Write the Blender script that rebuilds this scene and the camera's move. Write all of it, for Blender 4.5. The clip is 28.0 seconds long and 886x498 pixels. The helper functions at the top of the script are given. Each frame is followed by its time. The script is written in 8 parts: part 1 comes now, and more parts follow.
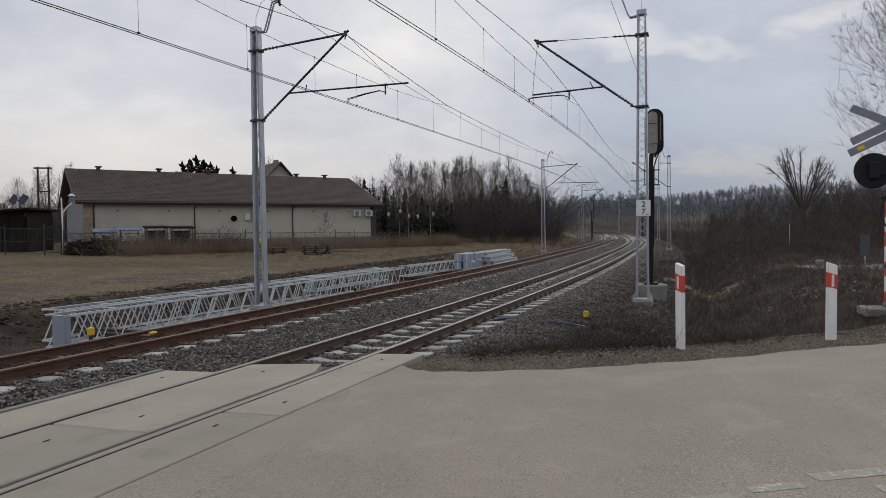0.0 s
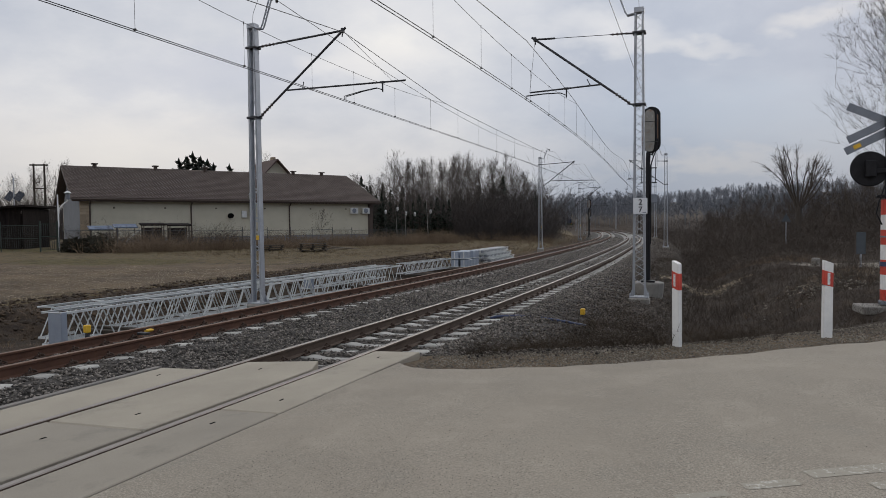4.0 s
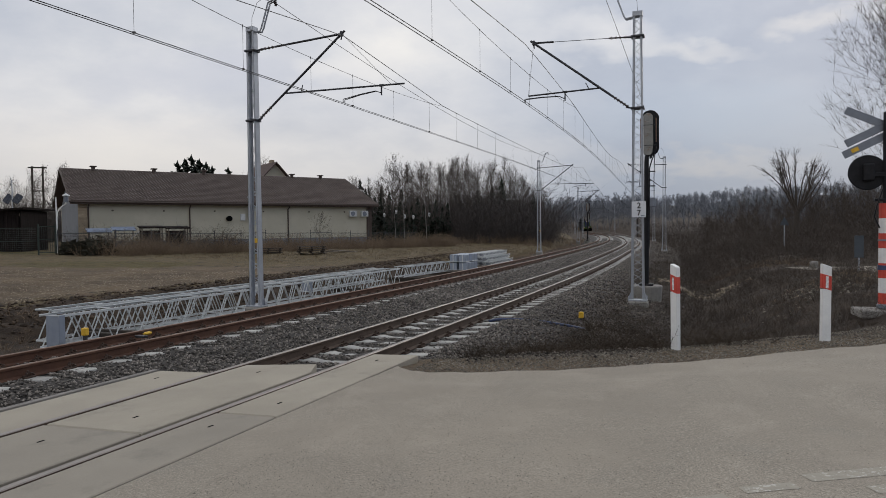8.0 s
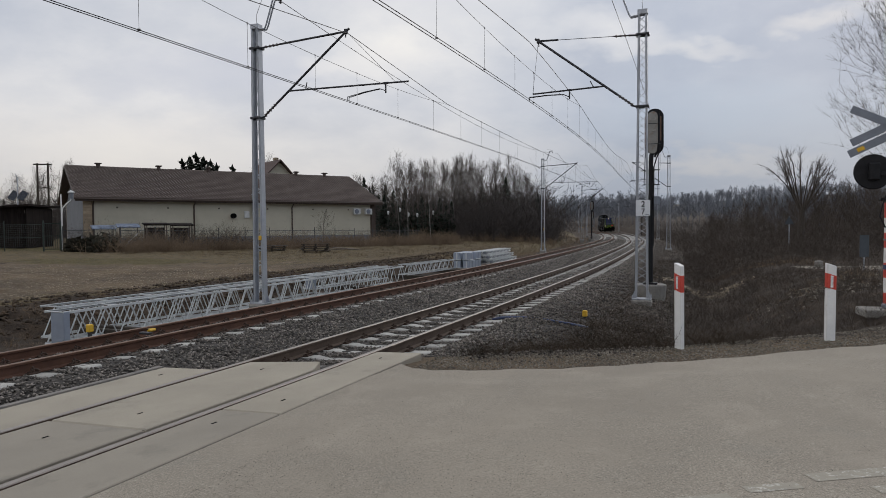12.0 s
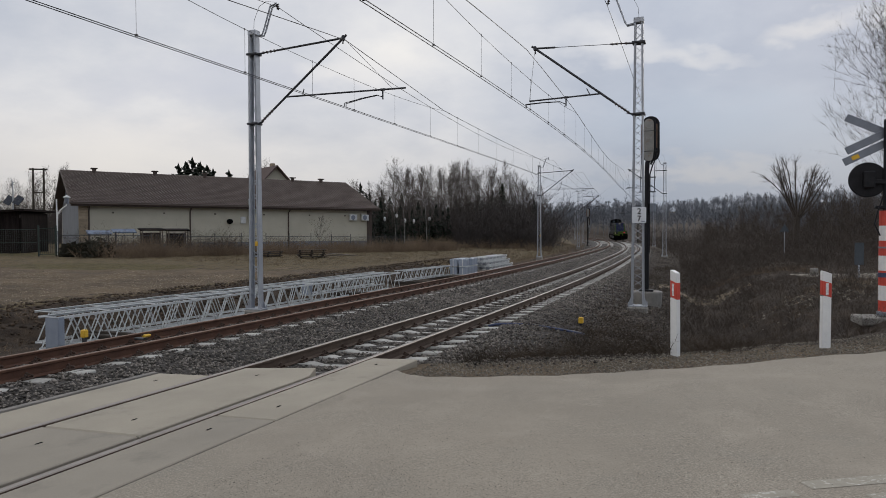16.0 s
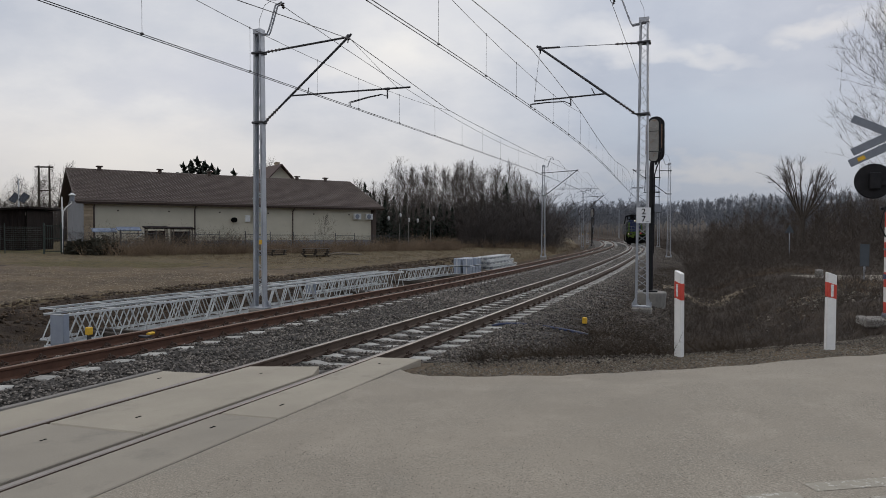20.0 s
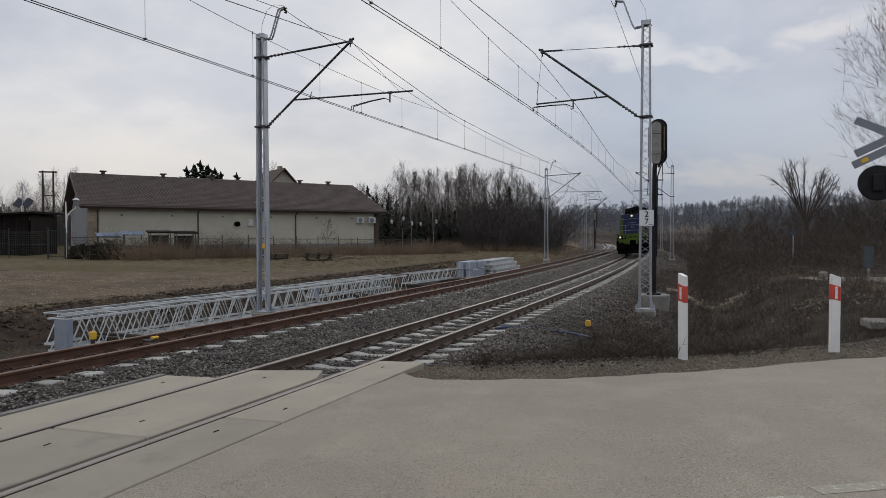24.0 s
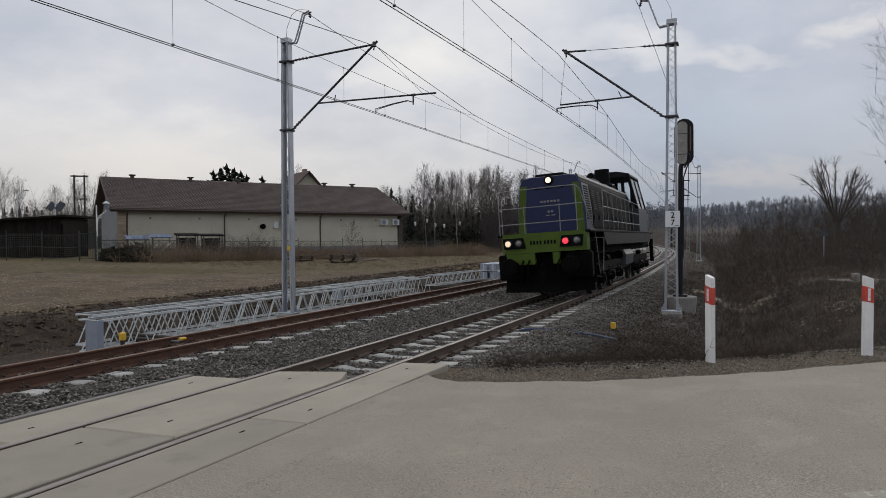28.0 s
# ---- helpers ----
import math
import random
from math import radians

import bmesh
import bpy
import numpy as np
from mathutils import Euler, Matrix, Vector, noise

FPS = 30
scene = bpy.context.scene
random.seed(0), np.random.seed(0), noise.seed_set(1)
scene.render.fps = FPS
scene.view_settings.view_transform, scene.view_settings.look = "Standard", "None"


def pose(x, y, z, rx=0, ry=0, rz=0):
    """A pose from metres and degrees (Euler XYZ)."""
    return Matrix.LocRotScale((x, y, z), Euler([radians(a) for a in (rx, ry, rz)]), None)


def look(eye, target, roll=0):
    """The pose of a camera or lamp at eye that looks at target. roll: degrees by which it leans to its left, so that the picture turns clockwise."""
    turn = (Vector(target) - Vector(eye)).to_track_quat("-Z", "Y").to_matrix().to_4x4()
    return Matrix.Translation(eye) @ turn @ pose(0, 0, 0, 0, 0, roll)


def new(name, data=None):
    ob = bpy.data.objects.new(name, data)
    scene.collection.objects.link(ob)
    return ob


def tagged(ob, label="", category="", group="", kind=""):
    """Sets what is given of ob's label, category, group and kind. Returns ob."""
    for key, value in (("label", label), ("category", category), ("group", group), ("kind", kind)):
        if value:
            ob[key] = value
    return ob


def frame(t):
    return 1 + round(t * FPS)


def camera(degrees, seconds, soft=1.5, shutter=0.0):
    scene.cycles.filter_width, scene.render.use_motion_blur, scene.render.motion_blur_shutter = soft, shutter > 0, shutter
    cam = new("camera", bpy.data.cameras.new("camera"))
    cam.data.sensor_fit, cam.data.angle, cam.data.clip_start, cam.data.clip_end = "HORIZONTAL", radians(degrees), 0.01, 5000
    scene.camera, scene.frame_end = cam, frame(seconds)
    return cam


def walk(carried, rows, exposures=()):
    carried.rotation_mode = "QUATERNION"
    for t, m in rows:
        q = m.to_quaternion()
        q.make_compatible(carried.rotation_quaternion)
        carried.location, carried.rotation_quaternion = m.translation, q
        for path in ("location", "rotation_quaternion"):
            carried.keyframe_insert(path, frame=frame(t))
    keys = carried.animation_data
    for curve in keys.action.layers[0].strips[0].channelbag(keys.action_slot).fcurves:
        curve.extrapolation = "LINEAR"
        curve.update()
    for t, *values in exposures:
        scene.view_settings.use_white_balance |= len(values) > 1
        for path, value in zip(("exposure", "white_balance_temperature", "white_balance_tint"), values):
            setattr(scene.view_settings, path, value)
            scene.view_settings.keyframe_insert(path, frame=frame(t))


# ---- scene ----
# ---- camera and its path ----
EYE = Vector((0.0, 0.0, 1.856))
cam = camera(67.87, 28.0, soft=0.85)
# seconds, heading to the right of +y, tilt, lean (degrees)
PATH = [
    (0, 0.000, -1.870, -0.700), (0.5, 0.017, -1.921, -0.764), (1, -0.010, -1.917, -0.755), (1.5, 0.063, -2.097, -0.686),
    (2, 0.065, -2.159, -0.666), (2.5, 0.073, -2.255, -0.652), (3, 0.186, -2.150, -0.686), (3.5, 0.224, -2.100, -0.661),
    (5.5, 0.226, -2.037, -0.456), (6, 0.193, -2.054, -0.396), (6.5, 0.280, -1.879, -0.536), (7, 0.279, -1.965, -0.571),
    (7.5, 0.299, -1.857, -0.605), (8, 0.370, -1.812, -0.564), (8.5, 0.234, -1.872, -0.611), (9, 0.236, -1.800, -0.453),
    (9.5, 0.281, -1.768, -0.510), (10, 0.268, -1.841, -0.532), (10.5, 0.219, -2.002, -0.540), (11, 0.161, -1.897, -0.566),
    (11.5, 0.163, -1.964, -0.453), (12, 0.046, -1.983, -0.375), (12.5, 0.093, -1.951, -0.275), (14.5, 0.235, -1.436, -0.196),
    (15, 0.444, -1.346, -0.176), (15.5, 0.456, -1.511, -0.144), (16, 0.363, -1.433, -0.172), (16.5, 0.271, -1.649, -0.175),
    (17, 0.281, -1.851, -0.098), (17.5, 0.380, -1.911, -0.039), (18, 0.350, -1.819, 0.002), (18.5, 0.284, -1.769, 0.077),
    (19, 0.211, -1.590, 0.118), (19.5, 0.043, -1.524, 0.091), (20, 0.024, -1.482, 0.104), (20.5, 0.085, -1.217, 0.083),
    (21, 0.170, -1.061, 0.007), (21.5, 0.114, -0.754, 0.083), (23.5, -0.207, -1.070, -0.123), (24, -0.228, -1.190, -0.101),
    (24.5, -0.214, -1.235, -0.200), (25, -0.400, -1.162, -0.205), (25.5, -0.525, -1.032, -0.229), (26, -0.753, -1.262, -0.240),
    (26.5, -0.629, -0.971, -0.265), (27, -0.736, -0.984, -0.300), (27.5, -1.466, -1.094, -0.308), (28, -2.279, -1.026, -0.265),
]

def aim(yaw, tilt, lean):
    a, b = radians(yaw), radians(tilt)
    return look(EYE, EYE + Vector((math.sin(a) * math.cos(b), math.cos(a) * math.cos(b), math.sin(b))), lean)


walk(cam, [(t, aim(a, b, c)) for t, a, b, c in PATH], [(0, 0.0), (28, 0.0)])

# ---- light: an overcast late afternoon ----
SUN_AZ, SUN_EL = 38.0, 24.0
sun = new("sun", bpy.data.lights.new("sun", "SUN"))
sun.data.energy, sun.data.angle, sun.data.color = 0.68, radians(25), (1.0, 0.94, 0.86)
sun.matrix_world = look((math.sin(radians(SUN_AZ)) * 60, math.cos(radians(SUN_AZ)) * 60, 60 * math.tan(radians(SUN_EL))), (0, 0, 0))

world = bpy.data.worlds.new("sky")
scene.world = world
world.use_nodes = True


class Nodes:
    """Short hand for a node tree."""

    def __init__(self, tree):
        self.tree = tree
        tree.nodes.clear()

    def add(self, kind, out=0, **given):
        n = self.tree.nodes.new(kind)
        for k, v in given.items():
            if k.startswith("in_"):
                self.plug(n.inputs[k[3:].replace("_", " ")], v)
            elif k.startswith("i") and k[1:].isdigit():
                self.plug(n.inputs[int(k[1:])], v)
        return n.outputs[out] if n.outputs else None

    def plug(self, socket, v):
        if isinstance(v, bpy.types.NodeSocket):
            self.tree.links.new(v, socket)
        else:
            socket.default_value = v

    def noise(self, vec, scale, detail=4.0, rough=0.55, out=0):
        return self.add("ShaderNodeTexNoise", out, in_Vector=vec, in_Scale=scale, in_Detail=detail, in_Roughness=rough)

    def ramp(self, fac, *stops):
        n = self.tree.nodes.new("ShaderNodeValToRGB")
        el = n.color_ramp.elements
        while len(el) < len(stops):
            el.new(0.5)
        for e, (p, c) in zip(el, stops):
            e.position = p
            e.color = (c, c, c, 1) if isinstance(c, (int, float)) else (*c, 1)
        self.plug(n.inputs[0], fac)
        return n.outputs[0]

    def mix(self, fac, a, b, kind="MIX"):
        n = self.tree.nodes.new("ShaderNodeMix")
        n.data_type, n.blend_type = "RGBA", kind
        self.plug(n.inputs[0], fac)
        for s, v in ((n.inputs[6], a), (n.inputs[7], b)):
            self.plug(s, (*v, 1) if isinstance(v, tuple) and len(v) == 3 else v)
        return n.outputs[2]

    def calc(self, op, a, b=0.0):
        n = self.tree.nodes.new("ShaderNodeMath")
        n.operation = op
        self.plug(n.inputs[0], a)
        self.plug(n.inputs[1], b)
        return n.outputs[0]


def make_sky():
    n = Nodes(world.node_tree)
    way = n.add("ShaderNodeTexCoord")
    air = n.tree.nodes.new("ShaderNodeTexSky")
    air.sky_type, air.sun_disc = "NISHITA", False
    air.sun_elevation, air.sun_rotation, air.dust_density = radians(SUN_EL), radians(SUN_AZ), 3.0
    sky = air.outputs[0]
    sep = n.tree.nodes.new("ShaderNodeSeparateXYZ")
    n.plug(sep.inputs[0], way)
    up = n.calc("MAXIMUM", sep.outputs[2], 0.0)
    lift = n.calc("ADD", up, 0.34)
    flat = n.add("ShaderNodeCombineXYZ", i0=n.calc("DIVIDE", sep.outputs[0], lift), i1=n.calc("DIVIDE", sep.outputs[1], lift), i2=0.0)
    big = n.noise(flat, 1.15, 3.0, 0.5)
    fine = n.noise(flat, 4.2, 6.0, 0.6)
    cover = n.calc("ADD", n.calc("MULTIPLY", big, 0.74), n.calc("MULTIPLY", fine, 0.26))
    cloud = n.ramp(cover, (0.36, (0.575, 0.61, 0.69)), (0.45, (0.69, 0.71, 0.765)), (0.54, (0.83, 0.83, 0.85)), (0.66, (1.03, 1.0, 0.95)))
    # paler and warmer low over the land to the west
    low = n.ramp(up, (0.0, 1.0), (0.22, 0.0))
    west = n.ramp(n.calc("ADD", sep.outputs[0], 0.5), (0.15, 1.0), (0.72, 0.0))
    cloud = n.mix(n.calc("MULTIPLY", n.calc("MULTIPLY", low, west), 0.8), cloud, (0.95, 0.905, 0.865))
    # heavier, bluer cloud to the east
    east = n.ramp(n.calc("ADD", sep.outputs[0], n.calc("MULTIPLY", n.calc("SUBTRACT", big, 0.5), 0.45)), (-0.04, 0.0), (0.30, 1.0))
    cloud = n.mix(east, cloud, n.mix(1.0, cloud, (0.69, 0.75, 0.845), "MULTIPLY"))
    heavy = n.calc("MULTIPLY", n.ramp(up, (0.05, 1.0), (0.29, 0.0)), n.ramp(sep.outputs[0], (0.02, 0.0), (0.32, 1.0)))
    cloud = n.mix(n.calc("MULTIPLY", heavy, 0.85), cloud, (0.40, 0.475, 0.60))
    # single cloud masses to the north, as slope sideways and upwards, with frayed outlines
    ahead = n.calc("MAXIMUM", sep.outputs[1], 0.05)
    fray, wisp = n.calc("SUBTRACT", n.noise(flat, 5.0, 3.0, 0.5), 0.5), n.calc("SUBTRACT", n.noise(flat, 14.0, 3.0, 0.5), 0.5)
    side = n.calc("ADD", n.calc("DIVIDE", sep.outputs[0], ahead), n.calc("MULTIPLY", fray, 0.22))
    rise = n.calc("ADD", n.calc("DIVIDE", sep.outputs[2], ahead), n.calc("ADD", n.calc("MULTIPLY", fray, 0.10), n.calc("MULTIPLY", wisp, 0.05)))
    for u, v, wide, high, tone, most in (
        (-0.32, 0.235, 0.24, 0.055, (0.66, 0.68, 0.76), 0.75), (0.00, 0.33, 0.16, 0.04, (0.72, 0.74, 0.80), 0.5),
        (0.44, 0.165, 0.26, 0.055, (0.47, 0.55, 0.67), 0.75), (0.13, 0.20, 0.14, 0.04, (0.66, 0.69, 0.76), 0.5),
        (-0.12, 0.245, 0.12, 0.035, (0.95, 0.925, 0.905), 0.6), (0.24, 0.285, 0.16, 0.04, (0.93, 0.92, 0.92), 0.6),
        (0.39, 0.265, 0.13, 0.022, (0.86, 0.85, 0.845), 0.5), (0.56, 0.308, 0.06, 0.022, (0.90, 0.875, 0.85), 0.45),
        (0.65, 0.315, 0.05, 0.016, (0.82, 0.81, 0.81), 0.3), (0.40, 0.09, 0.20, 0.035, (0.62, 0.635, 0.675), 0.7),
        (-0.52, 0.12, 0.35, 0.06, (0.96, 0.92, 0.885), 0.6), (0.10, 0.11, 0.17, 0.04, (0.72, 0.73, 0.775), 0.6)):
        du, dv = (n.calc("DIVIDE", n.calc("SUBTRACT", q, c), w) for q, c, w in ((side, u, wide), (rise, v, high)))
        far = n.calc("SQRT", n.calc("ADD", n.calc("MULTIPLY", du, du), n.calc("MULTIPLY", dv, dv)))
        cloud = n.mix(n.ramp(far, (0.0, most), (0.35, 0.78 * most), (1.25, 0.0)), cloud, tone)
    cloud = n.mix(1.0, cloud, n.ramp(up, (0.0, 0.72), (0.17, 0.97), (0.32, 1.0)), "MULTIPLY")
    clear = n.add("ShaderNodeBackground", in_Color=sky, in_Strength=0.09)
    grey = n.add("ShaderNodeBackground", in_Color=cloud, in_Strength=0.94)
    both = n.add("ShaderNodeMixShader", i0=0.965, i1=clear, i2=grey)
    n.add("ShaderNodeOutputWorld", in_Surface=both)


make_sky()

# ---- materials ----


def material(name, a, b, scale=6.0, rough=0.8, metal=0.0, bump=0.3, fine=60.0, third=None, spot=(0.6, 0.72), where="Object", vary=0.0, emit=None, stretch=None, spec=0.5):
    """Two tones in broad patches and fine grain, a third in spots, with relief."""
    m = bpy.data.materials.new(name)
    m.use_nodes = True
    n = Nodes(m.node_tree)
    if where == "Position":
        vec = n.tree.nodes.new("ShaderNodeNewGeometry").outputs["Position"]
    else:
        vec = n.tree.nodes.new("ShaderNodeTexCoord").outputs["Object"]
    if stretch:
        vec = n.add("ShaderNodeMapping", in_Vector=vec, in_Scale=stretch)
    broad = n.noise(vec, scale, 4.0)
    grain = n.noise(vec, fine, 5.0, 0.65)
    fac = n.ramp(n.calc("ADD", n.calc("MULTIPLY", broad, 0.6), n.calc("MULTIPLY", grain, 0.4)), (0.36, 0.0), (0.64, 1.0))
    col = n.mix(fac, a, b)
    if third:
        col = n.mix(n.ramp(n.noise(vec, scale * 1.7, 6.0, 0.7), (spot[0], 0.0), (spot[1], 1.0)), col, third)
    if vary:
        info = n.tree.nodes.new("ShaderNodeObjectInfo").outputs["Random"]
        isle = n.tree.nodes.new("ShaderNodeNewGeometry").outputs["Random Per Island"]
        mixed = n.calc("FRACT", n.calc("ADD", info, isle))
        val = n.calc("ADD", n.calc("MULTIPLY", mixed, 2 * vary), 1.0 - vary)
        col = n.add("ShaderNodeHueSaturation", in_Value=val, in_Color=col)
    bs = n.tree.nodes.new("ShaderNodeBsdfPrincipled")
    n.plug(bs.inputs["Base Color"], col)
    n.plug(bs.inputs["Roughness"], n.ramp(grain, (0.3, max(rough - 0.12, 0.02)), (0.7, min(rough + 0.1, 1.0))))
    bs.inputs["Metallic"].default_value = metal
    bs.inputs["Specular IOR Level"].default_value = spec
    if bump:
        n.plug(bs.inputs["Normal"], n.add("ShaderNodeBump", in_Strength=bump, in_Distance=0.02, in_Height=n.calc("ADD", grain, broad)))
    if emit:
        bs.inputs["Emission Color"].default_value = (*emit[0], 1)
        bs.inputs["Emission Strength"].default_value = emit[1]
    n.add("ShaderNodeOutputMaterial", in_Surface=bs.outputs[0])
    return m


M = {}


def asphalt_material():
    m = bpy.data.materials.new("asphalt")
    m.use_nodes = True
    n = Nodes(m.node_tree)
    pos = n.tree.nodes.new("ShaderNodeNewGeometry").outputs["Position"]
    drawn = n.add("ShaderNodeMapping", in_Vector=pos, in_Scale=(0.8, 0.9, 1.0))
    dust = n.noise(drawn, 0.35, 6.0, 0.6)
    patch = n.noise(drawn, 2.1, 5.0, 0.6)
    grain = n.noise(pos, 75.0, 4.0, 0.75)
    peb = n.add("ShaderNodeTexVoronoi", in_Vector=pos, in_Scale=42.0)
    col = n.mix(n.ramp(dust, (0.36, 0.0), (0.64, 1.0)), (0.272, 0.238, 0.191), (0.350, 0.306, 0.245))
    col = n.mix(n.ramp(patch, (0.52, 0.0), (0.7, 0.5)), col, (0.40, 0.350, 0.282))
    col = n.mix(n.ramp(patch, (0.28, 0.45), (0.42, 0.0)), col, (0.27, 0.247, 0.205))
    rough = n.ramp(n.noise(pos, 0.8, 4.0, 0.6), (0.40, 0.4), (0.58, 1.0))
    col = n.mix(n.calc("MULTIPLY", rough, n.ramp(grain, (0.35, 0.9), (0.51, 0.0))), col, (0.16, 0.145, 0.12))
    col = n.mix(n.calc("MULTIPLY", rough, n.ramp(grain, (0.54, 0.0), (0.68, 0.75))), col, (0.54, 0.495, 0.41))
    gate = n.calc("MULTIPLY", n.ramp(peb, (0.10, 1.0), (0.2, 0.0)), n.ramp(n.noise(pos, 9.0, 3.0), (0.55, 0.0), (0.66, 0.85)))
    col = n.mix(gate, col, (0.11, 0.10, 0.088))
    bs = n.tree.nodes.new("ShaderNodeBsdfPrincipled")
    n.plug(bs.inputs["Base Color"], col)
    bs.inputs["Roughness"].default_value = 0.9
    n.plug(bs.inputs["Normal"], n.add("ShaderNodeBump", in_Strength=0.5, in_Distance=0.006, in_Height=n.calc("ADD", n.calc("MULTIPLY", grain, rough), patch)))
    n.add("ShaderNodeOutputMaterial", in_Surface=bs.outputs[0])
    return m


M["asphalt"] = asphalt_material()
M["paint_line"] = material("worn_line_paint", (0.31, 0.283, 0.232), (0.37, 0.338, 0.275), 14, 0.85, bump=0.2, fine=75, where="Position", third=(0.54, 0.515, 0.46), spot=(0.55, 0.62))
M["concrete"] = material("slab_concrete", (0.305, 0.272, 0.218), (0.425, 0.381, 0.306), 0.7, 0.88, bump=0.2, fine=70, third=(0.255, 0.232, 0.19), spot=(0.56, 0.72), where="Position")
M["concrete_worn"] = material("worn_slab_concrete", (0.262, 0.235, 0.194), (0.345, 0.309, 0.252), 0.8, 0.9, bump=0.2, fine=70, third=(0.22, 0.202, 0.17), spot=(0.55, 0.72), where="Position")
M["rim_steel"] = material("slab_edge", (0.16, 0.15, 0.14), (0.24, 0.22, 0.2), 5, 0.8, where="Position")
M["sleeper"] = material("sleeper_concrete", (0.34, 0.33, 0.31), (0.47, 0.46, 0.43), 5, 0.88, bump=0.3, fine=80, third=(0.23, 0.2, 0.17), vary=0.18)
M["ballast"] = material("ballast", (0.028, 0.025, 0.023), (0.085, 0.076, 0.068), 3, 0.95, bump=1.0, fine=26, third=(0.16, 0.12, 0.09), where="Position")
M["stone"] = material("ballast_stone", (0.100, 0.088, 0.078), (0.215, 0.192, 0.168), 2, 0.85, bump=0.2, fine=50, third=(0.165, 0.124, 0.096), where="Position", vary=0.8)
M["stone_dirty"] = material("dirty_ballast_stone", (0.060, 0.050, 0.042), (0.140, 0.118, 0.098), 2, 0.9, bump=0.2, fine=50, third=(0.10, 0.076, 0.058), where="Position", vary=0.8)
M["gravel"] = material("gravel_stone", (0.13, 0.113, 0.09), (0.25, 0.222, 0.18), 2, 0.9, bump=0.2, fine=50, where="Position", vary=0.6)
M["yard_stone"] = material("yard_stone", (0.195, 0.155, 0.108), (0.38, 0.315, 0.23), 2, 0.9, bump=0.2, fine=50, where="Position", vary=0.5)
M["rail_worn"] = material("worn_rail_side", (0.07, 0.046, 0.034), (0.12, 0.083, 0.06), 4, 0.75, 0.2, bump=0.3, fine=40, where="Position")
M["rail_rust"] = material("rusty_rail_side", (0.068, 0.030, 0.018), (0.115, 0.053, 0.032), 4, 0.85, 0.1, bump=0.3, fine=40, where="Position")
M["rail_head"] = material("polished_rail_head", (0.215, 0.185, 0.162), (0.295, 0.257, 0.228), 3, 0.42, 0.35, bump=0.05, fine=30, where="Position")
M["rust_head"] = material("rusty_rail_head", (0.16, 0.095, 0.068), (0.22, 0.14, 0.10), 3, 0.6, 0.4, bump=0.1, fine=30, where="Position")
M["clip"] = material("spring_clip", (0.045, 0.03, 0.022), (0.09, 0.055, 0.04), 20, 0.7, 0.3)
M["galv"] = material("galvanised_steel", (0.34, 0.36, 0.40), (0.47, 0.49, 0.53), 3, 0.55, 0.45, bump=0.1, fine=30)
M["galv_white"] = material("new_galvanised_steel", (0.50, 0.52, 0.53), (0.64, 0.655, 0.65), 3, 0.55, 0.1, bump=0.1, fine=30)
M["plate_blue"] = material("galvanised_end_plate", (0.27, 0.31, 0.38), (0.35, 0.39, 0.46), 3, 0.5, 0.3, bump=0.1)
M["dark_steel"] = material("dark_arm_steel", (0.035, 0.037, 0.042), (0.07, 0.07, 0.078), 8, 0.55, 0.5, bump=0.1)
M["wire"] = material("wire", (0.03, 0.03, 0.034), (0.055, 0.05, 0.05), 8, 0.5, 0.6, bump=0.0)
M["insulator"] = material("insulator", (0.03, 0.022, 0.022), (0.05, 0.035, 0.032), 12, 0.3, 0.0, bump=0.0)
M["white_paint"] = material("white_post", (0.70, 0.70, 0.70), (0.80, 0.80, 0.79), 7, 0.5, bump=0.05, fine=30, third=(0.58, 0.56, 0.52), spot=(0.62, 0.8))
M["red_paint"] = material("red_band", (0.48, 0.045, 0.03), (0.60, 0.07, 0.045), 9, 0.45, bump=0.05)
M["reflector"] = material("reflector_strip", (0.66, 0.66, 0.68), (0.8, 0.8, 0.8), 30, 0.25, 0.2, bump=0.1)
M["black_paint"] = material("black_paint", (0.010, 0.010, 0.012), (0.020, 0.020, 0.023), 8, 0.6, bump=0.1, spec=0.2)
M["sign_white"] = material("enamel_white", (0.72, 0.74, 0.77), (0.8, 0.81, 0.83), 8, 0.4, bump=0.03)
M["sign_back"] = material("sign_back_grey", (0.17, 0.19, 0.225), (0.23, 0.25, 0.29), 5, 0.5, 0.4, bump=0.08)
M["sign_dark"] = material("dull_sign_back", (0.075, 0.088, 0.102), (0.105, 0.12, 0.137), 5, 0.7, 0.2, bump=0.08, spec=0.2)
M["yellow"] = material("yellow_paint", (0.62, 0.36, 0.02), (0.75, 0.46, 0.04), 12, 0.55, bump=0.1)
M["concrete_block"] = material("foundation_concrete", (0.20, 0.19, 0.175), (0.30, 0.285, 0.26), 4, 0.9, bump=0.4, fine=50, third=(0.2, 0.19, 0.17))
M["grey_cover"] = material("signal_cover_grey", (0.24, 0.235, 0.22), (0.34, 0.33, 0.31), 5, 0.6, 0.1, bump=0.1, third=(0.25, 0.15, 0.1), spot=(0.58, 0.68))
M["hose"] = material("blue_conduit", (0.03, 0.045, 0.10), (0.05, 0.07, 0.15), 12, 0.5, bump=0.05)
M["timber"] = material("dark_timber", (0.03, 0.025, 0.02), (0.07, 0.055, 0.042), 8, 0.9, bump=0.5, fine=60, stretch=(1, 6, 6))
# locomotive colours hold the shade of its backlit sides, darker than its paint
M["loco_blue"] = material("loco_blue", (0.009, 0.016, 0.060), (0.013, 0.022, 0.080), 3, 0.45, bump=0.05, fine=20, third=(0.02, 0.025, 0.06), spot=(0.58, 0.8), spec=0.3)
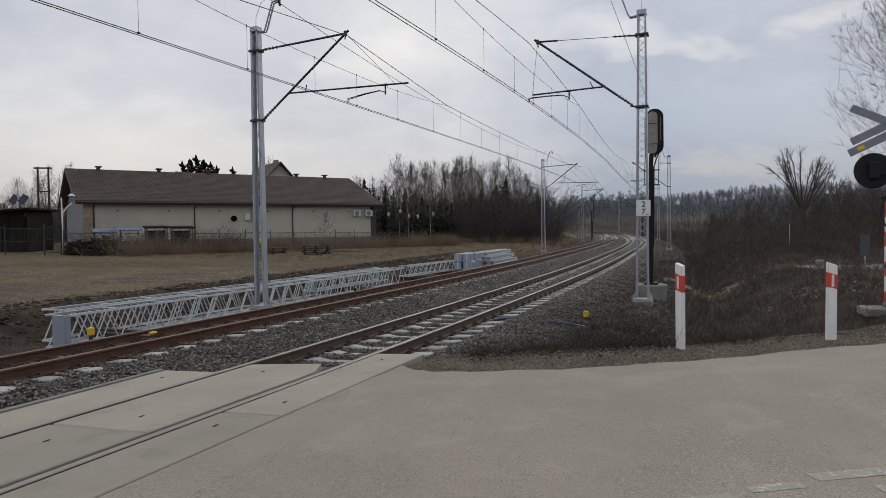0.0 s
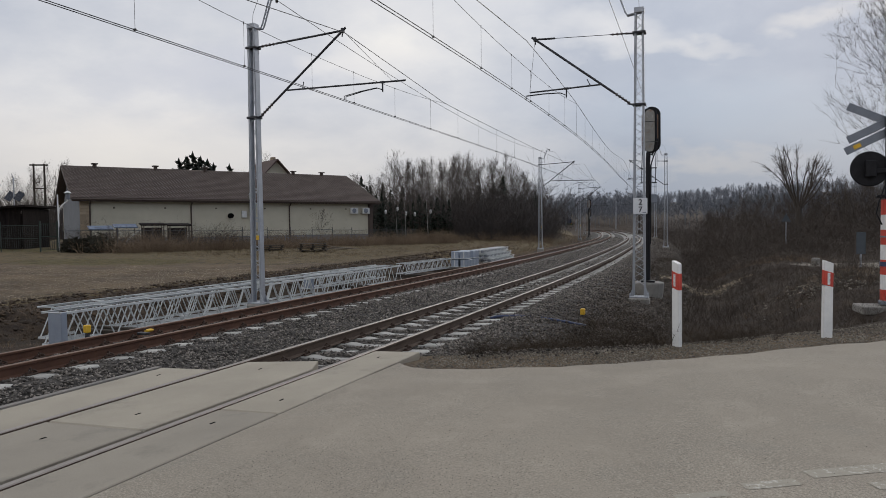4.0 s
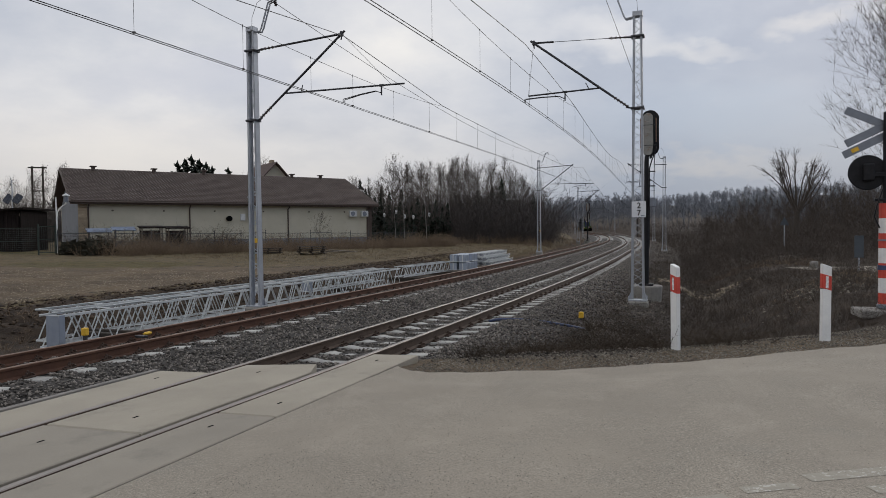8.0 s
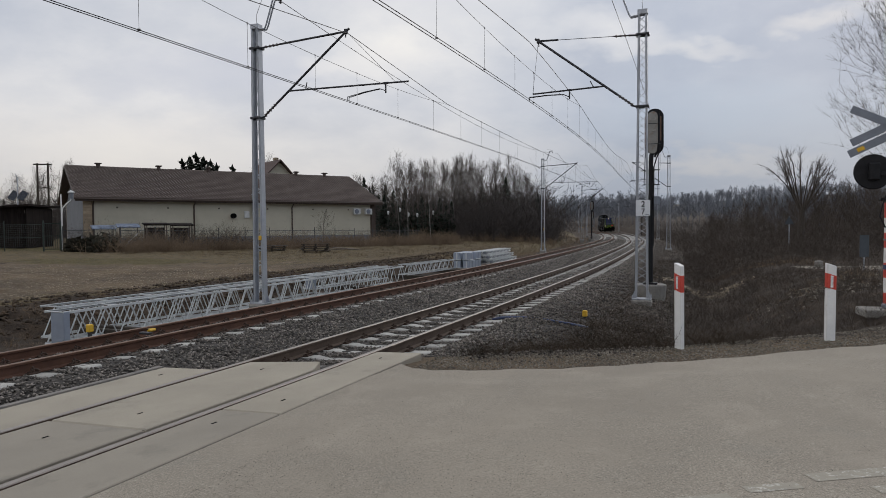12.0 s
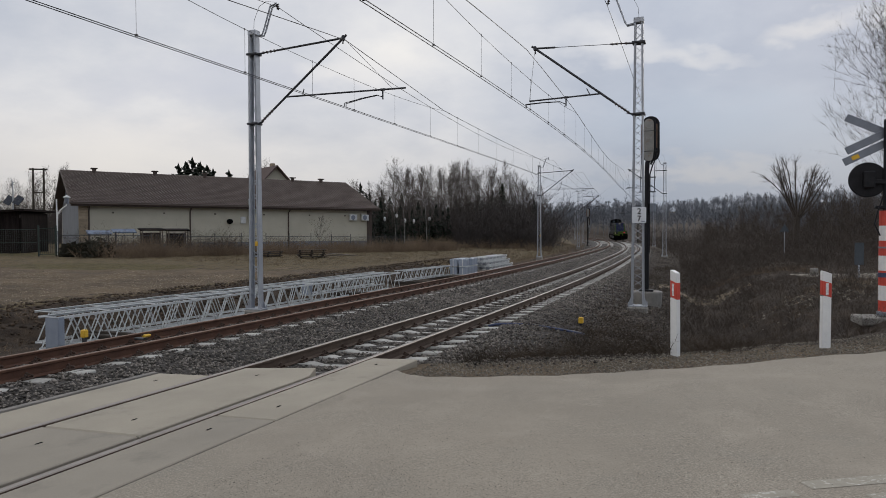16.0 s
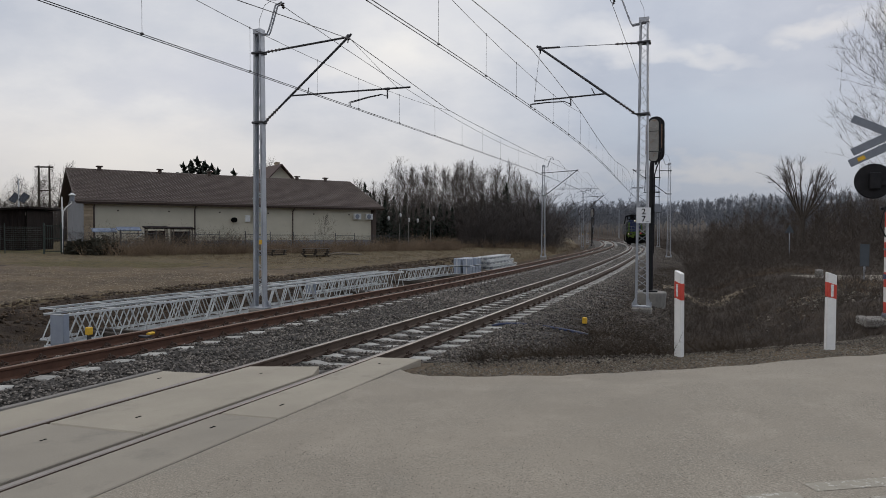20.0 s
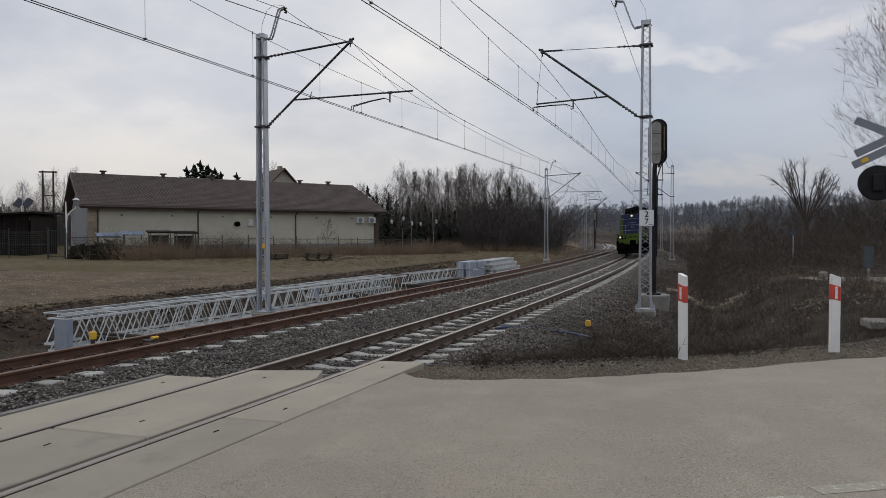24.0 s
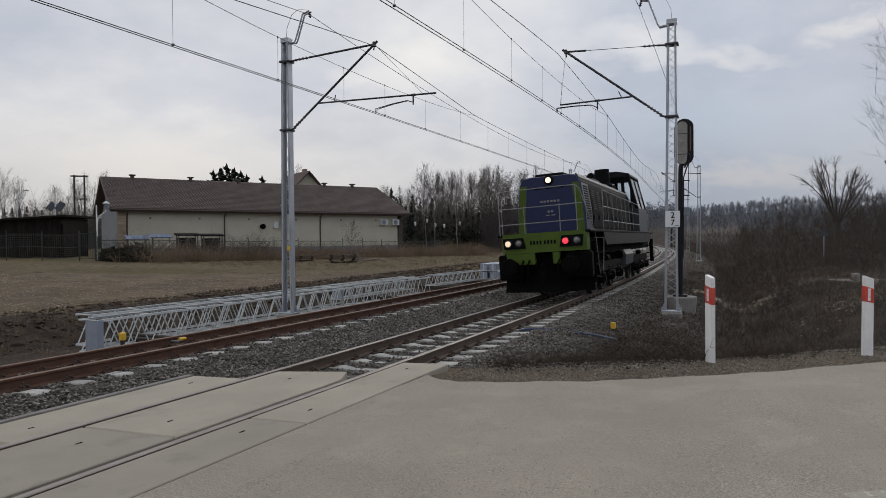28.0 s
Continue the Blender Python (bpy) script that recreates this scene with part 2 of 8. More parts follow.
M["loco_green"] = material("loco_green", (0.050, 0.087, 0.009), (0.073, 0.120, 0.012), 4, 0.5, bump=0.05, fine=20, third=(0.06, 0.095, 0.015), spot=(0.55, 0.75), spec=0.25)
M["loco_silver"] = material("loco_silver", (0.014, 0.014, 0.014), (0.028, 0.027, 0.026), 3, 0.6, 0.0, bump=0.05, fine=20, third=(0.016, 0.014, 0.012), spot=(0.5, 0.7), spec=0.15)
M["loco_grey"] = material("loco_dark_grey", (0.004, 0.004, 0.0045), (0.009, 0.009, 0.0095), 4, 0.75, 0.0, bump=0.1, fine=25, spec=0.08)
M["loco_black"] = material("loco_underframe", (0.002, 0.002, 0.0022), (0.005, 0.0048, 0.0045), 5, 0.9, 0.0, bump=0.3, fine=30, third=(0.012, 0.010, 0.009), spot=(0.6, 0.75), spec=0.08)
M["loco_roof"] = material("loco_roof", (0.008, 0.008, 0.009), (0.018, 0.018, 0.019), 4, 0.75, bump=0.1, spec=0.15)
M["loco_cab"] = material("loco_pale_grey", (0.036, 0.042, 0.052), (0.058, 0.065, 0.077), 3, 0.55, bump=0.05, fine=20, third=(0.06, 0.055, 0.05), spot=(0.55, 0.75), spec=0.3)
M["rail_white"] = material("handrail_paint", (0.15, 0.15, 0.155), (0.23, 0.228, 0.225), 9, 0.45, bump=0.05)
M["lamp_white"] = material("lit_headlamp", (0.5, 0.47, 0.4), (0.6, 0.56, 0.5), 5, 0.3, bump=0, emit=((1.0, 0.74, 0.47), 0.75))
M["lamp_top"] = material("lit_top_lamp", (0.5, 0.47, 0.4), (0.6, 0.56, 0.5), 5, 0.3, bump=0, emit=((1.0, 0.80, 0.54), 1.3))
M["lamp_red"] = material("lit_red_lamp", (0.7, 0.03, 0.03), (0.8, 0.05, 0.04), 5, 0.3, bump=0, emit=((1.0, 0.03, 0.06), 1.6))
M["lamp_off"] = material("lamp_glass", (0.12, 0.12, 0.12), (0.22, 0.22, 0.22), 8, 0.15, 0.3, bump=0)
M["wheel"] = material("wheel_steel", (0.010, 0.009, 0.008), (0.026, 0.023, 0.02), 6, 0.7, 0.2, bump=0.1)
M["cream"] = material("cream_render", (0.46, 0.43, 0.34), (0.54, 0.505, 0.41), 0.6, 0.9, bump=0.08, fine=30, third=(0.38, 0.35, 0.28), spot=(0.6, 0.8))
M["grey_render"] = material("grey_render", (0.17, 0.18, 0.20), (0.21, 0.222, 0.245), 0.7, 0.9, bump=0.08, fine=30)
M["roof_tile"] = material("brown_roof_tiles", (0.108, 0.082, 0.070), (0.160, 0.126, 0.110), 0.8, 0.75, bump=0.1, fine=20, third=(0.06, 0.05, 0.045), spot=(0.58, 0.8))
M["brown_trim"] = material("dark_brown_trim", (0.05, 0.032, 0.025), (0.08, 0.055, 0.042), 4, 0.6, bump=0.05)
M["clinker"] = material("tan_facing", (0.30, 0.235, 0.16), (0.40, 0.32, 0.23), 4, 0.85, bump=0.2, vary=0.2)
M["white_plastic"] = material("white_casing", (0.55, 0.56, 0.56), (0.66, 0.67, 0.67), 5, 0.45, bump=0.03)
M["dark_wood"] = material("dark_shed_wood", (0.012, 0.009, 0.009), (0.026, 0.02, 0.018), 5, 0.85, bump=0.3, stretch=(1, 1, 0.2), vary=0.2, spec=0.1)
M["grey_wood"] = material("weathered_wood", (0.10, 0.085, 0.07), (0.17, 0.145, 0.12), 6, 0.9, bump=0.3)
M["fence_steel"] = material("fence_steel", (0.045, 0.05, 0.055), (0.08, 0.085, 0.09), 6, 0.7, 0.2, bump=0.05)
M["fence_green"] = material("green_fence", (0.014, 0.026, 0.021), (0.022, 0.038, 0.031), 6, 0.6, bump=0.05)
M["solar"] = material("solar_panel", (0.012, 0.016, 0.03), (0.025, 0.03, 0.045), 9, 0.25, bump=0)
M["blue_sheet"] = material("blue_white_sheet", (0.03, 0.06, 0.13), (0.14, 0.19, 0.27), 1.5, 0.5, bump=0.05)
M["red_roof"] = material("red_brown_roof", (0.062, 0.038, 0.033), (0.092, 0.056, 0.048), 1.5, 0.75, bump=0.15, fine=15)
M["trunk"] = material("bark", (0.05, 0.042, 0.036), (0.10, 0.085, 0.072), 6, 0.95, bump=0.5)
M["birch"] = material("birch_bark", (0.13, 0.12, 0.11), (0.34, 0.33, 0.31), 4, 0.85, bump=0.3, stretch=(1, 1, 0.3))
M["twig"] = material("bare_twigs", (0.060, 0.049, 0.043), (0.112, 0.092, 0.081), 2, 0.95, bump=0)
M["twig_red"] = material("brown_brush", (0.048, 0.038, 0.031), (0.094, 0.074, 0.060), 0.6, 0.95, bump=0)
M["twig_dark"] = material("dark_thicket_twigs", (0.044, 0.038, 0.036), (0.084, 0.071, 0.066), 0.8, 0.95, bump=0)
M["soil"] = material("dark_earth", (0.026, 0.016, 0.009), (0.088, 0.059, 0.036), 3, 0.95, bump=0.4, fine=30, where="Position", vary=0.5)
M["needle"] = material("dark_needles", (0.010, 0.016, 0.010), (0.022, 0.032, 0.018), 2, 0.9, bump=0)
M["dry_grass"] = material("dry_grass", (0.075, 0.052, 0.026), (0.165, 0.118, 0.060), 0.8, 0.9, bump=0, vary=0.3)
M["dead_grass"] = material("dead_grass", (0.027, 0.019, 0.012), (0.066, 0.046, 0.029), 0.6, 0.95, bump=0, vary=0.3)
# distance haze is put into this twig colour, cooler and paler than bark
M["haze_twig"] = material("hazy_far_twigs", (0.130, 0.140, 0.162), (0.190, 0.202, 0.228), 0.2, 0.95, bump=0)
# brown brush lightened in its colour for the haze in front of it
M["haze_brush"] = material("hazy_brown_brush", (0.080, 0.070, 0.064), (0.130, 0.114, 0.104), 0.5, 0.95, bump=0)
M["dry_weed"] = material("dry_weed", (0.12, 0.084, 0.055), (0.26, 0.19, 0.125), 0.7, 0.95, bump=0, vary=0.25)
M["needle_brown"] = material("dark_evergreen", (0.020, 0.020, 0.012), (0.042, 0.036, 0.022), 3, 0.9, bump=0)

# ---- mesh helpers ----


class Shape:
    """Collects verts and faces of one mesh."""

    def __init__(self):
        self.v, self.f, self.mi = [], [], []

    def quad_strip(self, rings, closed=True, caps=True, mi=0):
        base, n = len(self.v), len(rings[0])
        for r in rings:
            self.v += [tuple(p) for p in r]
        for i in range(len(rings) - 1):
            for j in range(n if closed else n - 1):
                a, b = base + i * n + j, base + i * n + (j + 1) % n
                self.f.append((a, b, b + n, a + n))
                self.mi.append(mi)
        if caps and closed:
            self.f.append(tuple(base + j for j in reversed(range(n))))
            self.f.append(tuple(base + (len(rings) - 1) * n + j for j in range(n)))
            self.mi += [mi, mi]
        return self

    def box(self, c, size, bev=0.0, m=None, mi=0):
        """A box about c, with chamfered edges."""
        h = [s / 2 for s in size]
        bev = min(bev, 0.45 * min(size))
        m = m or Matrix()
        base = len(self.v)
        signs = [(x, y, z) for x in (-1, 1) for y in (-1, 1) for z in (-1, 1)]
        if bev <= 0:
            for s in signs:
                self.v.append(tuple(m @ Vector([c[k] + s[k] * h[k] for k in range(3)])))
            for q in ((0, 1, 3, 2), (4, 6, 7, 5), (0, 4, 5, 1), (2, 3, 7, 6), (0, 2, 6, 4), (1, 5, 7, 3)):
                self.f.append(tuple(base + i for i in q))
                self.mi.append(mi)
            return self
        at = {}
        for s in signs:
            for a in range(3):
                at[s, a] = len(self.v)
                self.v.append(tuple(m @ Vector([c[k] + s[k] * (h[k] - (0 if k == a else bev)) for k in range(3)])))
        mid = Vector(c)

        def face(ids):
            pts = [m.inverted_safe() @ Vector(self.v[i]) for i in ids]
            nor = (pts[1] - pts[0]).cross(pts[2] - pts[0])
            out = sum(pts, Vector()) / len(pts) - mid
            self.f.append(tuple(ids) if nor.dot(out) > 0 else tuple(reversed(ids)))
            self.mi.append(mi)

        for a in range(3):
            p, q = [k for k in range(3) if k != a]
            for sg in (-1, 1):
                ids = []
                for u, w in ((-1, -1), (1, -1), (1, 1), (-1, 1)):
                    s = [0, 0, 0]
                    s[a], s[p], s[q] = sg, u, w
                    ids.append(at[tuple(s), a])
                face(ids)
            for u in (-1, 1):
                for w in (-1, 1):
                    ids = []
                    for sg, ax in ((-1, p), (1, p), (1, q), (-1, q)):
                        s = [0, 0, 0]
                        s[a], s[p], s[q] = sg, u, w
                        ids.append(at[tuple(s), ax])
                    face(ids)
        for s in signs:
            face([at[s, 0], at[s, 1], at[s, 2]])
        return self

    def tube(self, a, b, r, r2=None, n=8, caps=True, mi=0):
        a, b = Vector(a), Vector(b)
        d = (b - a).normalized()
        u = d.orthogonal().normalized()
        w = d.cross(u)
        ring = [(math.cos(2 * math.pi * k / n), math.sin(2 * math.pi * k / n)) for k in range(n)]
        r2 = r if r2 is None else r2
        return self.quad_strip([[a + (u * c + w * s) * r for c, s in ring], [b + (u * c + w * s) * r2 for c, s in ring]], True, caps, mi)

    def pipe(self, pts, r, n=6, caps=True, mi=0):
        """A tube along a line of points."""
        pts = [Vector(p) for p in pts]
        rings, u = [], None
        for i, p in enumerate(pts):
            d = (pts[min(i + 1, len(pts) - 1)] - pts[max(i - 1, 0)]).normalized()
            u = d.orthogonal().normalized() if u is None else (u - d * u.dot(d)).normalized()
            w = d.cross(u)
            rr = r[i] if isinstance(r, (list, tuple)) else r
            rings.append([p + (u * math.cos(2 * math.pi * k / n) + w * math.sin(2 * math.pi * k / n)) * rr for k in range(n)])
        return self.quad_strip(rings, True, caps, mi)

    def plate(self, outline, thick, m=None, mi=0):
        """An outline in x, z made solid along y, about y = 0."""
        m = m or Matrix()
        return self.quad_strip([[m @ Vector((x, y, z)) for x, z in outline] for y in (thick / 2, -thick / 2)], True, True, mi)

    def lathe(self, prof, n=12, m=None, mi=0):
        """Turns (radius, height) pairs about z."""
        m = m or Matrix()
        return self.quad_strip([[m @ Vector((r * math.cos(2 * math.pi * k / n), r * math.sin(2 * math.pi * k / n), z)) for k in range(n)] for r, z in prof], True, True, mi)

    def mesh(self, name, smooth=False):
        me = bpy.data.meshes.new(name)
        me.from_pydata(self.v, [], self.f)
        if any(self.mi):
            me.polygons.foreach_set("material_index", self.mi)
        if smooth:
            me.polygons.foreach_set("use_smooth", [True] * len(self.f))
        me.update()
        return me


def part(name, shape, mat, parent=None, label="", m=None, smooth=False):
    """One mesh object, under a thing or a part."""
    me = shape.mesh(name, smooth) if isinstance(shape, Shape) else shape
    if not me.materials:
        for k in mat if isinstance(mat, (list, tuple)) else [mat]:
            me.materials.append(M[k])
    ob = new(name, me)
    if parent:
        ob.parent = parent
    if m is not None:
        ob.matrix_basis = m
    return tagged(ob, label) if label else ob


def thing(name, label, category, m=None, group="", kind=""):
    ob = new(name)
    ob.empty_display_size = 0.2
    if m is not None:
        ob.matrix_basis = m
    return tagged(ob, label, category, group, kind)


def array_mesh(name, verts, faces):
    """A mesh of triangles from arrays."""
    me = bpy.data.meshes.new(name)
    k = len(faces)
    me.vertices.add(len(verts))
    me.vertices.foreach_set("co", np.ascontiguousarray(verts, np.float32).ravel())
    me.loops.add(3 * k)
    me.loops.foreach_set("vertex_index", np.ascontiguousarray(faces, np.int32).ravel())
    me.polygons.add(k)
    me.polygons.foreach_set("loop_start", np.arange(0, 3 * k, 3, dtype=np.int32))
    me.update(calc_edges=True)
    return me


def strokes(p, q, r0, r1, sides=3):
    """Tapered sticks from arrays of ends and radii, as vertex and face arrays."""
    p, q = np.asarray(p, float), np.asarray(q, float)
    d = q - p
    d /= np.maximum(np.linalg.norm(d, axis=1), 1e-6)[:, None]
    side = np.where(np.abs(d[:, 2:3]) > 0.9, [[1.0, 0, 0]], [[0, 0, 1.0]])
    u = np.cross(d, side)
    u /= np.linalg.norm(u, axis=1)[:, None]
    w = np.cross(d, u)
    ang = np.arange(sides) * 2 * np.pi / sides
    ring = u[:, None] * np.cos(ang)[None, :, None] + w[:, None] * np.sin(ang)[None, :, None]
    v = np.concatenate([p[:, None] + ring * np.asarray(r0)[:, None, None], q[:, None] + ring * np.asarray(r1)[:, None, None]], 1)
    a = np.arange(sides)
    b = (a + 1) % sides
    f = np.concatenate([np.stack([a, b, b + sides], 1), np.stack([a, b + sides, a + sides], 1)])
    f = f[None] + (np.arange(len(p)) * 2 * sides)[:, None, None]
    return v.reshape(-1, 3), f.reshape(-1, 3)


# ---- the line of the two tracks ----
GAUGE = 1.505
SPACE, Z_LEFT = 3.735, 0.062
CANT, CANT_LEFT = 0.045, 0.074
NEAR_BEND = (-0.00083, -0.00199, -0.0016, -0.00069)
FAR_BEND = (-0.00017, -0.00227, -0.00109, -0.00176, -0.00151, -0.00168, -0.0017, -0.0017)


def line_of_track():
    s1 = np.arange(-15, 25, 0.1)
    k1 = np.interp(s1, (-15, 5.83, 26.67, 47.5), NEAR_BEND)
    s2 = np.arange(25, 330, 0.1)
    k2 = np.interp(s2, np.linspace(25, 285, 8), FAR_BEND)
    th = 0.40544 + np.cumsum(np.r_[k1, k2]) * 0.1
    x, y = -3.7276 + np.cumsum(np.sin(th)) * 0.1, 5.1637 + np.cumsum(np.cos(th)) * 0.1
    back = np.arange(70, 0, -0.1)
    s = np.r_[-15 - back, s1, s2]
    return s, np.r_[x[0] - np.sin(th[0]) * back, x], np.r_[y[0] - np.cos(th[0]) * back, y], np.r_[np.full(len(back), th[0]), th]


TS, TX, TY, TH = line_of_track()


def at_track(s, o=0.0, z=0.0):
    """A place s metres along the right track and o metres to its right."""
    x, y, a = np.interp(s, TS, TX), np.interp(s, TS, TY), np.interp(s, TS, TH)
    return Vector((x + o * math.cos(a), y - o * math.sin(a), z))


def heading(s):
    return float(np.interp(s, TS, TH))


def track_pose(s, o, z, tilt=0.0):
    """y along the track, x to its right, leaned by the cant."""
    a = heading(s)
    return Matrix.Translation(at_track(s, o, z)) @ Matrix.Rotation(-a, 4, "Z") @ Matrix.Rotation(-tilt, 4, "Y")


def along(x, y):
    """Arrays of distance along and offset from the right track."""
    cs, cx, cy, ct = TS[::10], TX[::10], TY[::10], TH[::10]
    so, oo = np.empty(len(x)), np.empty(len(x))
    for i in range(0, len(x), 4000):
        dx, dy = x[i : i + 4000, None] - cx, y[i : i + 4000, None] - cy
        j = (dx * dx + dy * dy).argmin(1)
        r = np.arange(len(j))
        oo[i : i + 4000] = dx[r, j] * np.cos(ct[j]) - dy[r, j] * np.sin(ct[j])
        so[i : i + 4000] = cs[j] + dx[r, j] * np.sin(ct[j]) + dy[r, j] * np.cos(ct[j])
    return so, oo


def track_top(o):
    """Height of the rails' plane at an offset."""
    right, left = CANT * np.clip(o, -1.9, 1.9), Z_LEFT + CANT_LEFT * np.clip(o + SPACE, -1.9, 1.9)
    return np.interp(o, (-SPACE + 1.2, -1.2), (0, 1)) * right + np.interp(o, (-SPACE + 1.2, -1.2), (1, 0)) * left


def road_edge(x):
    return np.interp(x, (-9, -3, -0.62, -0.4, -0.1, 0.4, 1.5, 2.6, 3.66, 4.83, 5.8, 10, 20, 40, 90), (9.2, 9.1, 8.8, 8.4, 8.12, 7.98, 7.92, 7.93, 8.12, 8.34, 8.5, 9.7, 12.5, 18, 30))


def soft_noise(x, y, size, seed=0):
    """Smooth noise in -1..1 from a few sines."""
    rng = np.random.RandomState(seed)
    z = 0
    for k in range(7):
        a, f = rng.uniform(0, 6.28), (1 + 0.45 * k) / size
        z = z + np.sin((x * math.cos(a) + y * math.sin(a)) * f * 6.28 + rng.uniform(0, 6.28)) / (1 + 0.4 * k)
    return z / 2.6


PROFILE_O = (-140, -60, -40, -13.0, -11.2, -10.2, -7.6, -6.0, -5.0, 2.0, 3.0, 4.0, 5.0, 5.7, 7.6, 8.7, 10, 13, 17, 24, 45, 90, 200, 420)
PROFILE_Z = (1.0, 0.4, 0.27, -0.30, -0.45, -0.85, -0.85, -0.62, -0.8, -0.8, -0.34, -0.50, -1.15, -1.15, -0.2, 0.08, 0.1, 0.12, 0.1, -0.1, -0.1, 0.3, 4, 10)


def ground_height(x, y):
    """Height of the open ground."""
    s, o = along(x, y)
    z = np.interp(o, PROFILE_O, PROFILE_Z)
    wild = np.clip(np.maximum((o - 4) / 3, (-o - 9.5) / 8), 0, 1)
    z = z + wild * (0.13 * soft_noise(x, y, 3.1, 3) + 0.05 * soft_noise(x, y, 0.9, 4)) * np.where(o > 0, 0.8, 0.45)
    # the torn face of the bank on the west side
    torn = np.clip(1 - np.abs(o + 11.6) / 2.4, 0, 1) * (s < 60)
    z = z + torn * (0.13 * soft_noise(x, y, 0.9, 15) + 0.10 * soft_noise(x, y, 2.3, 16))
    # heaps of spoil beside the ditch
    for hx, hy, hz, r in ((10.9, 17.2, 0.38, 1.8), (12.6, 21.0, 0.25, 2.0), (9.6, 14.2, 0.25, 1.3)):
        z = z + hz * np.exp(-((x - hx) ** 2 + (y - hy) ** 2) / (r * r))
    # level ground under the lane on the east side
    lane = np.clip(1 - (np.abs(y - 25.4 - 0.046 * (x - 14.6)) - 2.5) / 1.4, 0, 1) * np.clip((x - 13.6) / 1.0, 0, 1) * np.clip((60 - x) / 10, 0, 1)
    z = z * (1 - lane) + 0.02 * lane
    # far land rises behind the woods
    far = np.clip((y - 150) / 300, 0, 1)
    z = z + far * np.interp(x, (-400, -60, 20, 60, 137, 211, 500), (3, 3, 4.5, 6.5, 11, 16, 22))
    # the road's low bank
    e = y - road_edge(x)
    bank = CANT * np.clip(o, -2, 9.5) - 0.05 + 0.25 * np.clip(e + 0.15, -0.8, 0) * np.clip((o - 1.7) / 0.5, 0, 1)
    w = np.clip(1 - (e - 0.95) / 2.3, 0, 1) * np.clip((o - 1.42) / 0.12, 0, 1)
    w = w * w * (3 - 2 * w)
    return z * (1 - w) + bank * w + 0.20 * np.exp(-((x - 7.8) ** 2 + (y - 11.5) ** 2) / 1.0)


def height_at(x, y):
    return float(ground_height(np.array([float(x)]), np.array([float(y)]))[0])


# ---- ground ----


def spaced(*spans):
    out = []
    for a, b, n in spans:
        out += list(np.linspace(a, b, n, endpoint=False))
    return np.array(out + [spans[-1][1]])


def ground_material():
    m = bpy.data.materials.new("open_ground")
    m.use_nodes = True
    n = Nodes(m.node_tree)
    pos = n.tree.nodes.new("ShaderNodeNewGeometry").outputs["Position"]
    att = n.tree.nodes.new("ShaderNodeAttribute")
    att.attribute_name = "cover"
    sep = n.tree.nodes.new("ShaderNodeSeparateColor")
    n.plug(sep.inputs[0], att.outputs["Color"])
    big, mid, fine = n.noise(pos, 0.35, 5.0, 0.6), n.noise(pos, 2.2, 6.0, 0.6), n.noise(pos, 22.0, 5.0, 0.7)
    cell = n.add("ShaderNodeTexVoronoi", in_Vector=pos, in_Scale=16.0)
    soil = n.mix(n.ramp(mid, (0.35, 0.0), (0.65, 1.0)), (0.020, 0.012, 0.007), (0.056, 0.035, 0.019))
    soil = n.mix(n.ramp(fine, (0.5, 0.0), (0.75, 1.0)), soil, (0.075, 0.051, 0.031))
    gravel = n.mix(n.ramp(big, (0.35, 0.0), (0.65, 1.0)), (0.086, 0.058, 0.032), (0.172, 0.120, 0.068))
    gravel = n.mix(n.ramp(cell, (0.0, 0.75), (0.5, 0.0)), gravel, (0.27, 0.222, 0.165))
    gravel = n.mix(n.ramp(fine, (0.3, 0.8), (0.5, 0.0)), gravel, (0.055, 0.047, 0.037))
    green = n.mix(n.ramp(mid, (0.35, 0.0), (0.65, 1.0)), (0.062, 0.048, 0.013), (0.115, 0.089, 0.028))
    straw = n.mix(n.ramp(mid, (0.3, 0.0), (0.7, 1.0)), (0.078, 0.055, 0.025), (0.175, 0.128, 0.058))
    straw = n.mix(n.ramp(fine, (0.35, 0.75), (0.55, 0.0)), straw, (0.055, 0.042, 0.025))

    def edge(v):
        return n.ramp(n.calc("ADD", v, n.calc("MULTIPLY", n.calc("SUBTRACT", mid, 0.5), 0.9)), (0.38, 0.0), (0.62, 1.0))

    col = n.mix(edge(sep.outputs[0]), soil, gravel)
    col = n.mix(edge(sep.outputs[2]), col, straw)
    col = n.mix(edge(sep.outputs[1]), col, green)
    bs = n.tree.nodes.new("ShaderNodeBsdfPrincipled")
    n.plug(bs.inputs["Base Color"], col)
    bs.inputs["Roughness"].default_value = 0.95
    n.plug(bs.inputs["Normal"], n.add("ShaderNodeBump", in_Strength=1.0, in_Distance=0.06, in_Height=n.calc("ADD", fine, mid)))
    n.add("ShaderNodeOutputMaterial", in_Surface=bs.outputs[0])
    return m


M["ground"] = ground_material()


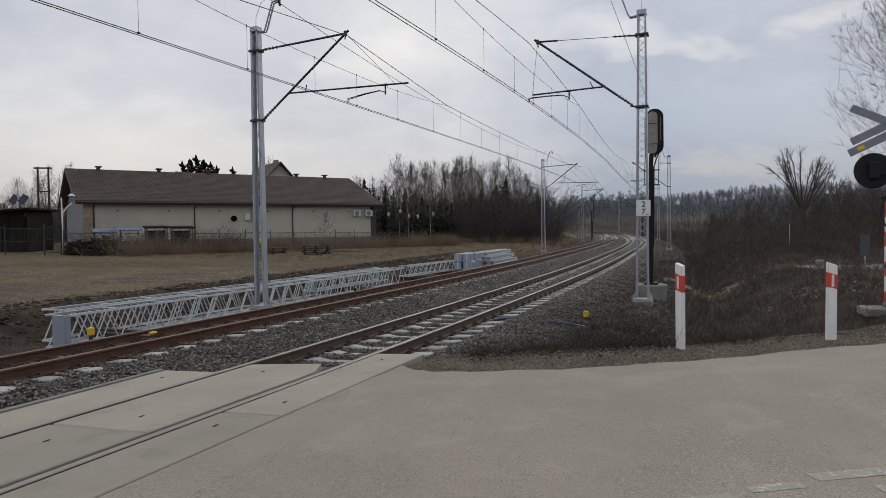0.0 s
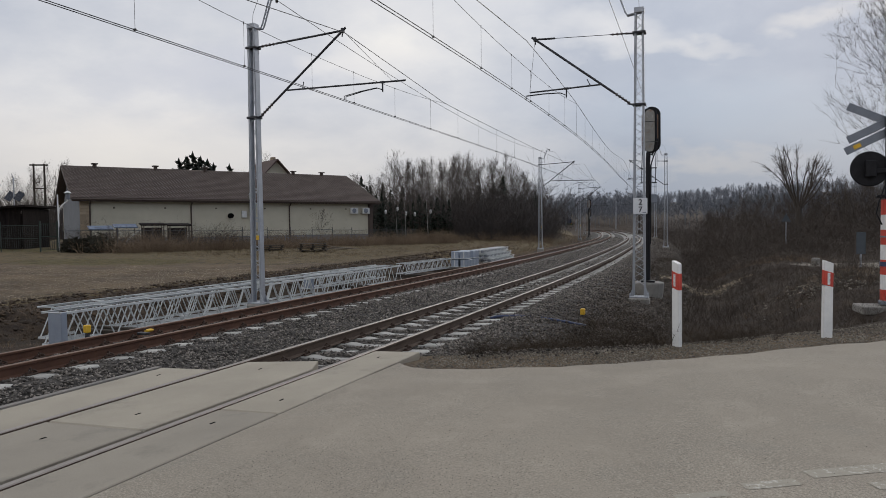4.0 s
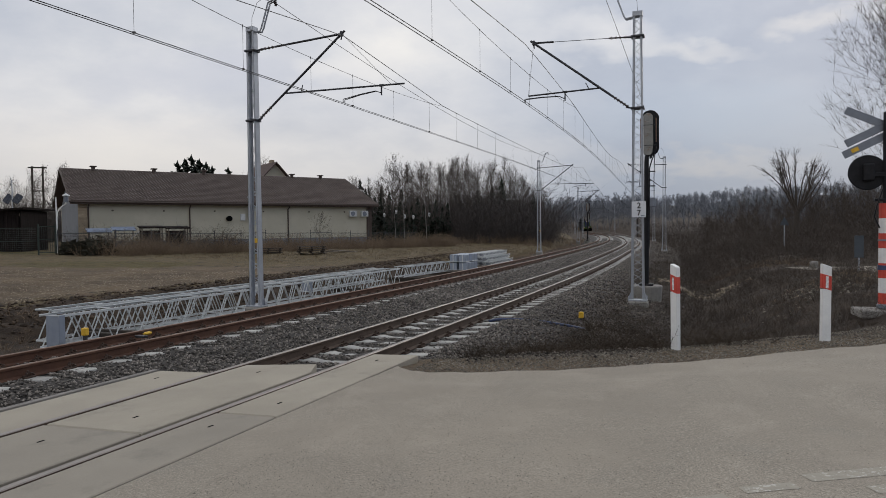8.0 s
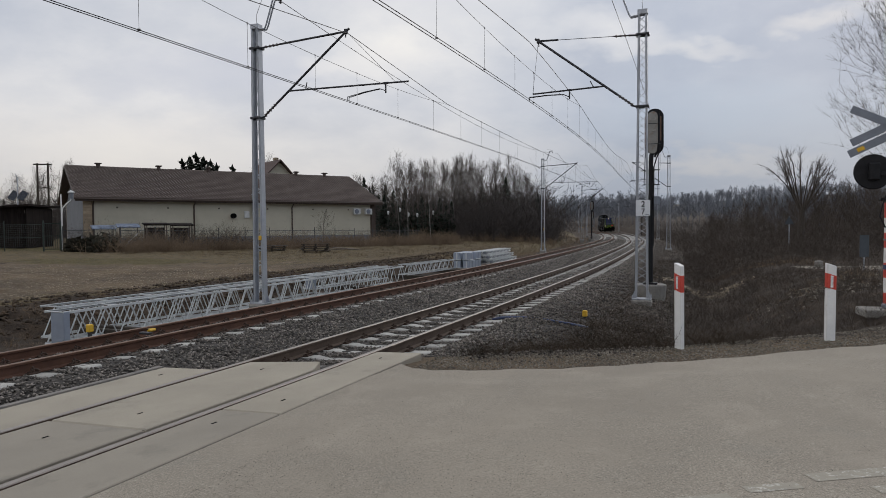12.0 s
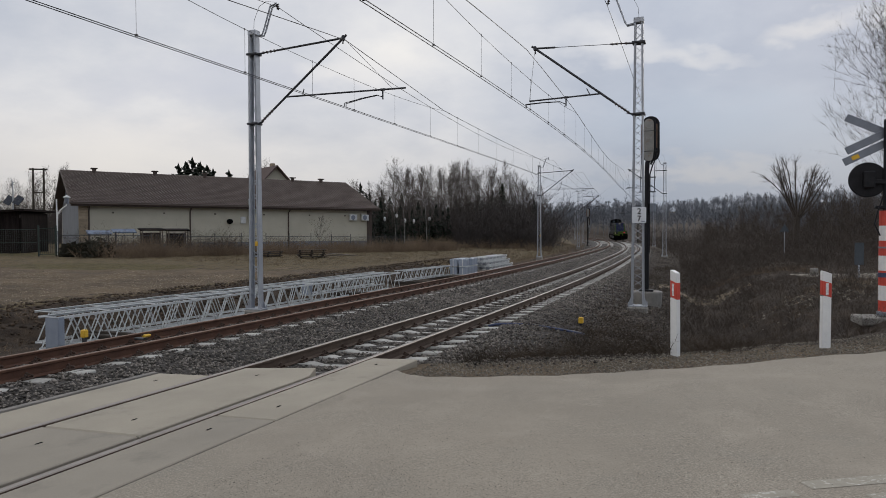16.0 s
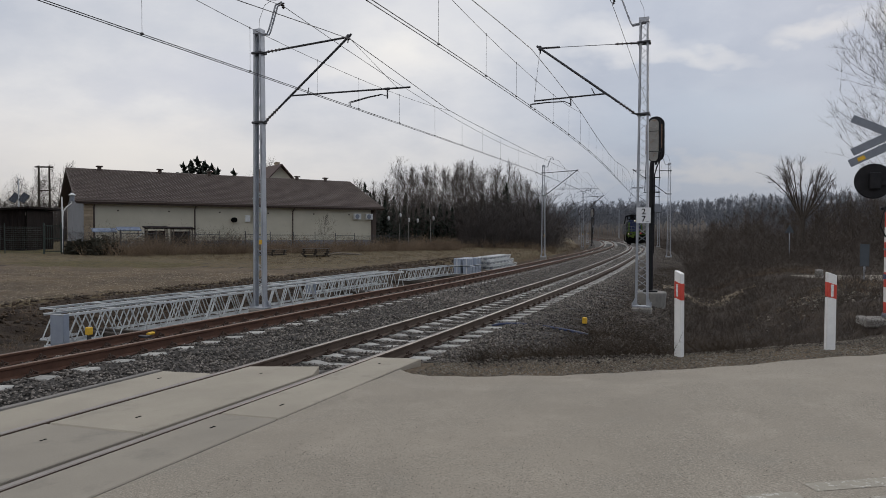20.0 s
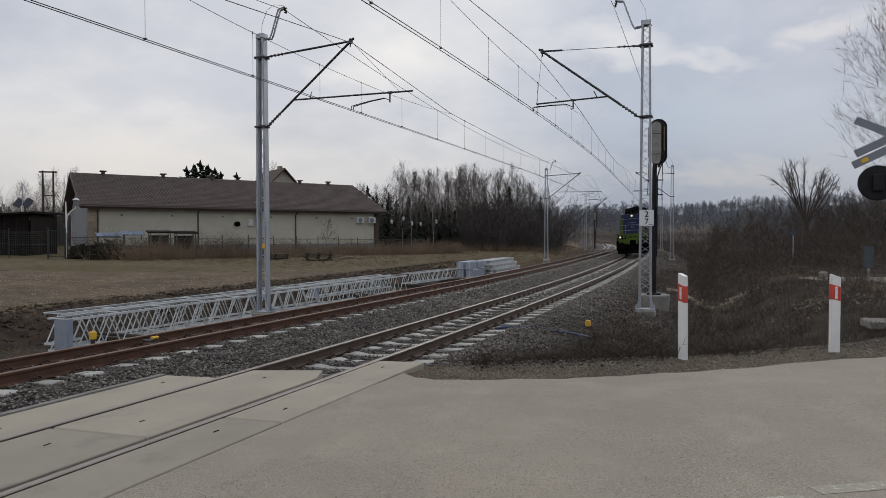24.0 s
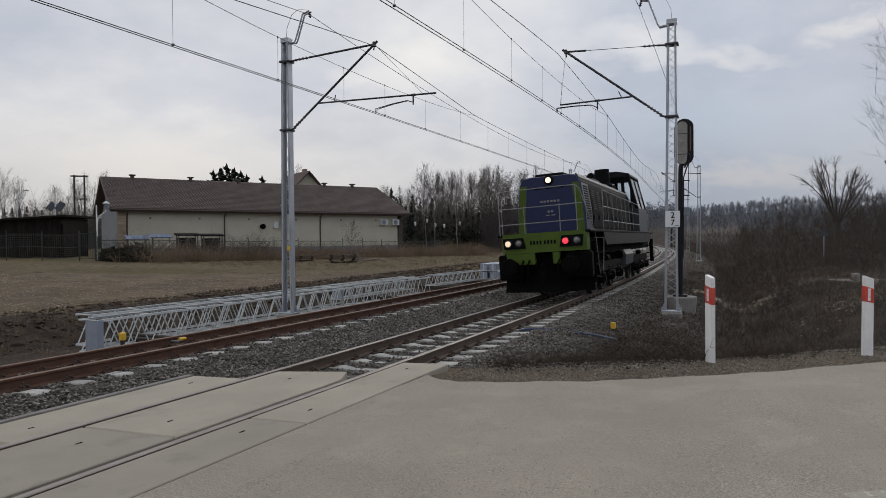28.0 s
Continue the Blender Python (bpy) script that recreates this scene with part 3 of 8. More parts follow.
def make_ground():
    xs = spaced((-2600, -300, 14), (-300, -60, 30), (-60, -16, 60), (-16, 22, 150), (22, 60, 60), (60, 300, 40), (300, 2600, 14))
    ys = spaced((-900, -40, 10), (-40, -4, 24), (-4, 34, 150), (34, 80, 70), (80, 300, 60), (300, 3200, 20))
    gx, gy = (a.ravel() for a in np.meshgrid(xs, ys))
    gz = ground_height(gx, gy)
    w, h = len(xs), len(ys)
    i = np.arange(w * h).reshape(h, w)
    a, b, c, d = i[:-1, :-1].ravel(), i[:-1, 1:].ravel(), i[1:, 1:].ravel(), i[1:, :-1].ravel()
    me = array_mesh("ground", np.stack([gx, gy, gz], 1), np.concatenate([np.stack([a, b, c], 1), np.stack([a, c, d], 1)]))
    me.polygons.foreach_set("use_smooth", [True] * len(me.polygons))
    s, o = along(gx, gy)
    fence = -29 - 0.25 * (s - 5)
    gravel = ((gy < 37.0 + 2.0 * soft_noise(gx, gy, 6.0, 12)) & (o < -14.3 - 1.2 * soft_noise(gx, gy, 5.0, 9)) & (o > fence + np.where(s > 22, 4 + (s - 22) * 0.42, 0)) & (s < 60)).astype(float)
    gravel = np.maximum(gravel, ((gy < road_edge(gx) + 0.9) & (o > 1.5)).astype(float))
    gravel = np.maximum(gravel, ((o > 1.5) & (o < 4.0) & (s < 30)).astype(float) * 0.4)
    lawn = 1.6 * np.exp(-(((gx + 18.9) / 5.2) ** 2 + ((gy - 37.5) / 3.0) ** 2) * 1.2) + np.exp(-(((gx + 31.5) / 6) ** 2 + ((gy - 50) / 4.5) ** 2) * 1.2)
    lawn = lawn + 0.42 * np.exp(-(((o + 10.5) / 3.2) ** 2)) * (s > 26) * (s < 90)
    straw = ((o <= -13.2 + 4.0 * (s > 24)) & (gravel < 0.5)).astype(float) * 0.72 + 0.30 * np.exp(-(((o - 8.6) / 1.3) ** 2))
    col = np.stack([gravel, np.clip(lawn, 0, 1), np.clip(straw, 0, 1), np.ones_like(gx)], 1)
    at = me.attributes.new("cover", "FLOAT_COLOR", "POINT")
    at.data.foreach_set("color", col.astype(np.float32).ravel())
    me.materials.append(M["ground"])
    tagged(new("ground", me), "stony yard, dry grass and bare soil beside the railway", "ground", kind="structure")


make_ground()


def sheet(name, us, vs, place, mat, label, category):
    """A sheet over a grid of two parameters."""
    sh = Shape()
    sh.quad_strip([[place(u, v) for u in us] for v in vs], closed=False)
    me = sh.mesh(name, True)
    me.materials.append(M[mat])
    return tagged(new(name, me), label, category, kind="structure")


EDGE = [at_track(s, 1.536) for s in np.arange(-60, 10, 0.25)]
EDGE_X, EDGE_Y = [p.x for p in EDGE], [p.y for p in EDGE]


def road_place(u, v):
    """u to the right of the slabs, v from behind the camera to the far edge."""
    y = 0.0
    for k in range(8):
        x = float(np.interp(y, EDGE_Y, EDGE_X)) + u
        e = float(road_edge(x)) + 0.03 * math.sin(x * 3.1) + 0.03 * math.sin(x * 7.7 + 1) + 0.02 * math.sin(x * 17.3)
        y = 0.5 * y + 0.5 * (-14 + (e + 14) * v)
    x = float(np.interp(y, EDGE_Y, EDGE_X)) + u
    s, o = along(np.array([x]), np.array([y]))
    return Vector((x, y, CANT * min(float(o[0]), 9.5) + (float(np.interp(o[0], (1.536, 1.58, 2.1), (-0.022, -0.012, 0.012))) if v < 0.97 else -0.03)))


def make_road():
    us = np.r_[0.0, 0.05, np.linspace(0.16, 14, 84), np.linspace(14.5, 60, 30)]
    sheet("road", us, np.r_[np.linspace(0, 0.9, 30), np.linspace(0.915, 1, 10)], road_place, "asphalt", "dusty grey asphalt road at the level crossing", "road")
    # a second lane of the road comes into view far to the right
    us2 = np.linspace(0, 1, 20)
    def bend(u, v):
        x, y = 14.6 + 26 * u, 25.4 + 1.2 * u + (v - 0.5) * 4.6
        return Vector((x, y, 0.06))
    sheet("road", us2, np.linspace(0, 1, 6), bend, "asphalt", "pale asphalt lane passing behind the bank", "road")


make_road()


def make_lines():
    """Worn stop line strokes."""
    for k, (x, y, lx, ly) in enumerate(((2.72, 4.07, 0.9, 0.13), (1.98, 3.91, 0.34, 0.10), (2.98, 3.84, 0.9, 0.11), (1.52, 3.80, 0.32, 0.08))):
        def spot(u, v):
            a = 0.09
            px, py = x + (u - 0.5) * lx - (v - 0.5) * ly * a, y + (v - 0.5) * ly + (u - 0.5) * lx * a
            s, o = along(np.array([px]), np.array([py]))
            return Vector((px, py, CANT * min(float(o[0]), 9.5) + 0.0145))
        sheet("road_marking", np.linspace(0, 1, 6), np.linspace(0, 1, 3), spot, "paint_line", "worn white painted stroke on the asphalt", "road marking")


make_lines()

# ---- track bed ----


def bed_profile(o):
    base = float(track_top(np.array([o]))[0]) - (0.216 if abs(o) < 1.25 else 0.192)
    if o > 1.85:
        return max(base - (o - 1.85) * 0.30, -0.62)
    if o < -SPACE - 1.75:
        return base - (-SPACE - 1.75 - o) * 0.6
    return base


def make_bed():
    os_ = np.linspace(-SPACE - 2.9, 3.6, 50)
    ss = np.r_[np.linspace(-60, -16, 30), np.linspace(-15, 45, 121), np.linspace(47, 300, 110)]
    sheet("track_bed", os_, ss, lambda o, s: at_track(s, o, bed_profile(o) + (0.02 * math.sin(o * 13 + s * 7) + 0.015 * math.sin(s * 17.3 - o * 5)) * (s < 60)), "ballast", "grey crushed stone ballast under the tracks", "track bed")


make_bed()

STONE_V = np.array([(1, 0, 0), (-1, 0, 0), (0, 1, 0), (0, -1, 0), (0, 0, 1), (0, 0, -1)], float)
STONE_F = np.array([(0, 2, 4), (2, 1, 4), (1, 3, 4), (3, 0, 4), (2, 0, 5), (1, 2, 5), (3, 1, 5), (0, 3, 5)])


def stones(name, x, y, z, size, seed, mat, label, category):
    """Many angular stones in one mesh."""
    rng = np.random.RandomState(seed)
    n = len(x)
    v = STONE_V[None] * rng.uniform(0.55, 1.25, (n, 6, 1)) + rng.uniform(-0.35, 0.35, (n, 6, 3))
    v *= (size * rng.uniform(0.6, 1.3, n))[:, None, None]
    v[:, :, 2] *= 0.75
    a = rng.uniform(0, 6.28, n)
    c, s = np.cos(a)[:, None], np.sin(a)[:, None]
    v = np.stack([v[:, :, 0] * c - v[:, :, 1] * s, v[:, :, 0] * s + v[:, :, 1] * c, v[:, :, 2]], 2)
    v += np.stack([x, y, z], 1)[:, None]
    f = STONE_F[None] + (np.arange(n) * 6)[:, None, None]
    me = array_mesh(name, v.reshape(-1, 3), f.reshape(-1, 3))
    me.materials.append(M[mat])
    return tagged(new(name, me), label, category, kind="stuff")


def spots_on_track(n, s0, s1, o0, o1, rng, bias=1.0):
    s = s0 + (s1 - s0) * rng.uniform(0, 1, n) ** bias
    o = rng.uniform(o0, o1, n)
    x, y, a = np.interp(s, TS, TX), np.interp(s, TS, TY), np.interp(s, TS, TH)
    return s, o, x + o * np.cos(a), y - o * np.sin(a)


def on_slab(s, o):
    return ((np.abs(o) < 0.72) & (s < -10.9)) | ((o > 0.7) & (o < 1.6) & (s < -9.9)) | ((o < -0.7) & (o > -1.9) & (s < -11.3 + 0.0 * o))


def make_ballast_stones():
    rng = np.random.RandomState(5)
    for n, s0, s1, bias, size in ((125000, -19, 1, 1.0, 0.0245), (85000, -1, 36, 1.25, 0.033), (24000, 33, 75, 1.0, 0.045)):
        s, o, x, y = spots_on_track(n, s0, s1, -SPACE - 2.7, 4.6, rng, bias)
        tie = (np.abs((s / 0.6) - np.round(s / 0.6)) < 0.275) & ((np.abs(o) < 1.28) | (np.abs(o + SPACE) < 1.28))
        rail = (np.abs(np.abs(o) - 0.752) < 0.09) | (np.abs(np.abs(o + SPACE) - 0.752) < 0.09)
        keep = ~tie & ~rail & ~on_slab(s, o) & ~((o > 1.55) & (y < road_edge(x) + rng.uniform(0.6, 1.7, len(x))))
        s, o, x, y = s[keep], o[keep], x[keep], y[keep]
        z = np.maximum(np.where(o > 2.3, ground_height(x, y), -9.0), np.array([bed_profile(min(v, 3.6)) if v < 3.6 else -9.0 for v in o])) + rng.uniform(-0.004, 0.034, len(o))
        dirty = o > 2.1 + rng.normal(0, 0.25, len(o))
        for k, mat, label in ((~dirty, "stone", "loose grey crushed ballast stones"), (dirty, "stone_dirty", "dirty brown ballast stones on the shoulder")):
            stones("ballast_stones", x[k], y[k], z[k], size, 6, mat, label, "ballast")


make_ballast_stones()

# ---- rails, sleepers, slabs ----
RAIL = [(-0.075, -0.172), (0.075, -0.172), (0.075, -0.160), (0.012, -0.140), (0.010, -0.048), (0.034, -0.036), (0.036, -0.008), (0.028, 0.0), (-0.028, 0.0), (-0.036, -0.008), (-0.034, -0.036), (-0.010, -0.048), (-0.012, -0.140), (-0.075, -0.160)]


def rail_mesh(o, z0, ss):
    sh = Shape()
    n = len(RAIL)
    sh.quad_strip([[at_track(s, o + x, z0 + z) for x, z in RAIL] for s in ss])
    # the running face is polished
    sh.mi = [1 if (k % n) in (6, 7, 8) and k < n * (len(ss) - 1) else 0 for k in range(len(sh.f))]
    return sh


def clip_shape():
    """A bent spring clip with its bolt and pad on a sleeper."""
    sh = Shape()
    sh.box((0, 0, 0.012), (0.10, 0.16, 0.024), 0.006)
    pts = [(-0.02, -0.055, 0.03), (0.03, -0.075, 0.04), (0.05, -0.04, 0.055), (0.0, -0.02, 0.07), (-0.035, 0.0, 0.06), (0.0, 0.02, 0.07), (0.05, 0.04, 0.055), (0.03, 0.075, 0.04), (-0.02, 0.055, 0.03)]
    sh.pipe(pts, 0.011, 5)
    sh.tube((0.01, 0, 0.02), (0.01, 0, 0.10), 0.016, n=6)
    return sh


def make_track(o0, z0, cant, sides, head, first, last, label, clip_to):
    t = thing("railway_track", label, "railway track", kind="structure")
    ss = np.r_[np.linspace(-45, -18, 14), np.linspace(-17, 40, 115), np.linspace(42, 300, 104)]
    for sg in (-1, 1):
        part("rail", rail_mesh(o0 + sg * GAUGE / 2, z0 + sg * cant * GAUGE / 2, ss), [sides, head], t)
    tie = Shape()
    # a prestressed sleeper, lower in the middle
    ring = []
    for x, top, w in ((-1.28, -0.02, 0.10), (-1.25, 0.0, 0.115), (-0.5, 0.0, 0.115), (-0.3, -0.035, 0.10), (0.3, -0.035, 0.10), (0.5, 0.0, 0.115), (1.25, 0.0, 0.115), (1.28, -0.02, 0.10)):
        ring.append([(x, -w - 0.03, top - 0.19), (x, -w, top - 0.012), (x, -w + 0.015, top), (x, w - 0.015, top), (x, w, top - 0.012), (x, w + 0.03, top - 0.19)])
    tie.quad_strip(ring)
    me, cl = tie.mesh("sleeper"), clip_shape().mesh("rail_clip")
    rest = []
    k = 0
    for s in np.arange(first, 130, 0.6):
        m = track_pose(s, o0, z0 - 0.176, math.atan(cant))
        if s < last:
            part("sleeper", me, "sleeper", t, m=m)
        else:
            rest.append(m)
        if s < clip_to:
            for sg in (-1, 1):
                for side in (-1, 1):
                    turn = Matrix.Rotation(math.pi if side < 0 else 0, 4, "Z")
                    part("rail_clip", cl, "clip", t, m=m @ Matrix.Translation((sg * GAUGE / 2 + side * 0.11, 0, 0)) @ turn)
    far = Shape()
    for m in rest:
        far.box((0, 0, -0.09), (2.5, 0.24, 0.18), 0, m)
    ob = part("sleepers", far, "sleeper", t)
    tagged(ob, kind="stuff")
    far = Shape()
    for s in np.arange(clip_to + (first - clip_to) % 0.6, 75, 0.6):
        m = track_pose(s, o0, z0 - 0.176, math.atan(cant))
        for sg in (-1, 1):
            for side in (-1, 1):
                far.box((sg * GAUGE / 2 + side * 0.115, 0, 0.035), (0.10, 0.15, 0.07), 0.02, m)
    tagged(part("rail_clips", far, "clip", t), kind="stuff")
    return t


make_track(0, 0, CANT, "rail_worn", "rail_head", -10.2, 100, "used railway track with concrete sleepers on ballast", 16)
make_track(-SPACE, Z_LEFT, CANT_LEFT, "rail_rust", "rust_head", -19.8, 95, "rusty new railway track with concrete sleepers", 12)


def slab(name, s0, s1, o0, o1, label, lean_end=0.0, cut=0.0):
    """A precast crossing panel between or beside the rails."""
    sh = Shape()
    n = 8
    rings = []
    for s, inset in [(s0, 0.012), (s0 + 0.015, 0.0)] + [(s0 + (s1 - s0) * k / n, 0.0) for k in range(1, n)] + [(s1 - 0.29, 0.0), (s1 - 0.015, 0.0), (s1, 0.012)]:
        pts = []
        for o, dz in ((o0, -0.16), (o0, -0.022), (o0 + 0.012, -0.012), (o1 - 0.012, -0.012), (o1, -0.022), (o1, -0.16)):
            ss = s + (lean_end * (o - o0) / (o1 - o0) if s > s1 - 0.1 else 0)
            oo = min(o, o1 - cut * max(0.0, 1 - (s1 - s) / 0.3)) if s > s1 - 0.3 else o
            pts.append(at_track(ss, oo, CANT * oo + dz - inset))
        rings.append(pts)
    sh.quad_strip(rings)
    me = sh.mesh(name)
    me.materials.append(M["concrete" if s1 > -12 else "concrete_worn"])
    ob = tagged(new(name, me), label, "crossing slab", "level crossing slabs")
    for f, g in ((0.86, 0.42), (0.14, 0.58)):
        s, o = s0 + (s1 - s0) * f, o0 + (o1 - o0) * g
        # near-black plate painted as the shade inside an open lifting hole
        hole = Shape().box((0, 0, 0), (0.022, 0.065, 0.006), 0.002)
        part("lifting_socket", hole, "loco_black", ob, "", m=track_pose(s, o, CANT * o - 0.011))
    return ob


def make_slabs():
    for s0, s1 in ((-13.96, -10.95), (-16.97, -13.98), (-19.98, -16.99), (-22.99, -20.0)):
        slab("crossing_slab", s0, s1, -0.68, 0.595, "pale concrete crossing slab between the worn rails", 0.2 if s1 > -11 else 0.0, 0.25 if s1 > -11 else 0.0)
    for s0, s1 in ((-13.2, -9.95), (-16.2, -13.22), (-19.2, -16.22), (-22.2, -19.22)):
        slab("crossing_slab", s0, s1, 0.803, 1.52, "narrow pale concrete slab beside the asphalt")
    for s0, s1 in ((-14.6, -11.5), (-17.6, -14.62), (-20.6, -17.62)):
        slab("crossing_slab", s0, s1, -1.72, -0.815, "narrow concrete slab against the ballast")
    # the kerb that holds the outer slabs against the ballast
    kerb = Shape()
    kerb.quad_strip([[at_track(s, o, CANT * o + z) for o, z in ((-1.86, -0.25), (-1.86, 0.0), (-1.735, 0.004), (-1.735, -0.25))] for s in np.linspace(-22, -11.5, 20)])
    me = kerb.mesh("crossing_kerb")
    me.materials.append(M["rim_steel"])
    tagged(new("crossing_kerb", me), "dark concrete kerb along the crossing slabs", "kerb", kind="structure")


make_slabs()

# ---- overhead line masts ----


def lattice_mast(height, base_w, top_w, depth, bays):
    """Two channel legs that lean together, laced on both faces. x across, y deep."""
    legs, lace, foot = [], Shape(), Shape()
    for sg in (-1, 1):
        leg = Shape()
        for yy in (-1, 1):
            b0, b1 = sg * base_w / 2, sg * top_w / 2
            w = 0.05
            leg.quad_strip([[(b - sg * w * u, yy * depth / 2 - yy * 0.012 * v, z) for u, v in ((0, 0), (1, 0), (1, 1), (0, 1))] for b, z in ((b0, 0), (b1, height))])
        leg.quad_strip([[(b - sg * 0.012 * u, depth / 2 * v, z) for u, v in ((0, -1), (0, 1), (1, 1), (1, -1))] for b, z in ((b0, 0), (b1, height))])
        legs.append(leg)
    for yy in (-1, 1):
        for k in range(bays):
            z0, z1 = 0.35 + (height - 0.5) * k / bays, 0.35 + (height - 0.5) * (k + 1) / bays
            sg = yy if k % 2 else -yy
            w0, w1 = (base_w + (top_w - base_w) * z / height for z in (z0, z1))
            a, b = Vector((sg * (w0 / 2 - 0.02), yy * depth / 2, z0)), Vector((-sg * (w1 / 2 - 0.02), yy * depth / 2, z1))
            lace.tube(a, b, 0.0095, n=4)
    foot.box((0, 0, 0.02), (base_w + 0.16, depth + 0.16, 0.04), 0.008)
    for sg in (-1, 1):
        for yy in (-1, 1):
            foot.tube((sg * (base_w / 2 + 0.06), yy * (depth / 2 + 0.05), 0.03), (sg * (base_w / 2 + 0.06), yy * (depth / 2 + 0.05), 0.13), 0.018, n=6)
            foot.plate([(sg * base_w / 2, 0.04), (sg * (base_w / 2 + 0.09), 0.04), (sg * base_w / 2, 0.26)][:: sg], 0.012, Matrix.Translation((0, yy * depth / 2, 0)))
    return legs, lace, foot


def insulator(sh, a, b, r=0.05, sheds=5):
    a, b = Vector(a), Vector(b)
    d = b - a
    sh.tube(a, b, r * 0.45, n=8)
    for k in range(sheds):
        p = a + d * ((k + 0.5) / sheds)
        sh.tube(p - d * 0.06, p + d * 0.03, r, r * 0.55, n=10)


def make_mast(name, x, y, z, side, solid_stay, number=None, bays=36, short=0.0):
    """A mast with its cantilever, reaching to +x where side is 1 and to -x where it is -1."""
    low_by = 0.08 if solid_stay else -0.04
    s, _ = along(np.array([x]), np.array([y]))
    t = thing(name, "galvanised lattice mast carrying the overhead line, on a concrete foot", "line mast", Matrix.Translation((x, y, z)) @ Matrix.Rotation(-heading(s[0]), 4, "Z"), "overhead line masts")
    g = side
    top = 7.86 - z - short
    legs, lace, foot = lattice_mast(top, 0.36, 0.24, 0.20, bays)
    for leg in legs:
        part("leg", leg, "galv", t)
    part("lacing", lace, "galv", t)
    part("foot_plate", foot, "galv", t)
    cap = Shape().box((0, 0, top - 0.06), (0.27, 0.23, 0.14), 0.01)
    part("cap", cap, "galv", t)
    base = Shape().box((0, 0, -0.42), (0.56, 0.46, 0.84), 0.04)
    part("foundation", base, "concrete_block", t, "weathered concrete foundation")
    zz = lambda h: h - z - (low_by if 5.4 < h < 5.9 else short if h > 5 else 0)
    # the sloping arm from low on the mast up to the tip
    arm = Shape()
    tip, low = Vector((g * 2.98, 0, zz(7.33))), Vector((g * 0.18, 0, zz(5.18)))
    way = (tip - low).normalized()
    insulator_end = low + way * 0.62
    arm.tube(insulator_end, tip + way * 0.12, 0.033, n=8)
    arm.box(tip, (0.09, 0.1, 0.14), 0.02)
    arm.tube(tip + Vector((0, 0, -0.02)), tip + Vector((-g * 0.02, 0, -0.16)), 0.018, n=6)
    part("sloping_arm", arm, "dark_steel", t, "dark steel tube")
    ins = Shape()
    insulator(ins, low + way * 0.1, insulator_end)
    part("insulator", ins, "insulator", t)
    for h in (5.18, 7.18):
        fit = Shape()
        fit.box((0, 0, zz(h)), (0.36, 0.28, 0.06), 0.01)
        fit.tube((g * 0.12, 0, zz(h)), (g * 0.32, 0, zz(h) + (0.06 if h < 6 else 0.02)), 0.026, n=6)
        part("bracket", fit, "dark_steel", t)
    stay = Shape()
    a = Vector((g * 0.3, 0, zz(7.2)))
    d = (tip - a).normalized()
    if solid_stay:
        stay.tube(a + d * 0.5, tip, 0.03, n=8)
    else:
        stay.tube(a + d * 0.5, tip - d * 0.55, 0.009, n=5)
        stay.tube(tip - d * 0.6, tip, 0.028, n=6)
    part("stay", stay, "dark_steel", t)
    ins = Shape()
    insulator(ins, a, a + d * 0.5, 0.045, 4)
    part("insulator", ins, "insulator", t)
    # the level tube that holds the contact wires sideways
    reg = Shape()
    root = low + way * ((zz(5.80) - low.z) / way.z)
    end = Vector((g * (4.85 if solid_stay else 3.15), 0, zz(5.74)))
    reg.tube(root, end, 0.024, n=8)
    reg.tube(root.lerp(end, 0.15), root.lerp(end, 0.12) + Vector((g * 0.16, 0, 0.19)), 0.014, n=6)
    hang = root.lerp(end, 0.82 if solid_stay else 0.48)
    reg.tube(hang, hang + Vector((0, 0, -0.26)), 0.022, n=6)
    reg.box(hang, (0.14, 0.06, 0.06), 0.01)
    part("registration_tube", reg, "dark_steel", t)
    steady = Shape()
    for k in (-0.045, 0.045):
        b = Vector((hang.x - g * (1.15 if solid_stay else -1.2), k, zz(5.50) - (0.13 if solid_stay else -0.05)))
        q = hang + Vector((0, k * 0.4, -0.2))
        steady.pipe([q, q + (b - q) * 0.15 + Vector((0, 0, 0.09)), q + (b - q) * 0.55 + Vector((0, 0, 0.11)), q + (b - q) * 0.93 + Vector((0, 0, 0.10)), b + Vector((0, 0, 0.10)), b], 0.012, 5)
    part("steady_arm", steady, "dark_steel", t)
    drop = Shape()
    drop.tube(tip, end if not solid_stay else root.lerp(end, 0.9), 0.006, n=4)
    part("hanger", drop, "wire", t)
    # the bracket on top for the return wire
    horn = Shape()
    for k in (-0.05, 0.05):
        horn.pipe([(0, k, top - 0.12), (g * 0.32, k, top - 0.16), (g * 0.38, k, top - 0.05), (g * 0.62, k, top + 0.62), (g * 0.85, k, top + 0.68)], 0.026, 5)
    for f in (0.25, 0.5, 0.75):
        p = Vector((g * 0.38, 0, top - 0.05)).lerp(Vector((g * 0.62, 0, top + 0.62)), f)
        horn.tube(p + Vector((0, -0.05, 0)), p + Vector((0, 0.05, 0)), 0.012, n=4)
    part("top_bracket", horn, "galv", t)
    ins = Shape()
    insulator(ins, (g * 0.82, 0, top + 0.66), (g * 0.86, 0, top + 0.50), 0.05, 3)
    part("insulator", ins, "insulator", t)
    loop = Shape().pipe([(0, 0, top), (g * 0.02, 0, top + 0.3), (g * 0.2, 0, top + 0.68), (g * 0.45, 0, top + 0.80), (g * 0.8, 0, top + 0.72)], 0.006, 4)
    part("bonding_wire", loop, "wire", t)
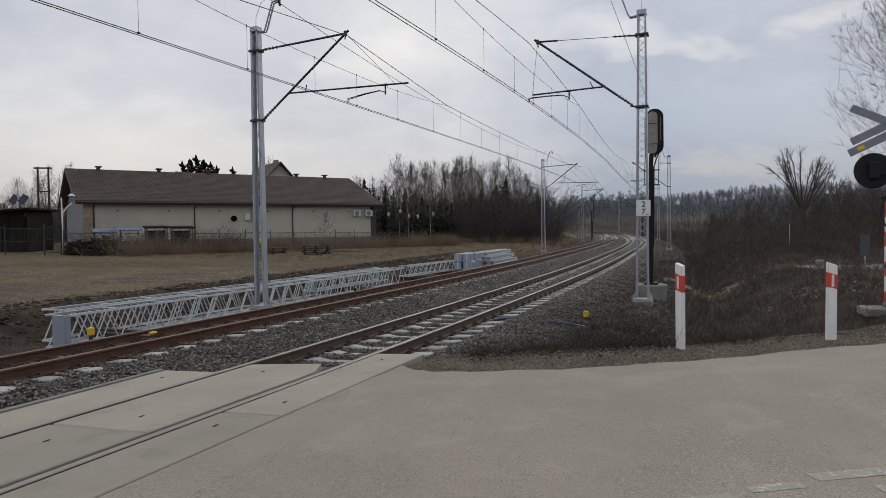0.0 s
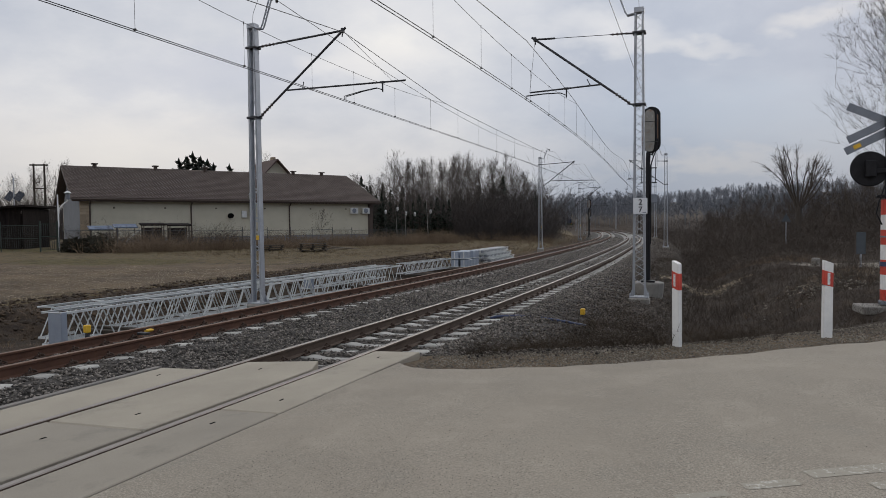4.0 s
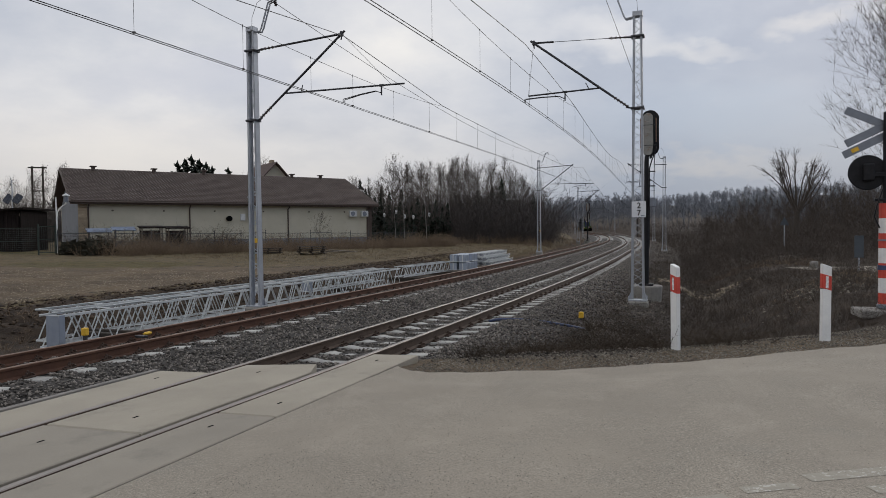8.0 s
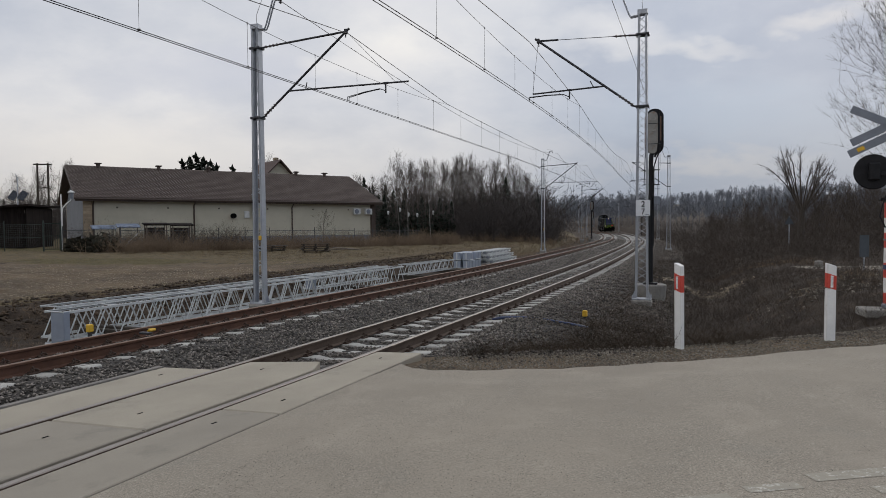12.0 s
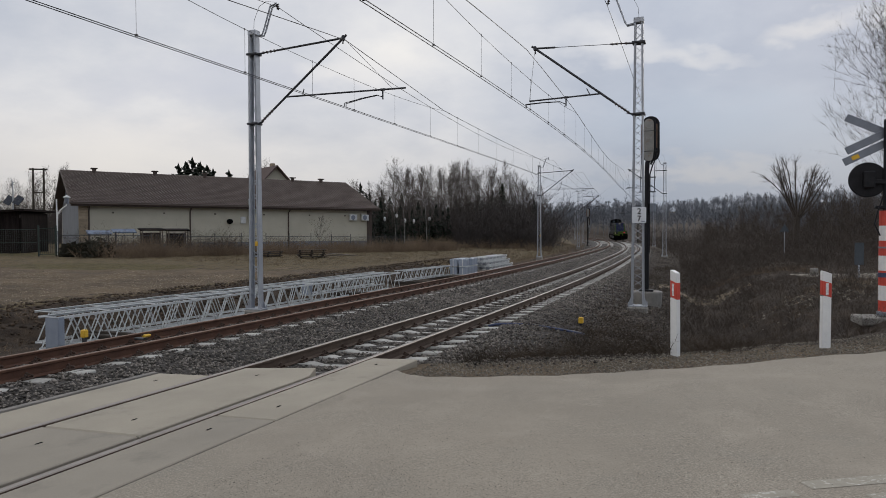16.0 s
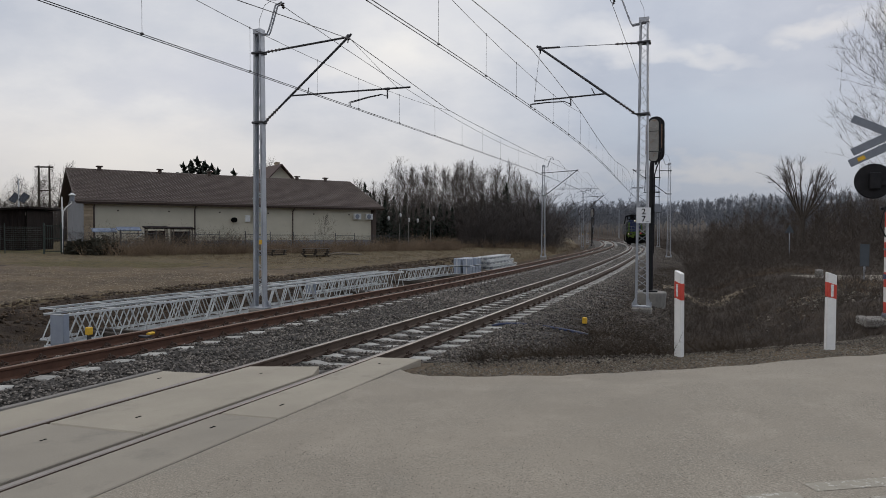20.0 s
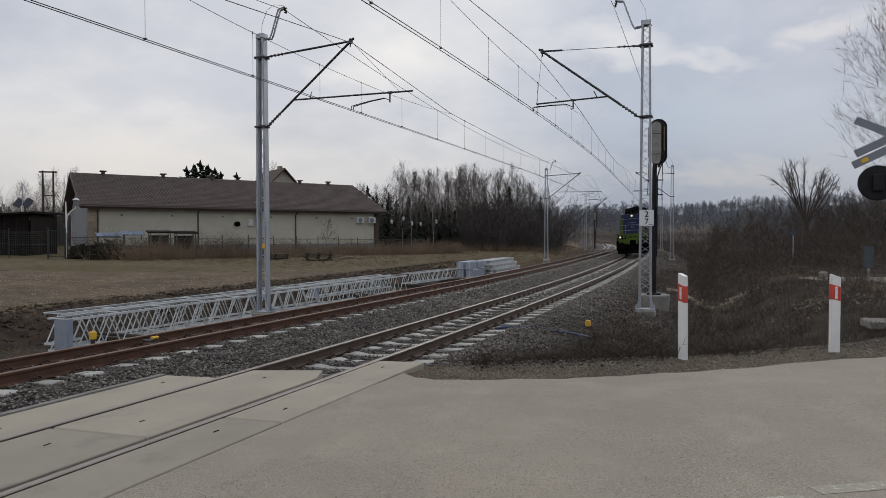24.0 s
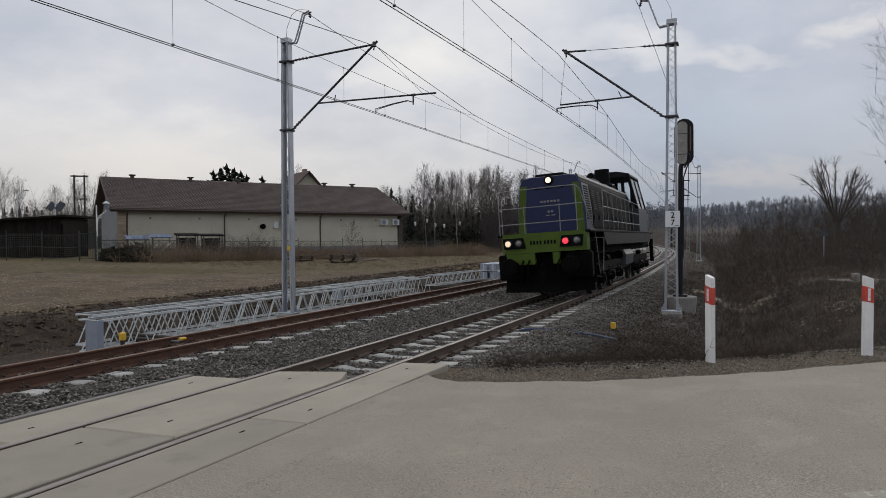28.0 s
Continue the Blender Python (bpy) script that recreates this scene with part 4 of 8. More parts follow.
    if number:
        pl = Shape().box((0, -0.22, zz(2.33)), (0.385, 0.012, 0.44), 0.004)
        turn = Matrix.Rotation(heading(s[0]) - 0.17, 4, "Z")
        plate = part("kilometre_plate", pl, "sign_white", t, "white plate with black numbers", m=turn)
        for n, dz in zip(number, (0.10, -0.105)):
            part("number", letters(n, 0.225), "black_paint", plate, m=Matrix.Translation((-0.0, -0.231, zz(2.33) + dz)) @ Matrix.Rotation(math.pi / 2, 4, "X"))
        bar = Shape().box((0.11, -0.229, zz(2.33) - 0.18), (0.10, 0.004, 0.02))
        part("small_print", bar, "sign_back", plate)
    band = Shape().box((0.10, -0.112, zz(1.55)), (0.10, 0.012, 0.13), 0.003)
    if side > 0:
        part("yellow_plate", band, "yellow", t, "small yellow marking plate")
    return t


def letters(text, size):
    """A flat solid of text, centred, in x and y."""
    cu = bpy.data.curves.new("text", "FONT")
    cu.body, cu.size, cu.extrude, cu.align_x, cu.align_y = text, size, 0.003, "CENTER", "CENTER"
    cu.offset = size * 0.012
    ob = new("text", cu)
    me = bpy.data.meshes.new_from_object(ob.evaluated_get(bpy.context.evaluated_depsgraph_get()))
    bpy.data.objects.remove(ob)
    return me


LEFT_MASTS = [(-5.34, 19.25), (9.08, 59.43), (21.28, 100.27)]
RIGHT_MASTS = [(5.65, 18.64), (19.62, 57.12)]
for s_far in (126, 168):
    p = at_track(s_far, -SPACE - 3.6)
    LEFT_MASTS.append((p.x, p.y))
for s_far in (84, 126, 168):
    p = at_track(s_far, 3.4)
    RIGHT_MASTS.append((p.x, p.y))
for k, (x, y) in enumerate(LEFT_MASTS):
    make_mast("line_mast", x, y, -0.38, 1, True, short=0.16 if k == 0 else 0.0)
for k, (x, y) in enumerate(RIGHT_MASTS):
    make_mast("line_mast", x, y, -0.26, -1, False, ("2", "7") if k == 0 else None)


# ---- wires ----


def make_wires(o, stag, stations, horn_o, zc, za, z_mast, z_join, reach, z_mid, z_horn, sag):
    """Contact wires, the carrying wire with its stitch at each mast, and droppers over one track."""
    ss = [stations[0] - 42] + list(stations) + [stations[-1] + 42]

    def off(s):
        """Distance to the nearest mast, and half of that span."""
        k = min(range(len(ss)), key=lambda i: abs(ss[i] - s))
        j = min(max(k + (1 if s > ss[k] else -1), 0), len(ss) - 1)
        return abs(s - ss[k]), max(abs(ss[j] - ss[k]) / 2, reach + 1)

    def high(s):
        d, half = off(s)
        if d < reach:
            return z_mast + (z_join - z_mast) * d / reach
        return z_mid + (z_join - z_mid) * ((half - d) / (half - reach)) ** 2

    def stitch(s):
        d, _ = off(s)
        return za + (z_join - za) * min(d / reach, 1.0) ** 2.2

    def line(f, oo, s0, s1, step=1.2):
        n = max(int((s1 - s0) / step), 2)
        return [at_track(s0 + (s1 - s0) * k / n, oo(s0 + (s1 - s0) * k / n), f(s0 + (s1 - s0) * k / n)) for k in range(n + 1)]

    zig = lambda s: o + stag * math.cos(math.pi * (s - ss[1]) / (ss[2] - ss[1]))
    t = thing("overhead_line", "dark catenary wires hung over one track", "overhead wire")
    for k in (-0.045, 0.045):
        part("contact_wire", Shape().pipe(line(lambda s: zc, lambda s: zig(s) + k, ss[0], ss[-1]), 0.0085, 4), "wire", t)
    part("carrying_wire", Shape().pipe(line(high, zig, ss[0], ss[-1]), 0.010, 4), "wire", t)
    for m in stations:
        part("stitch_wire", Shape().pipe(line(stitch, zig, m - reach, m + reach), 0.006, 4), "wire", t)
    for a, b in zip(ss, ss[1:]):
        spots = [a + d for d in (0.5, 3.1, 6.0, 8.8, 11.4, 14.1, 17.3) if d < (b - a) / 2]
        spots += [b - (p - a) - 1.1 for p in spots] + [(a + b) / 2]
        for s in spots:
            z1 = min(high(s), stitch(s)) if off(s)[0] < reach else high(s)
            dr = Shape().tube(at_track(s, zig(s), z1), at_track(s, zig(s), zc + 0.01), 0.004, n=3)
            dr.box(at_track(s, zig(s), z1), (0.015, 0.03, 0.05))
            dr.box(at_track(s, zig(s), zc + 0.02), (0.05, 0.03, 0.035))
            part("dropper", dr, "wire", t)
    # the return wire on the masts' top brackets
    def slack(s):
        k = max(i for i in range(len(ss) - 1) if ss[i] <= s or i == 0)
        u = min(max((s - ss[k]) / (ss[k + 1] - ss[k]), 0), 1)
        return z_horn - sag * 4 * u * (1 - u)

    part("return_wire", Shape().pipe(line(slack, lambda s: horn_o, ss[0], ss[-1]), 0.009, 4), "wire", t)


def stations(masts):
    s, _ = along(np.array([m[0] for m in masts]), np.array([m[1] for m in masts]))
    return list(s)


make_wires(-SPACE, -0.2, stations(LEFT_MASTS), -SPACE - 2.4, 5.28, 6.14, 7.12, 6.42, 7.4, 6.25, 8.30, 1.1)
make_wires(0.0, 0.2, stations(RIGHT_MASTS), 2.55, 5.60, 6.53, 7.34, 6.95, 9.0, 6.55, 8.40, 0.5)

# ---- signals ----


def make_signal(x, y, z, turn, tall=5.45, label="tall dark colour light signal seen from behind"):
    t = thing("railway_signal", label, "railway signal", Matrix.Translation((x, y, z)) @ Matrix.Rotation(turn, 4, "Z"), "railway signals")
    top = tall - z
    post = Shape().tube((0, 0, 0.05), (0, 0, top - 1.62), 0.075, 0.07, 10)
    post.pipe([(0, 0, top - 1.64), (0.01, 0, top - 1.45), (0.08, 0.02, top - 1.3), (0.10, 0.03, top - 1.05)], 0.07, 8)
    part("post", post, "black_paint", t)
    part("flange", Shape().box((0, 0, 0.04), (0.42, 0.42, 0.05), 0.01), "black_paint", t)
    part("foundation", Shape().lathe([(0.40, -0.95), (0.48, -0.02), (0.46, 0.015), (0.38, 0.01)], 16), "concrete_block", t, "round pale concrete foundation")
    # oval board
    w, h = 0.27, 0.71
    c = top - h
    oval = []
    for k in range(28):
        a = 2 * math.pi * k / 28
        dz = (h - w) if math.sin(a) > 0 else -(h - w)
        oval.append((w * math.cos(a), c + dz + w * math.sin(a)))
    m = Matrix.Translation((0.10, 0.10, 0))
    part("background_board", Shape().plate(oval, 0.03, m), "black_paint", t, "black oval background board")
    cover = [(0.145 * math.cos(u * math.pi / 8) + 0.05, c + 0.46 + 0.145 * math.sin(u * math.pi / 8)) for u in range(9)]
    cover += [(-0.095, c - 0.40), (-0.07, c - 0.62), (0.0, c - 0.68), (0.10, c - 0.68), (0.17, c - 0.62), (0.195, c - 0.40)]
    part("cover", Shape().plate(cover, 0.16, Matrix.Translation((0, 0.0, 0))), "grey_cover", t, "weathered pale grey lamp cover")
    for k in range(3):
        zz = c + 0.40 - k * 0.34
        part("lamp_lid", Shape().pipe([(0.05 + 0.085 * math.cos(u * math.pi / 6), -0.165, zz - 0.085 * math.sin(u * math.pi / 6)) for u in range(7)], 0.012, 5), "grey_cover", t)
    for x, w in ((-0.155, 0.07), (0.275, 0.05)):
        part("rusty_edge", Shape().box((x, 0.02, c - 0.02), (w, 0.10, 0.95), 0.02), "rust_head", t, "rusty brown casing edge")
    for k in range(2):
        part("strap", Shape().box((0.06, -0.165, c + 0.22 - k * 0.62), (0.46, 0.02, 0.018), 0.004), "dark_steel", t)
    part("conduit", Shape().pipe([(0.225, -0.06, c + 0.55), (0.235, -0.06, c - 0.35), (0.19, -0.05, c - 0.62), (0.11, -0.03, c - 0.80)], 0.035, 6), "black_paint", t)
    for k in range(2):
        cable = Shape().pipe([(0.27 + 0.03 * k, -0.05, c - 0.3), (0.26, -0.06, c - 0.6), (0.16, -0.08, c - 0.85), (0.09, -0.09, c - 1.1), (0.08, -0.09, 1.2)], 0.02, 5)
        part("cable", cable, "black_paint", t)
    steps = Shape()
    for z0 in (top - 1.9, top - 2.35):
        steps.tube((-0.24, -0.03, z0), (0.26, -0.03, z0), 0.018, n=5)
    steps.tube((-0.2, -0.03, top - 2.35), (-0.16, -0.03, top - 1.2), 0.012, n=5)
    steps.tube((0.22, -0.03, top - 2.35), (0.24, -0.03, top - 1.2), 0.012, n=5)
    part("climbing_frame", steps, "dark_steel", t)
    part("junction_box", Shape().box((0.17, -0.02, top - 2.85), (0.2, 0.16, 0.28), 0.02), "sign_back", t)
    return t


make_signal(6.47, 20.45, 0.0, -0.35)
for s_sig, o_sig, tall, dark in ((86, -SPACE - 2.6, 5.6, 0), (112, -SPACE - 2.8, 4.6, 0), (118, 3.2, 4.8, 0)):
    p = at_track(s_sig, o_sig)
    make_signal(p.x, p.y, -0.3, -0.3, tall, "dark colour light signal far along the line")

# ---- posts and signs at the crossing ----


def make_post(x, y, z, turn, h, lean):
    t = thing("marker_post", "white plastic guide post with a red band", "guide post", Matrix.Translation((x, y, z)) @ Matrix.Rotation(turn, 4, "Z") @ Matrix.Rotation(radians(lean), 4, "Y"), "guide posts by the road")
    w, d = 0.125, 0.075

    def ring(zz, k=1.0, slope=0.0):
        return [(px * w / 2 * k, py * d / 2 * k, zz + slope * px) for px, py in ((-1, -0.7), (-0.75, -1), (0.75, -1), (1, -0.7), (1, 0.7), (0.75, 1), (-0.75, 1), (-1, 0.7))]

    body = Shape().quad_strip([ring(-0.25), ring(h - 0.36 * h / 1.15)])
    part("shaft", body, "white_paint", t)
    z0, z1 = h - 0.36 * h / 1.15, h - 0.135
    part("red_band", Shape().quad_strip([ring(z0, 1.02, -0.02), ring(z1, 1.02, -0.02)]), "red_paint", t, "red reflective band")
    part("cap", Shape().quad_strip([ring(z1, 1.0, -0.02), ring(h - 0.008, 1.0, -0.02), ring(h, 0.9, -0.02)]), "white_paint", t)
    part("reflector", Shape().box((0, -d / 2 - 0.004, (z0 + z1) / 2), (0.035, 0.008, 0.165), 0.003), "reflector", t, "white reflector strip")
    return t


make_post(3.21, 8.89, 0.17, -1.15, 1.15, -0.6)
make_post(5.29, 8.96, 0.25, -0.12, 1.05, 0.3)


def make_crossing_sign(x, y, z):
    t = thing("level_crossing_sign", "grey-backed crossing cross over dark warning lamps on a striped post", "crossing sign", Matrix.Translation((x, y, z)) @ Matrix.Rotation(-0.3, 4, "Z"))
    part("foundation", Shape().box((0, 0, 0.03), (0.9, 0.6, 0.14), 0.02), "concrete_block", t, "pale concrete base slab")
    part("foot", Shape().lathe([(0.13, 0.12), (0.13, 0.17), (0.115, 0.19)], 14), "sign_back", t)
    h, n = 1.93, 7
    for k in range(n):
        z0, z1 = 0.12 + (h - 0.12) * k / n, 0.12 + (h - 0.12) * (k + 1) / n
        part("stripe", Shape().lathe([(0.108, z0 + 0.001), (0.108, z1)], 14), "red_paint" if k % 2 == 0 else "white_paint", t, smooth=False)
    part("pole", Shape().tube((0, 0, h - 0.01), (0, 0, 3.5), 0.055, n=10), "black_paint", t)
    part("clamp", Shape().box((0, 0, h + 0.06), (0.36, 0.1, 0.05), 0.01), "black_paint", t)
    for cz in (3.28, 2.92):
        for a in (-26, 26):
            if cz < 3:
                for sg in (-1, 1):
                    if sg * a < 0:
                        continue
                    arm = Shape().box((sg * 0.36, 0.06, 0), (0.72, 0.015, 0.135), 0.004)
                    ob = part("cross_arm", arm, "sign_back", t, m=Matrix.Translation((0, 0, cz + 0.18)) @ Matrix.Rotation(radians(a), 4, "Y"))
                    if sg < 0:
                        part("sticker", Shape().box((-0.52, 0.048, -0.0), (0.12, 0.006, 0.07)), "yellow", ob, "small yellow sticker")
            else:
                part("cross_arm", Shape().box((0, 0.06 + 0.02 * (a > 0), 0), (1.36, 0.015, 0.135), 0.004), "sign_back", t, m=Matrix.Translation((0, 0, cz)) @ Matrix.Rotation(radians(a), 4, "Y"))
    for sg in (-1, 1):
        disc = Shape().lathe([(0.30, 0.0), (0.305, 0.015), (0.29, 0.03)], 32, Matrix.Translation((sg * 0.28, 0.04, 2.47)) @ Matrix.Rotation(math.pi / 2, 4, "X"))
        d = part("lamp_board", disc, "black_paint", t, "black round lamp board")
        part("lamp_box", Shape().box((sg * 0.28, -0.05, 2.47), (0.17, 0.10, 0.30), 0.02), "black_paint", d)
        part("lamp_bracket", Shape().box((sg * 0.14, -0.02, 2.43), (0.3, 0.04, 0.08), 0.01), "black_paint", t)
    part("cable", Shape().pipe([(-0.06, -0.06, 2.2), (-0.16, -0.08, 1.9), (-0.2, -0.08, 1.7), (-0.12, -0.1, 1.5)], 0.012, 5), "black_paint", t)
    part("clamp", Shape().lathe([(0.118, 1.28), (0.118, 1.31)], 14), "sign_back", t)
    part("clamp", Shape().lathe([(0.118, 0.78), (0.118, 0.86)], 14), "hose", t, "blue clamp band")
    return t


make_crossing_sign(7.73, 11.33, 0.28)


def small_sign(x, y, h, w, hh, mat="sign_back", label="small sign seen from its grey back", cone=False):
    z = height_at(x, y)
    t = thing("road_sign", label, "road sign", Matrix.Translation((x, y, z)) @ Matrix.Rotation(-0.5, 4, "Z"), "distant road signs")
    part("post", Shape().tube((0, 0, -0.2), (0, 0, h), 0.03, n=8), "galv", t)
    if cone:
        part("plate", Shape().plate([(-w / 2, h - hh), (w / 2, h - hh), (0, h)], 0.02, Matrix.Translation((0, -0.04, 0))), mat, t)
    else:
        part("plate", Shape().box((0, -0.04, h - hh / 2), (w, 0.02, hh), 0.005), mat, t)


small_sign(23.7, 45.0, 2.3, 0.62, 0.55, "sign_dark", "triangular road sign seen from its grey back", cone=True)
small_sign(14.3, 22.3, 1.35, 0.27, 0.75, "sign_dark", "narrow sign seen from its grey back")
stake = part("wooden_stake", Shape().tube((0, 0, -0.1), (0.55, 0, 0.62), 0.03, 0.02, 6), "trunk", None, m=Matrix.Translation((16.2, 27.6, height_at(16.2, 27.6))))
block = part("boundary_stone", Shape().box((0, 0, 0.12), (0.30, 0.24, 0.42), 0.05), "concrete_block", None, m=Matrix.Translation((15.4, 26.9, height_at(15.4, 26.9))) @ Matrix.Rotation(0.3, 4, "Z"))
tagged(block, "small grey concrete block at the pale lane", "boundary stone")
tagged(stake, "dark wooden stake leaning beside the pale lane", "stake")

# ---- small trackside things ----


def make_beacon(s, o, z, h, label):
    m = track_pose(s, o, z)
    t = thing("trackside_marker", label, "marker", m, "yellow trackside markers")
    part("foot", Shape().box((0, 0, h * 0.25), (0.07, 0.06, h * 0.5), 0.01), "dark_steel", t)
    part("head", Shape().box((0, 0, h * 0.74), (0.11, 0.10, h * 0.52), 0.015), "yellow", t, "yellow painted box")


make_beacon(-9.75, -5.35, -0.20, 0.28, "small yellow box beside the rusty track")
make_beacon(-3.1, 2.56, -0.40, 0.28, "short yellow marker in the weeds by the ballast")


def make_rail_sensor():
    t = thing("wheel_sensor", "yellow wheel sensor clamped to a rusty rail", "wheel sensor", track_pose(-9.5, -SPACE - 0.35, Z_LEFT - 0.09))
    part("body", Shape().box((0, 0, 0.035), (0.09, 0.16, 0.05), 0.018), "yellow", t)
    part("clamp", Shape().box((-0.14, 0, -0.03), (0.24, 0.10, 0.04), 0.01), "dark_steel", t)
    for k in (-0.09, 0.09):
        part("bolt", Shape().tube((0, k, 0.05), (0, k, 0.075), 0.016, n=6), "clip", t)


make_rail_sensor()


def make_hose():
    pts = [(-5.1, 0.95, -0.15), (-5.05, 1.1, -0.11), (-5.0, 1.25, -0.10), (-4.9, 1.5, -0.10), (-4.75, 1.8, -0.12), (-4.6, 2.1, -0.18), (-4.4, 2.5, -0.26), (-4.1, 2.8, -0.36)]
    sh = Shape().pipe([at_track(s, o, z) for s, o, z in pts], 0.03, 8)
    ob = part("cable_conduit", sh, "hose", None, smooth=True)
    tagged(ob, "dark blue plastic cable conduit lying on the ballast", "conduit")


make_hose()

# ---- girders and blocks stacked beside the line ----


def make_truss(s0, o0, s1, o1, z, w, h, bays, end_plate):
    a, b = at_track(s0, o0, z), at_track(s1, o1, z)
    d = b - a
    L = d.length
    t = thing("lattice_girder", "galvanised steel lattice girder lying beside the track", "girder", Matrix.Translation(a) @ Matrix.Rotation(math.atan2(d.y, d.x), 4, "Z"), "stored lattice girders")
    for yy in (-1, 1):
        for zz in (0, 1):
            ch = Shape()
            ch.box((L / 2, yy * w / 2, 0.035 + zz * (h - 0.07)), (L, 0.012, 0.055), 0)
            ch.box((L / 2, yy * (w / 2 - 0.022), (0.006 if zz == 0 else h - 0.014)), (L, 0.044, 0.012), 0)
            part("chord", ch, "galv_white", t)
    for yy in (-1, 1):
        for k in range(bays):
            x0, x1 = L * k / bays + 0.04, L * (k + 1) / bays
            xm = (x0 + x1) / 2
            for p, q in (((x0, 0.05), (xm, h - 0.05)), ((xm, h - 0.05), (x1, 0.05))):
                br = Shape().tube((p[0], yy * (w / 2 - 0.02), p[1]), (q[0], yy * (w / 2 - 0.02), q[1]), 0.017, n=5)
                part("diagonal", br, "galv_white", t)
    for k in range(bays // 2 + 1):
        x = min(L * 2 * k / bays, L - 0.03)
        for zz in (0.03, h - 0.02):
            part("cross_bar", Shape().tube((x, -w / 2, zz), (x, w / 2, zz), 0.017, n=5), "galv_white", t)
    if end_plate:
        pl = Shape().box((0.01, -w * 0.16, h / 2), (0.02, w * 0.66, h - 0.02), 0.004)
        part("end_plate", pl, "plate_blue", t, "bluish galvanised end plate")
        part("gusset", Shape().box((0.07, -w / 2 - 0.012, h / 2), (0.14, 0.012, h - 0.04), 0.003), "plate_blue", t)
    return t


make_truss(-8.15, -8.45, 9.7, -8.35, -0.80, 0.62, 0.80, 24, True)
make_truss(-7.45, -9.55, 4.2, -9.30, -0.82, 0.62, 0.82, 16, False)
make_truss(3.6, -9.45, 9.9, -9.25, -0.62, 0.55, 0.62, 9, True)
make_truss(11.6, -8.95, 17.2, -8.35, -0.60, 0.55, 0.56, 10, False)


def make_timbers():
    for s, o, n in ((12.5, -9.2, 3), (17.0, -8.6, 2), (-6.5, -8.9, 2), (6.0, -8.9, 2)):
        for k in range(n):
            p = track_pose(s + 0.45 * k, o + 0.3, -0.80, 0)
            ob = part("bearer_timber", Shape().box((0, 0, 0.06), (2.2, 0.16, 0.15), 0.015, p), "timber", None)
            tagged(ob, "dark weathered bearer timber under the girders", "timber", "bearer timbers")


make_timbers()


def make_blocks():
    base = at_track(16.7, -7.75, -0.52)
    a = heading(18)
    rng = random.Random(4)
    for row in range(2):
        for k in range(4):
            for lay in range(2):
                if lay == 1 and row == 1 and k == 1:
                    continue
                p = base + Vector((math.sin(a), math.cos(a), 0)) * (0.56 * k) + Vector((math.cos(a), -math.sin(a), 0)) * (0.55 * row) + Vector((0, 0, 0.46 * lay))
                t = thing("steel_block", "pale blue-grey galvanised mast foot in a stack", "mast foot", Matrix.Translation(p) @ Matrix.Rotation(-a + rng.uniform(-0.03, 0.03), 4, "Z"), "stacked mast feet")
                part("shell", Shape().box((0, 0, 0.22), (0.42, 0.5, 0.40), 0.02), "plate_blue", t)
                part("rib", Shape().box((0, -0.26, 0.22), (0.05, 0.03, 0.36), 0.005), "galv_white", t)
                part("flange", Shape().box((0, 0, 0.015), (0.5, 0.54, 0.03), 0.005), "galv_white", t)
    # a stack of new masts lying behind them
    for lay in range(3):
        for k in range(4 - lay):
            make_lying_mast(19.4 + 0.05 * lay, -7.9 + 0.42 * k + 0.2 * lay, -0.42 + 0.27 * lay, 6.0)


def make_lying_mast(s, o, z, L):
    t = thing("lattice_mast", "new white galvanised lattice mast lying in a stack", "line mast", track_pose(s, o, z), "stacked new masts")
    for sg in (-1, 1):
        for zz in (0.02, 0.20):
            part("leg", Shape().box((sg * 0.15, L / 2, zz), (0.05, L, 0.045), 0.006), "galv_white", t)
        for k in range(14):
            y0, y1 = L * k / 14, L * (k + 1) / 14
            za, zb = (0.03, 0.19) if k % 2 else (0.19, 0.03)
            part("lacing_bar", Shape().tube((sg * 0.15, y0, za), (sg * 0.15, y1, zb), 0.026, n=4), "galv_white", t)
    part("web", Shape().box((0, L / 2, 0.11), (0.02, L, 0.15), 0.004), "sign_back", t)


make_blocks()

# ---- the locomotive ----


def glass_material(name, tint, rough=0.03):
    m = bpy.data.materials.new(name)
    m.use_nodes = True
    n = Nodes(m.node_tree)
    bs = n.tree.nodes.new("ShaderNodeBsdfPrincipled")
    bs.inputs["Base Color"].default_value = (*tint, 1)
    bs.inputs["Roughness"].default_value = rough
    bs.inputs["Transmission Weight"].default_value = 1.0
    bs.inputs["IOR"].default_value = 1.1
    n.add("ShaderNodeOutputMaterial", in_Surface=bs.outputs[0])
    return m


M["glass"] = glass_material("window_glass", (0.75, 0.8, 0.82))
WHEEL_R = 0.50
AXLES = (-2.7, -4.5, -6.3, -10.9, -12.7, -14.5)


